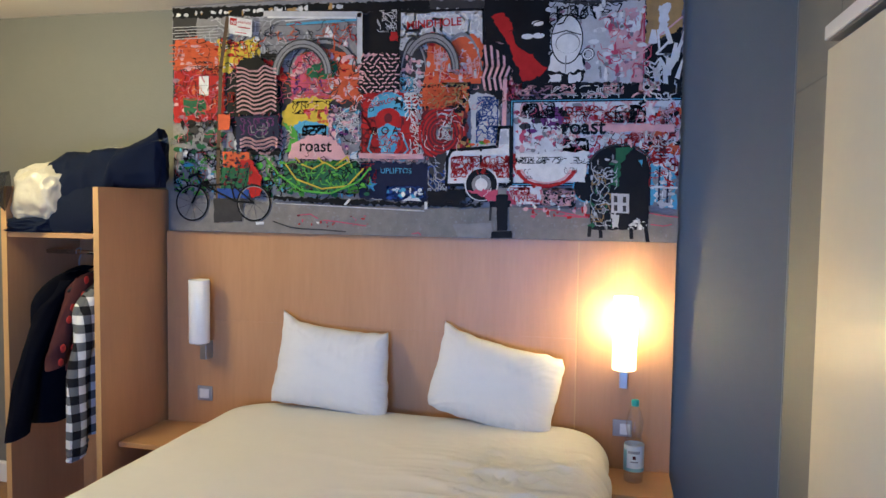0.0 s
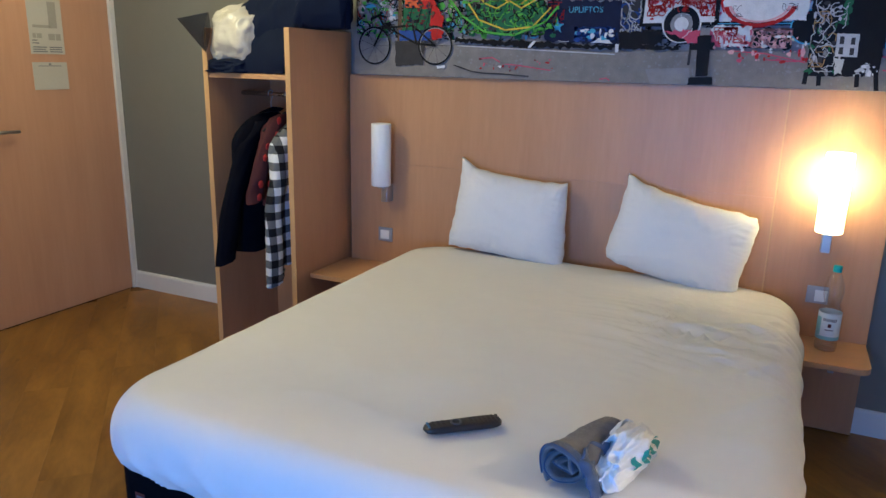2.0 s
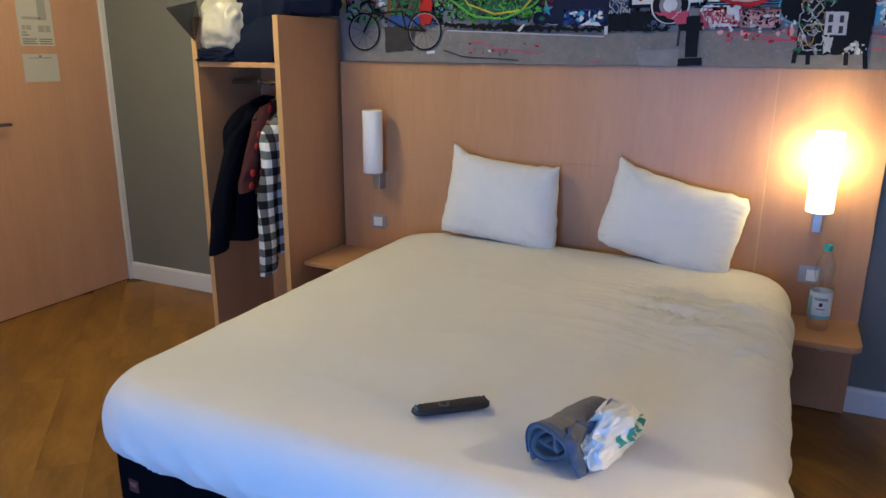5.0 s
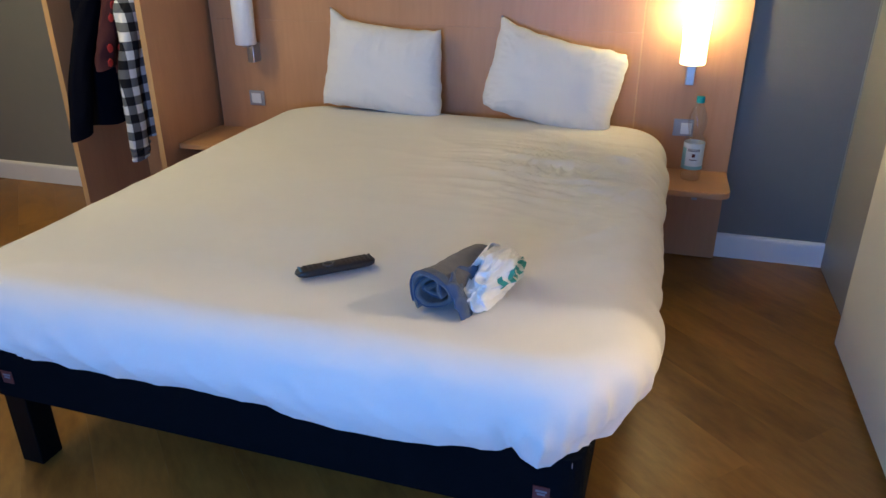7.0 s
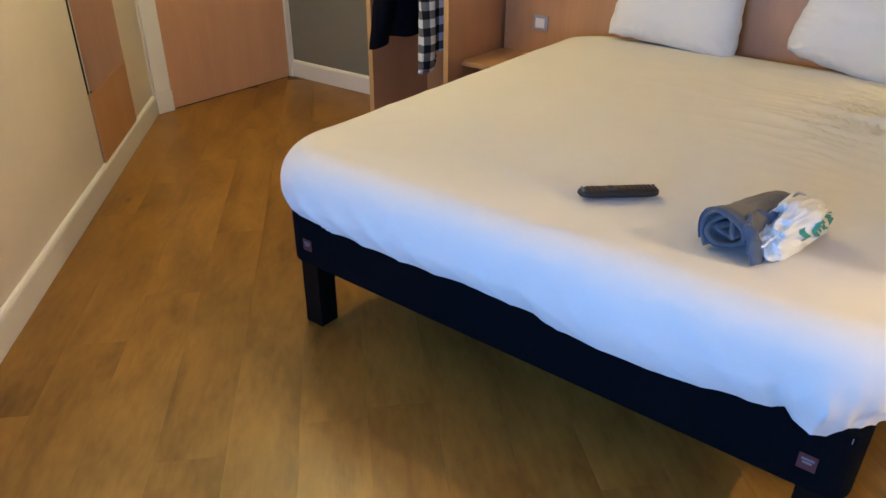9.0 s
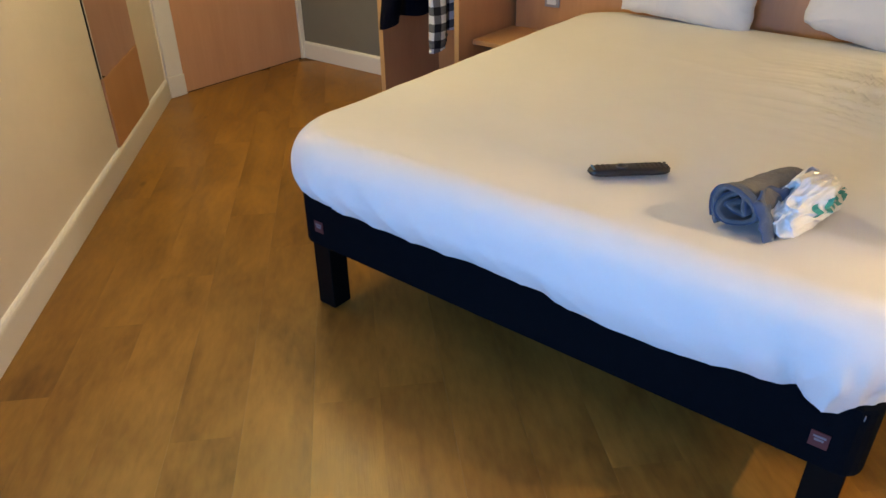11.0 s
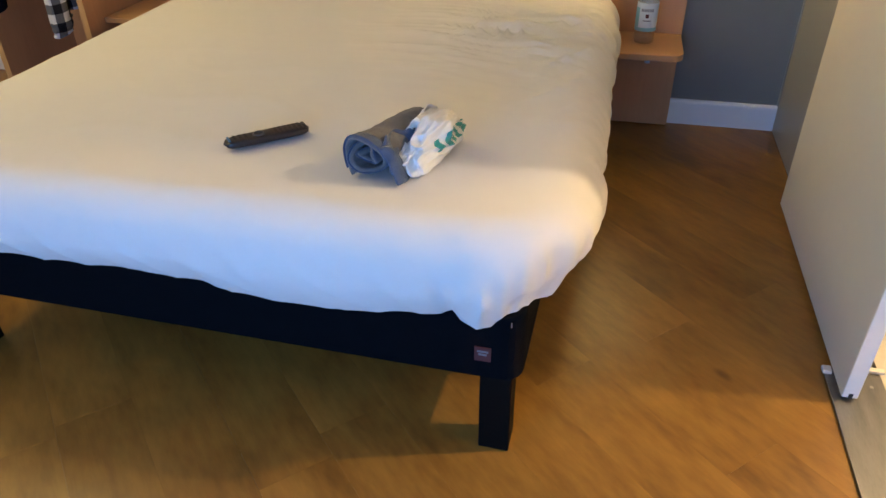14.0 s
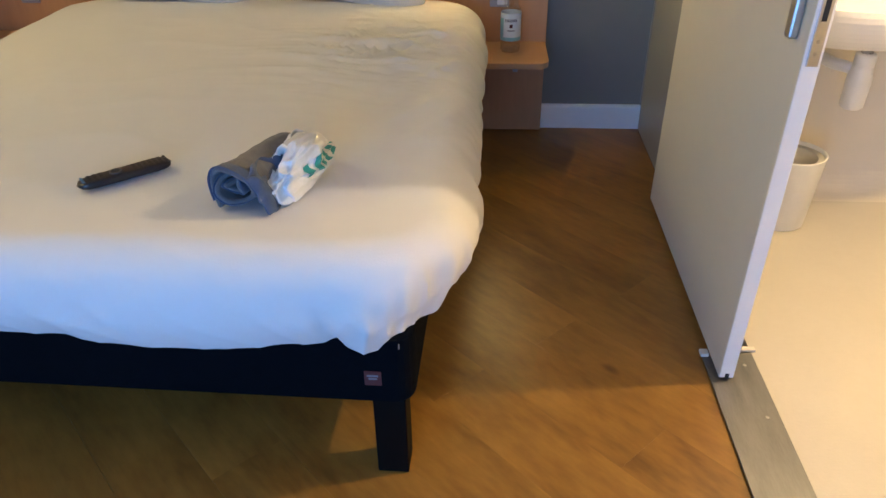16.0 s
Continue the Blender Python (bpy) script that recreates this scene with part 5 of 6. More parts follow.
class Art:
    """One painted motif of the mural, in centimetres from its lower left corner."""

    def __init__(self, name, label=""):
        self.name, self.label, self.bm, self.cols = name, label, bmesh.new(), []
        self.rng = random.Random(name)

    def slot(self, col):
        if col not in self.cols:
            self.cols.append(col)
        return self.cols.index(col)

    def face(self, col, pts):
        y = H_Y - 0.0015 - 0.00004 * LAYER[0]
        vs = [self.bm.verts.new((MU_X0 + min(max(x / 100, 0.001), MU_W - 0.001), y, MU_Z0 + min(max(z / 100, 0.001), MU_H - 0.001))) for x, z in pts]
        try:
            self.bm.faces.new(vs).material_index = self.slot(col)
        except ValueError:
            pass

    def patch(self, col, *pts, rough=0.9):
        """A painted area with an uneven edge."""
        LAYER[0] += 1
        out = []
        for p, q in zip(pts, pts[1:] + pts[:1]):
            n = max(1, int(math.dist(p, q) / 0.9))
            for i in range(n):
                s = i / n
                x, z = p[0] + s * (q[0] - p[0]), p[1] + s * (q[1] - p[1])
                out.append((x + rough * wob(x * 0.5, z * 0.5, LAYER[0]) * 1.4 + rough * wob(x * 1.9, z * 1.9, LAYER[0]) * 0.7, z + rough * wob(x * 0.5, z * 0.5, LAYER[0] + 50) * 1.4 + rough * wob(x * 1.9, z * 1.9, LAYER[0] + 50) * 0.7))
        self.face(col, out)

    def line(self, col, width, *pts, lift=True):
        if lift:
            LAYER[0] += 1
        for p, q in zip(pts, pts[1:]):
            d = math.dist(p, q) or 1e-6
            nx, nz = -(q[1] - p[1]) / d * width / 2, (q[0] - p[0]) / d * width / 2
            ex, ez = (q[0] - p[0]) / d * width * 0.3, (q[1] - p[1]) / d * width * 0.3
            self.face(col, [(p[0] + nx - ex, p[1] + nz - ez), (p[0] - nx - ex, p[1] - nz - ez), (q[0] - nx + ex, q[1] - nz + ez), (q[0] + nx + ex, q[1] + nz + ez)])

    def ring(self, col, c, rx, rz, inner=0.0, a0=0, a1=360):
        LAYER[0] += 1
        rx, rz = rx * 0.5, rz * 0.5
        n = max(8, int((a1 - a0) / 12))
        an = [radians(a0 + (a1 - a0) * i / n) for i in range(n + 1)]
        for a, b in zip(an, an[1:]):
            self.face(col, [(c[0] + rx * k * math.cos(t), c[1] + rz * k * math.sin(t)) for t, k in ((a, 1), (b, 1), (b, inner), (a, inner))] if inner else
                      [c, (c[0] + rx * math.cos(a), c[1] + rz * math.sin(a)), (c[0] + rx * math.cos(b), c[1] + rz * math.sin(b))])

    def scrawl(self, col, p, q, n, width, size):
        """Sprayed tags: short linked strokes, in a box from p to q."""
        LAYER[0] += 1
        x0, x1, z0, z1 = min(p[0], q[0]), max(p[0], q[0]), min(p[1], q[1]), max(p[1], q[1])
        for _ in range(int(n * 1.5)):
            x, z = self.rng.uniform(x0, x1), self.rng.uniform(z0, z1)
            pts = [(x, z)]
            a = self.rng.uniform(0, 6.28)
            size_now = size * self.rng.uniform(0.4, 0.8)
            for _ in range(self.rng.randint(3, 7)):
                a += self.rng.uniform(-1.5, 1.5)
                x, z = min(max(x + size_now * math.cos(a), x0), x1), min(max(z + size_now * math.sin(a), z0), z1)
                pts.append((x, z))
            self.line(col, width * self.rng.uniform(0.45, 1.0), *pts, lift=False)

    def blots(self, cols, p, q, n, size):
        """Scattered uneven dabs of several paints."""
        x0, x1, z0, z1 = min(p[0], q[0]), max(p[0], q[0]), min(p[1], q[1]), max(p[1], q[1])
        for _ in range(int(n * 1.6)):
            cx, cz, s = self.rng.uniform(x0, x1), self.rng.uniform(z0, z1), size * self.rng.uniform(0.25, 0.95)
            k = self.rng.uniform(0.5, 1.6)
            if _ % 4 == 0:
                LAYER[0] += 1
            self.face(self.rng.choice(cols), [(cx + s * k * math.cos(t) * self.rng.uniform(0.6, 1.2), cz + s / k * math.sin(t) * self.rng.uniform(0.6, 1.2)) for t in [i * 0.628 for i in range(10)]])

    def dashes(self, col, p, q, nx, nz, w, h, tilt=0.6):
        LAYER[0] += 1
        for i in range(nx):
            for j in range(nz):
                x, z = p[0] + (q[0] - p[0]) * (i + 0.5 * (j % 2)) / nx, p[1] + (q[1] - p[1]) * (j + 0.5) / nz
                a = tilt * wob(x * 0.2, z * 0.2, 3) * 2
                dx, dz = w / 2 * math.cos(a), w / 2 * math.sin(a)
                self.line(col, h, (x - dx, z - dz), (x + dx, z + dz), lift=False)

    def waves(self, col, p, q, n, width, swing):
        LAYER[0] += 1
        for i in range(n):
            z = p[1] + (q[1] - p[1]) * i / (n - 1)
            pts = []
            for k in range(17):
                x = p[0] + (q[0] - p[0]) * k / 16
                pts.append((x, z + swing * math.sin(k * 0.55 + 0.12 * i) + 0.9 * wob(k * 0.4, i * 0.10, 2)))
            self.line(col, width, *pts, lift=False)

    def word(self, col, text, at, size, turn=0.0, bold=0.0):
        LAYER[0] += 1
        cu = bpy.data.curves.new("word", "FONT")
        cu.body, cu.size, cu.offset, cu.resolution_u = text, size * 0.55, bold * 0.5, 3
        ob = new("word", cu)
        me = ob.evaluated_get(bpy.context.evaluated_depsgraph_get()).to_mesh()
        y = H_Y - 0.0015 - 0.00004 * LAYER[0]
        c, s = math.cos(radians(turn)), math.sin(radians(turn))
        vs = [self.bm.verts.new((MU_X0 + (at[0] + c * v.co.x - s * v.co.y) / 100, y, MU_Z0 + (at[1] + s * v.co.x + c * v.co.y) / 100)) for v in me.vertices]
        k = self.slot(col)
        for poly in me.polygons:
            try:
                self.bm.faces.new([vs[i] for i in poly.vertices]).material_index = k
            except ValueError:
                pass
        bpy.data.objects.remove(ob)
        bpy.data.curves.remove(cu)

    def done(self):
        ob = new(self.name, bpy.data.meshes.new(self.name))
        for f in self.bm.faces:
            f.normal_update()
            if f.normal.y > 0:
                f.normal_flip()
        self.bm.to_mesh(ob.data)
        self.bm.free()
        for c in self.cols:
            ob.data.materials.append(INKS[c])
        ob.parent = mural
        ob.matrix_parent_inverse = mural.matrix_basis.inverted()
        if self.label:
            ob["label"] = self.label


k = Art("painted_wall", "printed wall covered in sprayed paint")
k.patch("dark", (0.4, 110.4), (89.6, 108.4), (131.7, 107.9), (241.5, 102.2), (242, 62.2), (-0.2, 55.2))
k.patch("grey", (13.6, 105.6), (96.7, 104.4), (98.3, 75.2), (63.4, 76.2), (13.5, 94.4))
k.scrawl("pale", (14.4, 105.3), (95.4, 83.3), 26, 0.5, 5)
k.patch("black", (0.4, 110.2), (95.3, 108.4), (131.7, 107.9), (131.7, 103.4), (98.1, 103.7), (0.3, 105.1))
k.blots(["white", "tan", "pale"], (1.6, 106.4), (89.6, 107.7), 26, 1.6)
k.patch("orange", (1.2, 94.9), (13.5, 96.1), (27.6, 89.7), (29.9, 79.9), (1, 80.1))
k.patch("red", (1, 80.1), (29.1, 80), (29, 54.8), (0.8, 53.8))
k.blots(["orange", "mauve", "red", "pink"], (1.5, 93.5), (28.2, 54.8), 40, 2.2)
k.scrawl("black", (2.2, 81.5), (27.5, 77.2), 12, 0.4, 2)
k.patch("deep", (5.3, 65.8), (18.8, 65.5), (18, 57.8), (6.8, 57.3))
k.blots(["dark", "grey", "black", "deep"], (1.1, 54.5), (27.3, 41.5), 26, 3)
k.blots(["deep", "green", "white", "black", "grey", "cyan"], (0.6, 40.9), (98.7, 18.7), 110, 2.3)
k.scrawl("white", (13, 39.4), (28, 30.9), 10, 0.5, 3)
k.scrawl("green", (0.9, 38), (66.4, 18.4), 24, 0.7, 3)
k.patch("white", (14.9, 76.7), (20.2, 76.6), (20.1, 67), (14.9, 67.2), rough=0.1)
for z in (0, 1, 2):
    k.line("grey", 0.8, (29.2 - 0.5, 70.8 - 6.0 * z), (34.5, 70.8 - 6.0 * z))
k.done()

k = Art("striped_figure", "pink and black wavy stripe painting")
k.patch("black", (29.1, 77.9), (36.9, 86.6), (56.6, 86.6), (59.6, 70.8), (58.9, 37.1), (35.9, 38.6), (30.5, 57.6))
k.waves("pink", (36.8, 58.6), (56.6, 79.8), 15, 0.95, 1.6)
k.patch("red", (49.1, 84.2), (58.9, 81.1), (62.2, 73.5), (57.4, 72.9))
k.patch("navy", (37.5, 57.5), (58.9, 55.8), (59.6, 46.1), (39, 46.3))
k.waves("pink", (39.3, 40), (59.6, 46.4), 4, 1.1, 1.8)
k.scrawl("purple", (39.1, 56.8), (58.1, 46.1), 12, 1.2, 3)
k.scrawl("pale", (45.2, 54.6), (55.8, 46.1), 8, 0.5, 3)
k.scrawl("red", (30.6, 68.1), (36.8, 63.8), 10, 0.7, 2)
k.done()

k = Art("yellow_burst", "yellow and orange sprayed shapes")
k.patch("yellow", (25.3, 94.7), (33.8, 92.3), (46.8, 94.5), (48, 85.6), (37.6, 84.5), (32.2, 77.8), (26, 78.7))
k.blots(["yellow", "orange", "red", "white"], (26.1, 94), (47.6, 78), 26, 1.8)
k.scrawl("black", (26.8, 92.5), (46.8, 85.6), 10, 0.6, 2)
k.done()

k = Art("first_arch", "bricked-up arch with pink and orange paint")
k.ring("dark", (80.3, 76), 35.5, 33.5, 0.0, 0, 180)
k.ring("grey", (80.3, 76), 33.8, 31.5, 0.90, 0, 180)
k.patch("hot", (64.1, 75.9), (67.1, 84.2), (79.5, 88.5), (83.9, 86.3), (84, 63.5), (64.1, 63.9))
k.patch("orange", (81.7, 87.8), (89.7, 85.5), (97.6, 78.5), (97.7, 63.9), (84, 64.2))
k.blots(["mauve", "pink", "hot", "purple"], (64.8, 85.7), (84, 64.2), 46, 1.8)
k.blots(["orange", "red", "pink", "pale"], (83.2, 85), (98.4, 63.2), 36, 1.9)
k.scrawl("pink", (70, 88.2), (83.9, 76.9), 22, 0.5, 2)
k.patch("deep", (72.2, 78.6), (81.7, 82.7), (87.5, 81.5), (86.8, 74.2), (78.1, 73.1), (72.5, 75.7))
k.line("pink", 1.0, (91.2, 73.8), (99.5, 73.2))
k.line("white", 0.7, (61.1, 101.4), (98.8, 102.3), (99.4, 78.5))
k.line("cyan", 1.1, (61.9, 99.6), (96.7, 100.4))
k.patch("white", (81, 93.1), (82.4, 98.4), (86.8, 92.6), rough=0.2)
k.patch("white", (89.9, 88.8), (91.8, 91.4), (92.8, 88), rough=0.2)
k.done()

k = Art("graffiti_tangle", "tangle of small sprayed tags and drips over the wall")
k.scrawl("black", (1.6, 100.5), (173.2, 23.6), 120, 0.55, 2.6)
k.scrawl("white", (1.6, 100.5), (242.4, 24), 60, 0.35, 2.2)
k.scrawl("red", (1.6, 100.5), (242.4, 24), 60, 0.5, 2.4)
k.scrawl("pink", (1.6, 100.5), (242.4, 24), 45, 0.45, 2.4)
k.scrawl("dark", (1.6, 100.5), (173.2, 23.6), 80, 0.6, 3.0)
k.scrawl("orange", (1.6, 99.1), (98.4, 59.2), 60, 0.5, 2.6)
k.scrawl("hot", (1.4, 80.8), (84.1, 40.5), 50, 0.5, 2.6)
k.scrawl("cyan", (57.4, 57.2), (129.6, 17.7), 40, 0.4, 2.4)
k.scrawl("black", (1, 40.9), (95.8, 17.4), 90, 0.7, 2.6)
k.scrawl("black", (132.7, 23.3), (199.1, 15.4), 40, 0.7, 2.4)
for i in range(14):
    z = 40.0 + i * 4.6
    k.line("dark", 0.14, (1.0 + 3 * (i % 3), z), (88.0, z - 0.8), lift=i == 0)
k.done()

k = Art("yellow_mushroom", "yellow green and pink mushroom shape with black lettering")
k.patch("yellow", (59.2, 57.8), (64.9, 64.2), (75.2, 65.3), (85.4, 63.5), (82.3, 58.8), (85.8, 54), (81.8, 50.7), (72.3, 52.8), (63.4, 49.5), (59.6, 51.6))
k.scrawl("black", (64.9, 63.2), (84, 57.4), 14, 0.5, 2.5)
k.patch("cyan", (63.4, 51.6), (72.3, 54.5), (82.6, 51.6), (82.9, 47.3), (67.8, 48.1))
k.patch("green", (59.6, 53.7), (66.4, 50.2), (67.9, 40.5), (61.1, 38.5), (64.1, 46.1))
k.blots(["orange", "hot", "red", "yellow"], (70.8, 59.7), (82.6, 52.7), 10, 1.8)
k.blots(["purple", "navy", "mauve", "cyan", "pink"], (84, 60.8), (98.5, 40.4), 46, 1.8)
k.scrawl("white", (86.9, 60.1), (98.5, 43.1), 18, 0.5, 2)
k.patch("pink", (63.1, 37.1), (64.9, 43.3), (73.8, 47.6), (84, 47), (89.9, 41.8), (92.5, 36.6))
k.word("black", "roast", (68.2, 39.6), 14.5, -1, 0.25)
k.scrawl("black", (70.1, 51.5), (81.9, 47.3), 12, 1.0, 3.5)
k.line("pink", 2.2, (63.4, 37.1), (93.5, 36.6))
k.done()

k = Art("green_monster", "green and yellow sprayed lettering shape")
k.patch("deep", (68.6, 30.2), (79.7, 35), (97.1, 35), (102.9, 30.9), (95.7, 24.1), (88.5, 20), (78.3, 21.3), (72.3, 26.8))
k.scrawl("green", (70.8, 34.3), (101.5, 21.5), 26, 1.1, 4)
for p, q, r, s in (((68.6, 30.9), (73.8, 29.5), (81.2, 22.7), (84.1, 20.3)), ((102.9, 30.9), (97.2, 28.9), (91.4, 22.8), (87.1, 20.7)), ((78.2, 36.4), (84.1, 30.9), (92.8, 37), (95.7, 30.9)), ((66.4, 36.4), (70.8, 33), (68.6, 29.5), (72.3, 22.6))):
    k.line("yellow", 0.8, p, q, r, s)
k.patch("yellow", (87, 31.6), (89.9, 33), (90.7, 29.6), (87.8, 28.9))
k.patch("yellow", (82.4, 30.9), (85.3, 29.8), (82.9, 28.2))
k.done()

k = Art("red_panel", "red panel with a cyan arch and dark lettering")
k.patch("black", (98.4, 101.7), (117.7, 106.6), (118.3, 69.4), (99.5, 65.8))
k.dashes("pink", (100, 70.9), (117.9, 84.5), 8, 11, 2.6, 0.85)
k.scrawl("white", (107.3, 103.9), (116.4, 94.3), 16, 0.4, 2)
k.patch("red", (113.3, 93.8), (116.4, 94.3), (116.7, 89.7), (113.7, 89.5))
k.patch("red", (99.7, 37), (100.1, 65.8), (109.6, 68.9), (122.2, 67.3), (128, 63.9), (128.3, 36.9))
k.scrawl("maroon", (100.1, 64.5), (128, 37.6), 40, 0.8, 4)
k.ring("cyan", (112.8, 56.5), 20.0, 20.5, 0.0, -8, 188)
k.ring("red", (112.9, 53.9), 12.5, 11.0)
k.patch("cyan", (107, 49.7), (112.9, 52.3), (119.3, 49.3), (117.2, 42.3), (115.5, 37), (110.6, 37), (108.2, 43))
k.scrawl("red", (107.7, 49), (118.3, 38.9), 14, 0.5, 3)
k.ring("maroon", (112.9, 54.7), 4.0, 4.5)
k.word("red", "BABYLON", (103.8, 59.3), 5.6, 14, 0.1)
k.word("black", "SHALL", (116, 61.5), 4.0, 0, 0.05)
k.word("black", "FALL", (116.7, 58.2), 4.0, 0, 0.05)
k.word("black", "R O A", (105, 47.3), 9.0, 0, 0.1)
k.line("cyan", 0.7, (104.9, 47), (103.1, 40.3), (106.4, 37))
k.line("cyan", 0.7, (119.9, 46.9), (122.7, 40.2), (119.4, 36.9))
k.blots(["cyan", "black", "white"], (115.2, 70.8), (128.5, 58.6), 26, 1.6)
k.scrawl("white", (123.5, 70.5), (130.1, 37.6), 26, 0.5, 2.5)
k.line("pink", 2.4, (99.3, 37.4), (129.4, 36.9))
k.scrawl("pink", (99.7, 37), (128.7, 34.7), 18, 0.4, 2)
k.patch("navy", (98.8, 34.7), (132.6, 33.6), (136.7, 34), (137, 15.3), (99, 17.4))
k.scrawl("red", (100, 33.6), (107.2, 24.2), 10, 0.5, 2)
k.word("cyan", "UPLIFTOS", (109.3, 29.2), 6.4, 0, 0.02)
pts = []
for i in range(10):
    r = (3.4 if i % 2 == 0 else 1.3)
    pts.append(((104.6, 23.5)[0] + r * math.sin(i * 0.628), (104.6, 23.5)[1] + r * math.cos(i * 0.628)))
k.patch("cyan", *pts, rough=0.1)
k.scrawl("blue", (112.8, 22.9), (131, 17.7), 20, 1.0, 3)
k.blots(["cyan", "white", "blue"], (112.9, 22.2), (129.6, 17), 18, 1.3)
k.patch("white", (119.6, 16.7), (122.7, 17.9), (128.2, 17.7), (129.6, 16.4), rough=0.2)
k.done()

k = Art("double_arch", "orange painted double arch under a white lettered panel")
k.patch("pale", (118, 102.7), (125.9, 103.3), (145.3, 103), (157.3, 101.7), (157, 86), (118.6, 85.1))
k.scrawl("white", (118.5, 102.3), (156.7, 91.2), 24, 1.2, 6)
k.line("black", 1.2, (117.8, 89), (118.1, 103.1), (157, 102.2), (157.3, 87.3))
k.ring("dark", (124.9, 70.5), 14.5, 42, 0.0, 0, 180)
k.ring("grey", (124.9, 70.5), 13.2, 39, 0.90, 0, 180)
k.blots(["mauve", "pale", "pink"], (119.5, 82.4), (129, 69.1), 22, 1.8)
k.patch("orange", (129.7, 69.1), (131.3, 87.2), (131.9, 90.9), (138.8, 88), (152.2, 91.4), (156.7, 87.3), (157, 69.9))
k.ring("grey", (147.1, 69.5), 20.5, 46, 0.93, 15, 180)
k.ring("orange", (147.1, 69.5), 18.5, 42, 0.0, 0, 180)
k.blots(["orange", "red", "pink", "pale"], (131.9, 88.3), (156.5, 69.9), 42, 1.5)
k.scrawl("pink", (134.7, 86.9), (155.8, 71.9), 30, 0.5, 2.2)
k.word("red", "MINDHOLE", (121.3, 94.8), 9.2, 2, 0.18)
k.ring("red", (133.5, 91.1), 3.9, 4.3, 0.75)
k.ring("red", (133.5, 91.1), 1.6, 1.8, 0.6)
k.patch("black", (129, 69.1), (151.2, 70), (152, 57.6), (129.8, 58.6))
k.dashes("orange", (129.8, 59.7), (150.5, 68.1), 8, 6, 3.0, 1.2)
k.scrawl("tan", (132.1, 69.9), (150.6, 59), 14, 1.0, 3)
k.patch("maroon", (129.1, 58.9), (150, 58.7), (151.7, 36), (130.1, 36.9))
for i in range(6):
    k.ring("red", (138.6, 47.3), 22 - 3.5 * i, 24 - 3.9 * i, 0.90)
k.scrawl("white", (136.4, 57.9), (143.4, 44.6), 12, 0.7, 3)
k.blots(["black", "orange", "tan"], (145.2, 64.3), (151.6, 40.6), 18, 1.8)
k.patch("pale", (151.2, 64.8), (164.5, 65.4), (165.6, 41.8), (152.9, 41.3))
k.scrawl("blue", (154.6, 63.4), (164.2, 43.1), 44, 0.6, 2.4)
k.blots(["yellow", "green", "orange"], (150.2, 44.6), (161.6, 40.5), 10, 1.5)
k.patch("black", (156.9, 87.3), (160.8, 88.5), (170.8, 79.8), (171.1, 63.1), (165.2, 61.9), (157.2, 67.9))
for i in range(7):
    k.line("pink", 1.1, ((157.8, 86)[0] + i * 2.9, (157.8, 86)[1] + 1.5 * math.sin(i) - i * 1.4), ((157.8, 86)[0] + 1.2 + i * 2.6, (158, 77)[1]), ((157.8, 86)[0] - 0.5 + i * 2.5, (158.1, 71.8)[1]), ((157.8, 86)[0] + 0.5 + i * 2.5, (158.1, 66.6)[1]))
k.line("pink", 2.0, (167.3, 70.3), (167.1, 50.9))
k.scrawl("hot", (168.4, 70.2), (174.4, 61.7), 16, 0.9, 3)
k.done()

k = Art("white_figure_panel", "pale panel with a plain rounded white shape and pink paint")
k.patch("black", (157.5, 106.5), (188.2, 104.9), (187.7, 68.4), (171, 69.5), (168.2, 80.5), (157.5, 88.6))
k.patch("red", (161, 98.7), (165.8, 101), (169.8, 95.7), (170.7, 86.8), (178.5, 81.4), (186.1, 74.2), (178.1, 69.7), (174.6, 70.7), (169.4, 84.3))
for p, q in (((173.2, 89.2), (180.3, 89.6)), ((178.3, 93.5), (184, 96.4)), ((184.6, 98.9), (189.5, 102.4)), ((187, 101.2), (193.3, 103.2)), ((182.2, 91.4), (181.2, 87.7)), ((189.6, 97.4), (190.8, 101.1))):
    k.ring("white", ((p[0] + q[0]) / 2, (p[1] + q[1]) / 2), 5.2, 2.4)
k.patch("pale", (186.4, 103.5), (204.5, 101.6), (226.3, 103), (227.1, 68.1), (187.7, 69.1))
k.patch("pink", (210.8, 97.6), (226.2, 100.5), (227.1, 68.4), (215.2, 68.5))
k.blots(["pale", "mauve", "white", "grey", "hot"], (209.5, 98.9), (226.7, 68.7), 46, 1.9)
k.blots(["grey", "pale", "mauve"], (187, 102.5), (210.3, 69.1), 30, 1.8)
k.scrawl("black", (189.6, 101.7), (218.1, 96), 22, 0.8, 2.4)
for p, q in (((206.1, 89.2), (210.9, 92.7)), ((212.7, 93.8), (218.1, 96)), ((204.6, 99.1), (209.5, 100.1)), ((202.4, 86.8), (208.6, 85.3)), ((220.7, 88.6), (221.8, 92.2))):
    k.ring("white", ((p[0] + q[0]) / 2, (p[1] + q[1]) / 2), 4.6, 2.0)
k.patch("black", (184.8, 73.9), (187.4, 83), (190, 81), (199.1, 80.7), (201.9, 81.9), (202.1, 73.7), (200.4, 68.1), (186.5, 68.2))
k.patch("white", (185.7, 74.3), (188.1, 82.1), (190.7, 80.4), (198.8, 80.1), (201.1, 81.1), (201.2, 74.4), (194, 73.1))
k.patch("white", (187, 72.9), (192.1, 72.4), (191.5, 69.1), (186.7, 69.2))
k.patch("white", (195.3, 72.3), (200.3, 72.9), (200.6, 68.9), (195.6, 69))
k.ring("black", (194, 87.4), 14.0, 21.5)
k.ring("white", (194, 87.4), 13.0, 20.3)
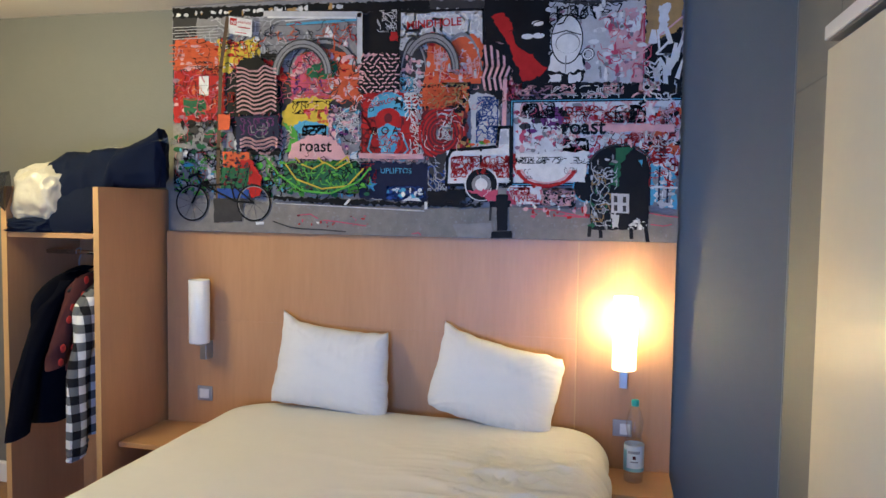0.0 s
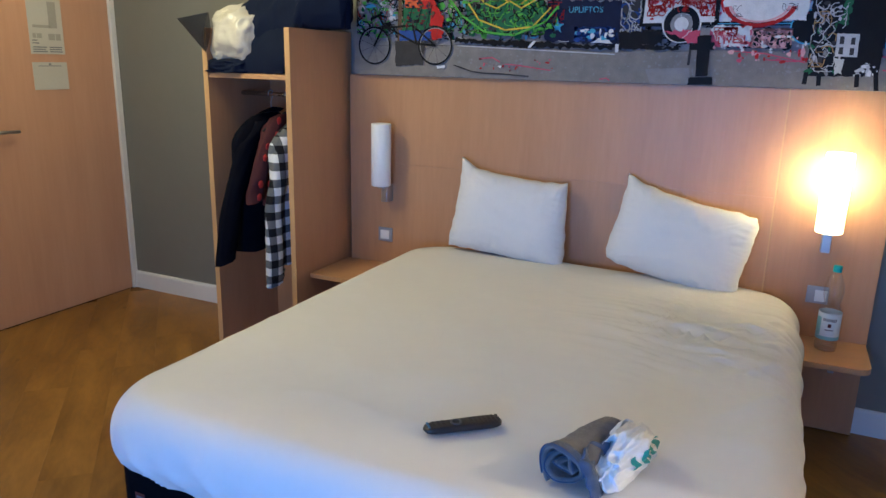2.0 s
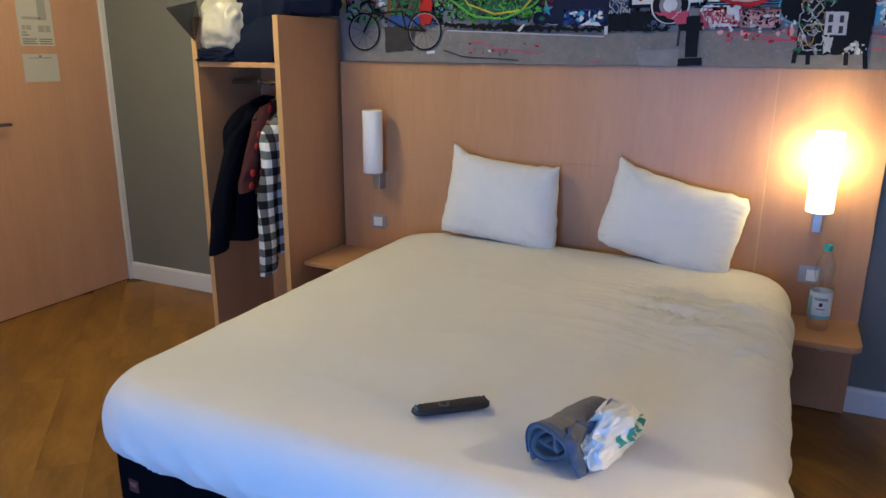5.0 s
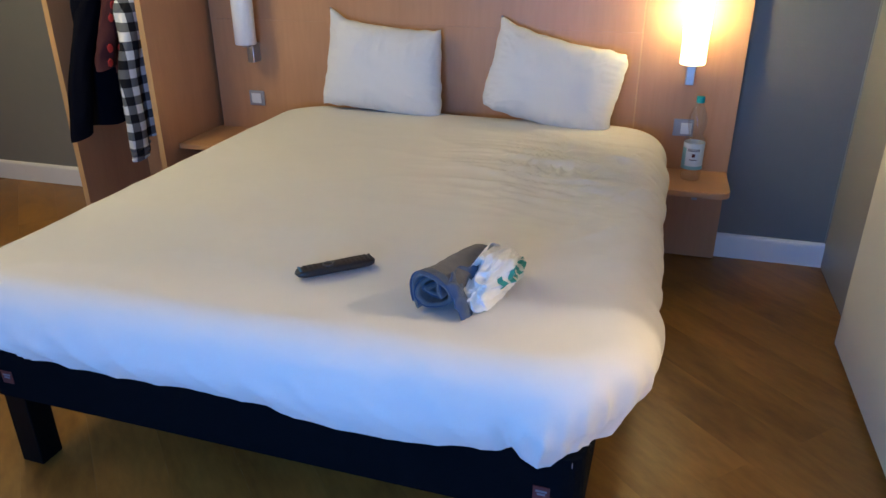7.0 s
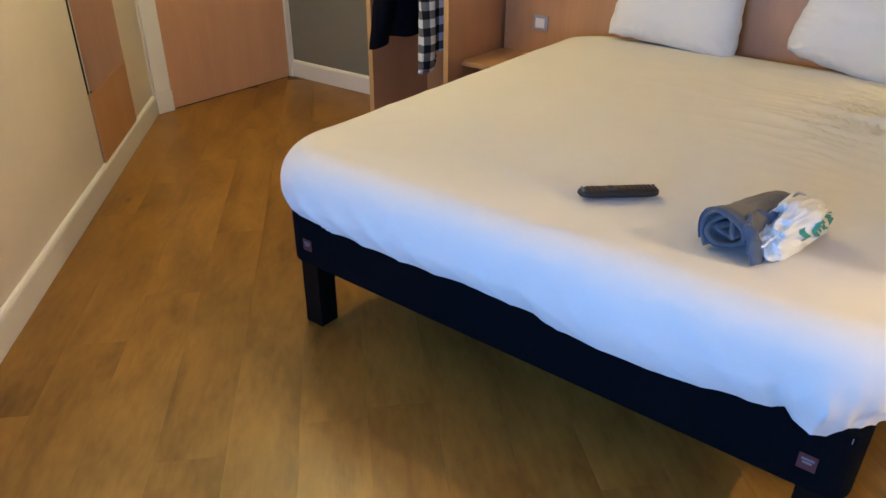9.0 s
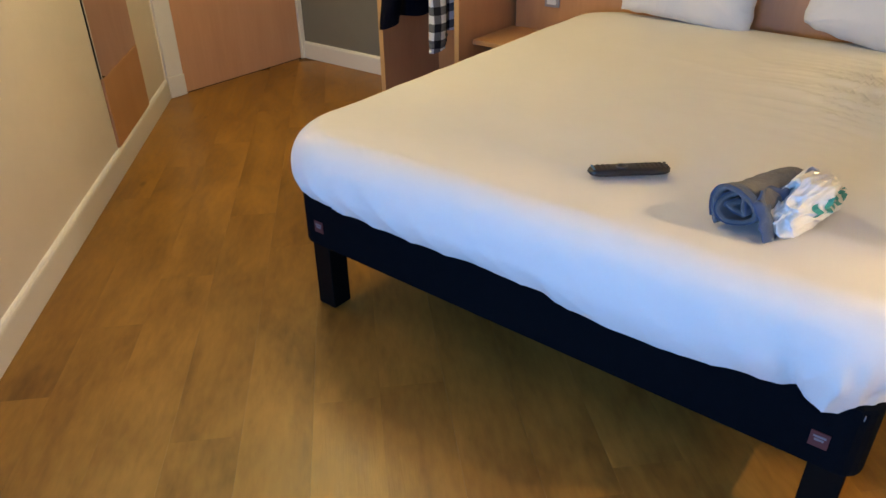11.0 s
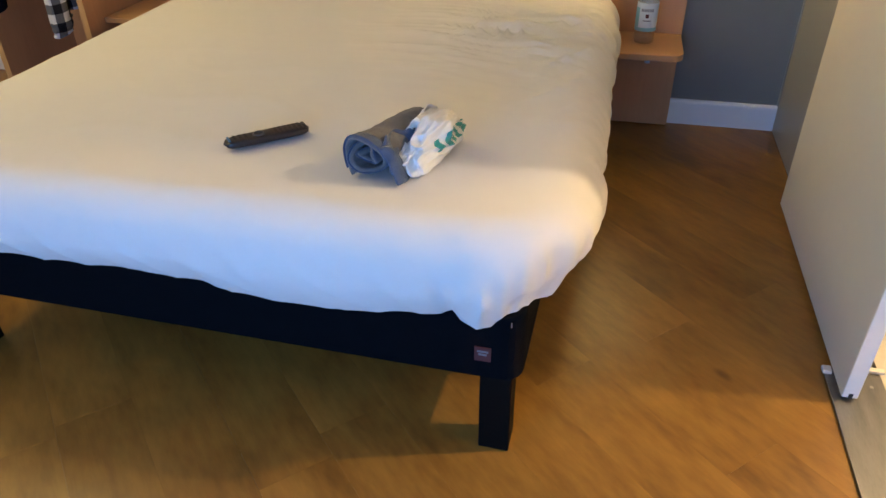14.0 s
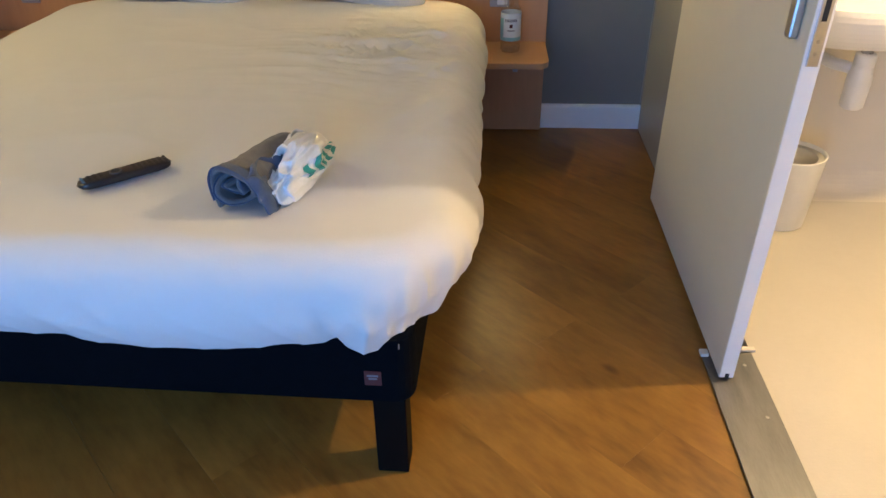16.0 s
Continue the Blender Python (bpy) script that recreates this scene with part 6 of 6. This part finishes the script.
k.ring("grey", (194.4, 85.9), 10.6, 9.0)
k.ring("white", (194.4, 85.6), 9.8, 8.2)
k.line("black", 0.5, (188, 89.9), (193.6, 91.2), (199.9, 89.2))
k.line("grey", 0.5, (193.8, 80.3), (193.7, 73.3))
k.ring("black", (203.2, 80.8), 5.6, 5.6, 0.55)
k.ring("white", (203.2, 80.8), 4.8, 4.8, 0.72)
k.line("hot", 0.7, (226.2, 99.9), (226.7, 68.4))
k.patch("tan", (226.9, 102.9), (241.5, 102.2), (241.7, 88.9), (233.9, 86.8), (227.5, 82.8))
k.patch("white", (232.4, 100.2), (237.1, 101.2), (235.7, 89.2), (232.2, 86.9))
k.line("pink", 0.8, (221.2, 70.1), (222.8, 78.6), (229.3, 84.6), (241.7, 95))
k.line("pink", 0.6, (222.8, 78.6), (227, 81), (241.9, 87.7))
k.line("pink", 0.6, (222, 84.8), (222.5, 95.8), (226.4, 99.3))
k.patch("black", (227.9, 82.8), (234, 85.6), (241.8, 90.7), (242.5, 62.2), (228.3, 66.2))
for i in range(16):
    p = (k.rng.uniform((228.8, 78.4)[0], (241.3, 78)[0]), k.rng.uniform((234.6, 63.6)[1], (233.9, 86.8)[1]))
    k.line("white", k.rng.uniform(0.8, 2.2), p, (p[0] + k.rng.uniform(-3, 5), p[1] + k.rng.uniform(3, 8)))
k.patch("black", (175.5, 69), (241.9, 66.8), (241.9, 59.7), (176.3, 62.3))
k.scrawl("white", (187.8, 67.2), (216.6, 60.9), 22, 0.45, 2.6)
k.scrawl("mauve", (176.2, 67.5), (187.9, 61.5), 12, 0.8, 3)
k.done()

k = Art("painted_truck", "white and pink painted delivery truck outline with red scribbles")
k.patch("dark", (132.5, 36.7), (143.5, 39.3), (143.8, 16.8), (132.8, 15.3))
k.scrawl("blue", (132.6, 32.7), (142.4, 18.1), 16, 0.8, 3)
k.scrawl("pale", (132.6, 34), (141.1, 16.7), 14, 0.5, 3)
k.patch("white", (170.6, 60.9), (205.5, 61.1), (242.1, 60.7), (242.4, 33.9), (206.4, 24.8), (171.3, 24.4))
k.blots(["pink", "white", "mauve", "hot", "pale", "grey"], (171.2, 59.9), (206.4, 26.3), 100, 2.2)
k.blots(["pink", "hot", "red", "white", "white", "black", "pink"], (205.5, 60.5), (242.5, 32.7), 80, 2.0)
k.blots(["black", "purple", "dark"], (175.1, 57.2), (194.5, 48), 16, 2.6)
k.scrawl("black", (175.1, 59.8), (189.3, 53.8), 26, 0.7, 2.4)
k.scrawl("red", (193.1, 58.2), (227.8, 51.4), 34, 0.6, 2.6)
k.scrawl("black", (215.5, 58.4), (227.8, 51.4), 24, 0.8, 2.4)
for i in range(7):
    k.ring("pink", ((179, 59.1)[0] + i * 9.4, (179, 59.1)[1] - 1.6 + 2.4 * (i % 2)), 9.6, 8.6, 0.80, -10, 190)
k.line("pink", 3.4, (210.8, 49.3), (242.2, 48.7))
k.word("black", "roast", (193.3, 46.2), 15.5, 0, 0.1)
k.scrawl("black", (194, 44.2), (204.2, 39), 12, 1.3, 5)
k.scrawl("black", (172.9, 35.9), (206.2, 32.7), 26, 0.9, 2.2)
k.ring("red", (184.6, 35.9), 27, 27, 0.86, 170, 330)
k.line("black", 0.7, (176.3, 30.1), (178.9, 32.1), (180.8, 31.4), (179.6, 27.5), (177, 28.2))
k.scrawl("red", (207.1, 46.6), (230.7, 33.9), 22, 0.6, 3)
k.scrawl("red", (230.1, 35.8), (241.7, 26.5), 24, 0.7, 2.6)
k.blots(["red", "maroon", "black", "orange"], (230, 57.5), (242.4, 36.4), 46, 2.2)
k.scrawl("white", (230, 57.5), (242.4, 36.4), 22, 0.5, 2.5)
k.patch("cyan", (230.1, 33.3), (241.3, 32.7), (241.5, 14.7), (230.6, 15.8))
k.blots(["white", "pale", "grey"], (230.8, 32.1), (241.4, 15.9), 22, 2.0)
for x in ((230.5, 32.7)[0], (234.4, 32.7)[0], (237.9, 32.7)[0]):
    k.line("navy", 0.8, (x, (230.5, 32.1)[1]), (x, (231, 15.8)[1]))
k.line("white", 1.0, (230.4, 23.9), (241.6, 23.4))
for q in (((171.1, 23.6), (170.6, 61.2), (242.1, 60.9)), ((171, 24.4), (200.1, 24.5))):
    k.line("black", 1.5, *q)
    k.line("cyan", 0.4, *q)
k.patch("white", (141.4, 39.3), (157, 40.3), (164.7, 41.8), (164.8, 49.4), (170, 49.6), (170.8, 24.4), (141.7, 23.9))
k.blots(["pink", "red", "white", "hot"], (142.8, 38.7), (169.8, 26.2), 30, 1.6)
k.scrawl("red", (143.5, 36.7), (169.8, 27.5), 40, 0.7, 2.6)
k.line("black", 1.4, (141.2, 23.9), (141.6, 36), (143.5, 39.6), (157, 40.6), (164.3, 41.2), (165.1, 49.6), (170.3, 49.8), (170.8, 24.4), (141.2, 23.9))
k.line("black", 0.9, (157, 40.3), (157.2, 24.8))
k.patch("pale", (165.6, 48.1), (169, 48.3), (169.1, 42.5), (165.7, 42.1))
k.ring("white", (157.5, 24.6), 15.6, 15.6)
k.ring("black", (157.5, 24.3), 14.2, 14.2)
k.ring("grey", (157.5, 24.3), 8.8, 8.8)
k.ring("white", (157.5, 24.3), 5.6, 5.6)
k.ring("cyan", (204.6, 23.2), 13.2, 13.2)
k.ring("black", (204.6, 23.2), 12.0, 12.0)
k.patch("hot", (150.5, 21.5), (184.9, 22.4), (184.8, 15.6), (165.4, 15.7))
k.patch("white", (168.6, 22.9), (184.2, 23.7), (184.4, 15.9), (173.3, 15.8))
k.word("red", "LIVES!", (172.2, 16.5), 7.6, 4, 0.08)
k.scrawl("red", (170.5, 22.9), (179.1, 20), 12, 0.6, 2.4)
k.patch("black", (185.5, 22.6), (198.9, 22.5), (199.1, 15), (185.7, 15.1))
k.scrawl("pink", (184.9, 22.4), (199.1, 15.4), 20, 0.6, 3)
k.patch("black", (132.7, 21.3), (149.9, 22.1), (150.6, 16.2), (132.8, 15.6))
k.done()

k = Art("graffiti_overlay", "thin tags sprayed over everything")
k.scrawl("black", (1.5, 96.3), (170.5, 23.6), 46, 0.35, 2.0)
k.scrawl("black", (172.5, 58.6), (242.3, 26.5), 34, 0.4, 2.0)
k.scrawl("hot", (172.5, 58.6), (242.3, 26.5), 30, 0.4, 2.0)
k.scrawl("white", (36, 71.4), (170.7, 17), 34, 0.3, 1.8)
k.scrawl("pink", (60.4, 87.2), (170.3, 36.6), 24, 0.35, 2.0)
k.done()

k = Art("street", "grey pavement with red paint splashes")
k.patch("black", (55.8, 18.1), (131.7, 15.3), (132.8, 16.6), (157.4, 15.1), (157.4, 14), (90, 14.3), (55.8, 16.4))
k.patch("pave", (-0.6, 20.1), (23.2, 15.2), (57.3, 14.7), (131.7, 12.7), (173.3, 14.2), (205.5, 13.3), (242.9, 11.6), (242.9, -1.1), (-0.8, 0.4))
k.blots(["grey", "pave", "pave"], (57.3, 13.5), (131.2, 3.1), 160, 0.7)
k.blots(["grey", "pave"], (132.8, 12.6), (242.5, 0.4), 160, 0.8)
k.patch("grey", (144.6, 6.1), (162.2, 7.1), (164.4, -1.5), (148.2, -2.1), rough=0.2)
k.patch("white", (91.8, 14.3), (94.6, 17.3), (95.8, 17.1), (93.2, 14.1), rough=0.1)
k.patch("white", (131.3, 16.1), (132.7, 16.1), (132.7, 12.7), (131.3, 12.7), rough=0.1)
k.line("pale", 0.5, (57.3, 14.7), (131.1, 11.9))
for p, q, r in (((68.6, 9), (75.3, 9.6), (79, 7.5)), ((79.8, 6.9), (88.6, 6.3), (103.1, 4.5)), ((178.6, 13.9), (190.2, 13.1), (204.9, 10)), ((190.3, 10.8), (201.7, 10.3), (206.8, 11.3)), ((230.1, 12.7), (236.2, 11.5), (242.4, 11)), ((231.5, 7.7), (236.3, 7.1), (239.9, 7.8)), ((125.6, 1.3), (128.4, 1.9), (129.8, 1))):
    k.line("hot", 0.45, p, q, r)
k.blots(["hot", "red", "pave", "maroon"], (68.6, 9.5), (104.5, 4.6), 14, 0.9)
k.blots(["hot", "red", "pink"], (179.9, 13.9), (206.8, 9.8), 16, 1.1)
k.line("dark", 0.6, (55.8, 5.8), (64.9, 3.1), (70.9, 2.5), (81.3, 2.3), (93, 1.6))
k.patch("white", (46.6, 5.3), (51.2, 5.7), (50.9, 4.3), (46.9, 4), rough=0.1)
k.patch("white", (77.9, 5.9), (79.8, 6.2), (79.5, 4.8), rough=0.1)
k.done()

k = Art("bicycle_and_pole", "black bicycle leaning on a painted signpost")
k.line("brown", 2.0, (32, 103.4), (28.3, 80), (26.8, 40.8), (26, 5.2))
k.patch("orange", (26.9, 57.4), (33.2, 57.3), (32.8, 49.9), (26.9, 49.9), rough=0.2)
k.patch("orange", (28.9, 39.6), (43.9, 39), (43.3, 31.6), (29.6, 31.9), rough=0.3)
k.patch("red", (35.9, 35.1), (44.4, 35.1), (49.7, 26.7), (49.7, 18.3), (43.9, 16.8))
k.patch("deep", (28.4, 31.6), (43.3, 31.2), (42.8, 21.7), (28.3, 21.6), rough=0.3)
k.patch("blue", (26.1, 21.6), (43.6, 21), (42.8, 16.8), (26.4, 16.7), rough=0.3)
k.patch("dark", (24, 16.6), (40.5, 16.5), (39.2, 5.2), (24.4, 4.9), rough=0.5)
k.patch("pale", (35.3, 44.6), (37.5, 46.3), (39.8, 44.9), (39.3, 39.6), (35.6, 39.6), rough=0.3)
for c in ((12.3, 14.2), (45.7, 14.6)):
    k.ring("black", c, 18.2, 18.2, 0.90)
    k.ring("grey", c, 16.4, 16.4, 0.95)
    for i in range(9):
        k.line("dark", 0.16, c, (c[0] + 8.1 * math.cos(i * 0.7), c[1] + 8.1 * math.sin(i * 0.7)), lift=i == 0)
k.line("black", 1.1, (12.3, 14.2), (17.7, 23.7), (14.5, 28.7))
k.line("black", 1.0, (17.7, 23.7), (35.8, 15.3), (45.7, 14.6))
k.line("black", 1.0, (18.2, 22.6), (33.5, 23.8), (35.8, 15.3))
k.line("black", 0.9, (33.5, 23.8), (45.7, 14.6))
k.line("black", 1.2, (10.5, 26.5), (15, 28.6), (18.5, 27.7))
k.patch("black", (30.4, 25.9), (37.4, 26.6), (36.8, 25), (30.8, 24.6), rough=0.1)
k.patch("white", (32.8, 104.4), (45.2, 102), (44.7, 93.9), (32.8, 96.2), rough=0.1)
k.patch("red", (33.4, 103.6), (37.1, 102.9), (36.9, 99.6), (33.4, 100.3), rough=0.05)
k.word("white", "NO", (33.7, 100.5), 5.0, -8, 0.1)
k.word("red", "PARKING", (37.6, 100.7), 3.0, -8, 0.04)
k.line("red", 0.5, (37.7, 99), (43.8, 97.9))
k.line("hot", 0.4, (36.2, 96.6), (42, 95.7))
k.done()

k = Art("hydrant", "black fire hydrant on the pavement")
k.ring("black", (167, 19.9), 3.9, 5.5)
k.patch("black", (164.5, 19.6), (169.8, 19.9), (169.8, 3.9), (165.1, 3.6), rough=0.15)
k.patch("black", (161.6, 16.7), (171.3, 17.1), (171.4, 14.2), (161.7, 14.1), rough=0.2)
k.patch("black", (162.7, 3.1), (171.6, 3.7), (172.3, 0.7), (162.3, 0.1), rough=0.2)
k.patch("grey", (165.3, 22.9), (169, 22.9), (169, 19.9), (165.3, 19.9), rough=0.2)
k.line("dark", 1.0, (162.1, 13.7), (161.9, 8.4))
k.done()

k = Art("mailbox", "dark painted street mailbox with pale stickers")
k.patch("black", (206.3, 5.3), (204.7, 32.7), (207.9, 39), (215.9, 41.5), (223.3, 40.8), (228.8, 36.4), (230.6, 30.2), (230.3, 5.8), (211.9, 4.8), rough=0.3)
k.patch("deep", (215.9, 40.2), (223.3, 40.4), (218.6, 33.9), (217.6, 23.9), (214.5, 23.9), (216.1, 34))
k.blots(["deep", "grey", "dark", "pale"], (206.1, 36.5), (216.8, 6.1), 34, 1.4)
k.scrawl("pale", (205.9, 34), (216.8, 6.8), 22, 0.4, 2.6)
k.scrawl("tan", (206.3, 28.9), (214.3, 8.6), 8, 0.4, 2.6)
k.patch("pale", (214.6, 20.8), (222.1, 20.6), (222.3, 12.3), (214.8, 12.4), rough=0.1)
k.patch("dark", (215.7, 19.8), (217.2, 19.8), (217.3, 17), (215.8, 17), rough=0.1)
k.patch("dark", (219.5, 19.3), (220.9, 19.4), (221, 16.8), (219.5, 16.8), rough=0.1)
k.patch("dark", (215.9, 15.8), (217.3, 15.8), (217.4, 13.2), (215.9, 13.2), rough=0.1)
k.patch("dark", (219.6, 15.6), (221, 15.6), (221.1, 13), (219.6, 13), rough=0.1)
k.patch("pale", (214.8, 11.8), (217.9, 11.9), (217.9, 5.5), (215.4, 5.5))
k.blots(["pale", "white"], (222.9, 10.7), (229.7, 5.7), 10, 1.3)
k.patch("cyan", (225.4, 34.9), (227.3, 35.2), (227.1, 32.7), rough=0.2)
for p, q in (((205.9, 5.9), (205.7, 2.3)), ((210.4, 5.4), (210.7, 1.9)), ((223.3, 5.6), (223.6, 1.8)), ((229.3, 6.4), (230.3, -0.7))):
    k.line("black", 1.6, p, q)
k.ring("dark", (218, 32.1), 27, 20, 0.93, 10, 170)
k.done()

k = Art("pale_frame", "pale painted frame round the arch")
k.line("pale", 2.6, (51.9, 104.5), (99.5, 102), (99.6, 80.5))
k.line("white", 0.9, (53.4, 102.8), (97.5, 100.6), lift=True)
k.done()
for cx, w, h, a1 in ((566, 31, 33, 180), (800, 27, 34, 150)):
    k = Art("painted_arch", "grey brick arch with a pale rim")
    c = (2.0 + (cx - 311) / 3.72, 75.5)
    k.ring("dark", c, w, h, 0.72, 0, a1)
    k.ring("grey", c, w * 0.96, h * 0.96, 0.90, 0, a1)
    k.ring("grey", c, w * 0.84, h * 0.84, 0.92, 0, a1)
    k.done()
k = Art("brick_stroke_patch", "rows of short sprayed strokes")
k.dashes("pale", (4, 100.7), (27.9, 93.7), 9, 5, 3.4, 0.35, tilt=0.1)
k.done()
k = Art("brick_stroke_patch", "rows of orange strokes")
k.dashes("orange", (2.1, 92.5), (27.8, 80.6), 8, 6, 3.0, 0.5, tilt=0.1)
k.done()
k = Art("pink_stroke_patch", "short pink strokes on black")
k.patch("black", (100.4, 82.5), (115.8, 85.1), (119.1, 82.9), (119.2, 67.5), (101.6, 65.8))
k.dashes("pink", (101, 84.1), (119.3, 65.9), 6, 10, 1.9, 0.6, tilt=1.3)
k.done()
k = Art("orange_stroke_patch", "slanting orange strokes")
k.dashes("orange", (130, 69.8), (140.8, 58.1), 5, 8, 1.9, 0.6, tilt=1.6)
k.done()
k = Art("white_stroke_patch", "slanting white strokes")
k.dashes("white", (121.9, 72.6), (128.1, 53.1), 3, 12, 1.6, 0.6, tilt=1.4)
k.scrawl("cyan", (119.2, 72.6), (125.5, 66.1), 10, 0.5, 2)
k.done()
k = Art("striped_overpaint", "bold pink wavy stripes on black")
k.patch("black", (37.8, 82.5), (48, 85.4), (56.9, 76.5), (59.3, 58.1), (35.3, 56.9))
k.waves("pink", (37.1, 58.5), (57.5, 78.6), 11, 0.85, 1.1)
k.patch("navy", (36.5, 56.3), (59.3, 56.5), (58.7, 41.4), (37, 40.4))
k.scrawl("purple", (38.3, 55.2), (56.3, 47.4), 12, 0.8, 2)
k.scrawl("grey", (44.4, 54.3), (53.3, 46), 6, 0.5, 2)
k.waves("pink", (38.9, 41.5), (58.1, 44.9), 3, 1.0, 0.9)
k.done()
k = Art("dark_dab_patch", "dark painted box behind the bicycle")
k.blots(["dark", "maroon", "brown", "deep", "navy", "dark"], (29.1, 39.9), (44.9, 22.8), 60, 1.1)
for x in (30, 35, 40):
    k.line("black", 0.35, (x, 21.0), (x + 4.0, 33.0))
k.done()
k = Art("green_overpaint", "green plant creature in sprayed outlines")
k.patch("deep", (60.7, 32.1), (76.8, 34.3), (99.6, 31.1), (95.5, 21.8), (76.9, 18.9), (63.7, 22.9))
k.blots(["green", "deep", "black", "dark", "black"], (51.8, 34.3), (105.3, 19.2), 80, 1.4)
k.scrawl("green", (52.7, 34.3), (103.9, 20), 22, 0.7, 2.6)
k.scrawl("black", (52.7, 34.3), (103.9, 20), 22, 0.6, 2.2)
k.line("yellow", 0.7, (62.8, 33.2), (68.1, 26.2), (81.2, 21.7), (94, 23.1), (101.9, 31.1))
k.line("yellow", 0.6, (71, 33.2), (76.8, 31.1), (82.6, 34.3), (88.3, 31.1), (94.5, 34.3))
k.line("green", 0.9, (52.7, 36), (59.2, 28.3), (71, 20.8), (85.5, 19.5), (99.7, 25.2), (105.2, 31.6))
k.done()

k = Art("truck_overpaint", "white panels and sprayed tags on the painted truck")
k.patch("white", (173, 38.2), (204.5, 39), (203.3, 25.7), (173.2, 25.3))
k.patch("white", (145.3, 39.3), (167.3, 39.2), (167.4, 37.5), (145.3, 37), rough=0.3)
k.ring("red", (186.4, 32.2), 27, 18, 0.86, 190, 350)
k.ring("pink", (186.4, 32.2), 23, 15, 0.90, 190, 350)
k.scrawl("black", (171.3, 33.7), (206, 36.3), 26, 0.45, 1.6)
k.scrawl("black", (176.9, 31.1), (181, 27.1), 4, 0.25, 1.5)
k.scrawl("black", (194.4, 31.7), (199.8, 29.2), 5, 0.3, 1.5)
k.blots(["white", "pale", "white"], (171.8, 58.8), (206.4, 40.5), 16, 1.2)
k.scrawl("white", (173.9, 57.5), (206.4, 40.5), 8, 0.5, 2.2)
k.scrawl("pink", (208.4, 56.9), (239.3, 43.2), 18, 0.7, 2.2)
k.blots(["white", "pale", "pink"], (208.3, 58.1), (239.4, 40.8), 24, 1.3)
for cx in (945, 1010, 1085, 1140):
    k.scrawl("pink", (-1 + (cx - 303) / 3.70, 63.5), (7 + (cx - 303) / 3.70, 67.5), 5, 1.0, 2.4)
k.patch("pink", (203.7, 50.3), (239.6, 49.9), (239.7, 47), (203.8, 47.4), rough=0.5)
k.blots(["pink", "white"], (184.1, 47.4), (192.9, 43.1), 8, 1.6)
k.word("black", "roast", (192.5, 46.5), 16.5, 0.0, 0.35)
k.scrawl("red", (145.3, 35.7), (168, 29.1), 26, 0.5, 1.6)
k.dashes("black", (173.4, 56.7), (205.5, 53.7), 14, 2, 1.6, 0.4, tilt=0.8)
k.dashes("dark", (212.7, 56.5), (225.1, 51), 6, 3, 1.6, 0.35, tilt=0.8)
k.scrawl("pale", (184.3, 63), (217.2, 63.7), 14, 0.4, 2)
k.blots(["white", "pale"], (232.6, 34.8), (240.6, 15.5), 22, 1.4)
k.scrawl("red", (230.2, 38.4), (240.4, 24), 10, 0.6, 2)
k.blots(["white", "pink", "pale"], (170.8, 19.8), (205.8, 13.4), 22, 1.5)
k.scrawl("hot", (170.7, 21.5), (184.8, 16.6), 10, 0.5, 1.6)
k.scrawl("black", (167.9, 105.3), (202.7, 89.7), 14, 0.6, 3)
k.blots(["white", "pale", "white"], (205.3, 102.1), (227, 69.7), 26, 2.0)
k.scrawl("white", (226.7, 79.3), (240, 59.9), 16, 0.7, 2.5)
k.scrawl("hot", (207.3, 99.2), (229.3, 68.4), 10, 0.5, 3)
k.done()

# ---- floor of diagonal planks, laid last ----
floor = setting("floor", prism([(-3.05, W_Y), (-3.05, 2.975), (SW_X, DIAG - SW_X), (SW_X, S_Y), (E_X, S_Y), (E_X, W_Y)], -0.10, -0.0035), SEAM,
                "oak look laminate floor laid in diagonal planks", "floor")


def clip(poly, a, b, c):
    """The part of a polygon where a x + b y >= c."""
    out = []
    for p, q in zip(poly, poly[1:] + poly[:1]):
        dp, dq = a * p[0] + b * p[1] - c, a * q[0] + b * q[1] - c
        if dp >= 0:
            out.append(p)
        if (dp < 0) != (dq < 0):
            s = dp / (dp - dq)
            out.append((p[0] + s * (q[0] - p[0]), p[1] + s * (q[1] - p[1])))
    return out


PW, PL, R2 = 0.182, 1.26, math.sqrt(0.5)
rng = random.Random(5)
for row in range(-9, 24):
    c0 = DIAG * R2 + row * PW
    start = -4.6 - rng.random() * PL
    for i in range(9):
        s0 = start + i * PL
        g = 0.00015
        quad = [((c0 + g) * R2 + (s0 + g) * R2, (c0 + g) * R2 - (s0 + g) * R2), ((c0 + g) * R2 + (s0 + PL - g) * R2, (c0 + g) * R2 - (s0 + PL - g) * R2),
                ((c0 + PW - g) * R2 + (s0 + PL - g) * R2, (c0 + PW - g) * R2 - (s0 + PL - g) * R2), ((c0 + PW - g) * R2 + (s0 + g) * R2, (c0 + PW - g) * R2 - (s0 + g) * R2)]
        for a, b, c in ((1, 0, -3.049 if row >= 0 else SW_X), (-1, 0, -E_X + 0.001), (0, 1, S_Y), (0, -1, -W_Y + 0.001)):
            quad = clip(quad, a, b, c) if quad else quad
        if len(quad) < 3:
            continue
        area = abs(sum(p[0] * q[1] - q[0] * p[1] for p, q in zip(quad, quad[1:] + quad[:1]))) / 2
        if area < 0.0005:
            continue
        quad = [p for k, p in enumerate(quad) if math.dist(p, quad[k - 1]) > 1e-5]
        part("plank", prism(quad, -0.0034, 0.0), PLANK, floor)
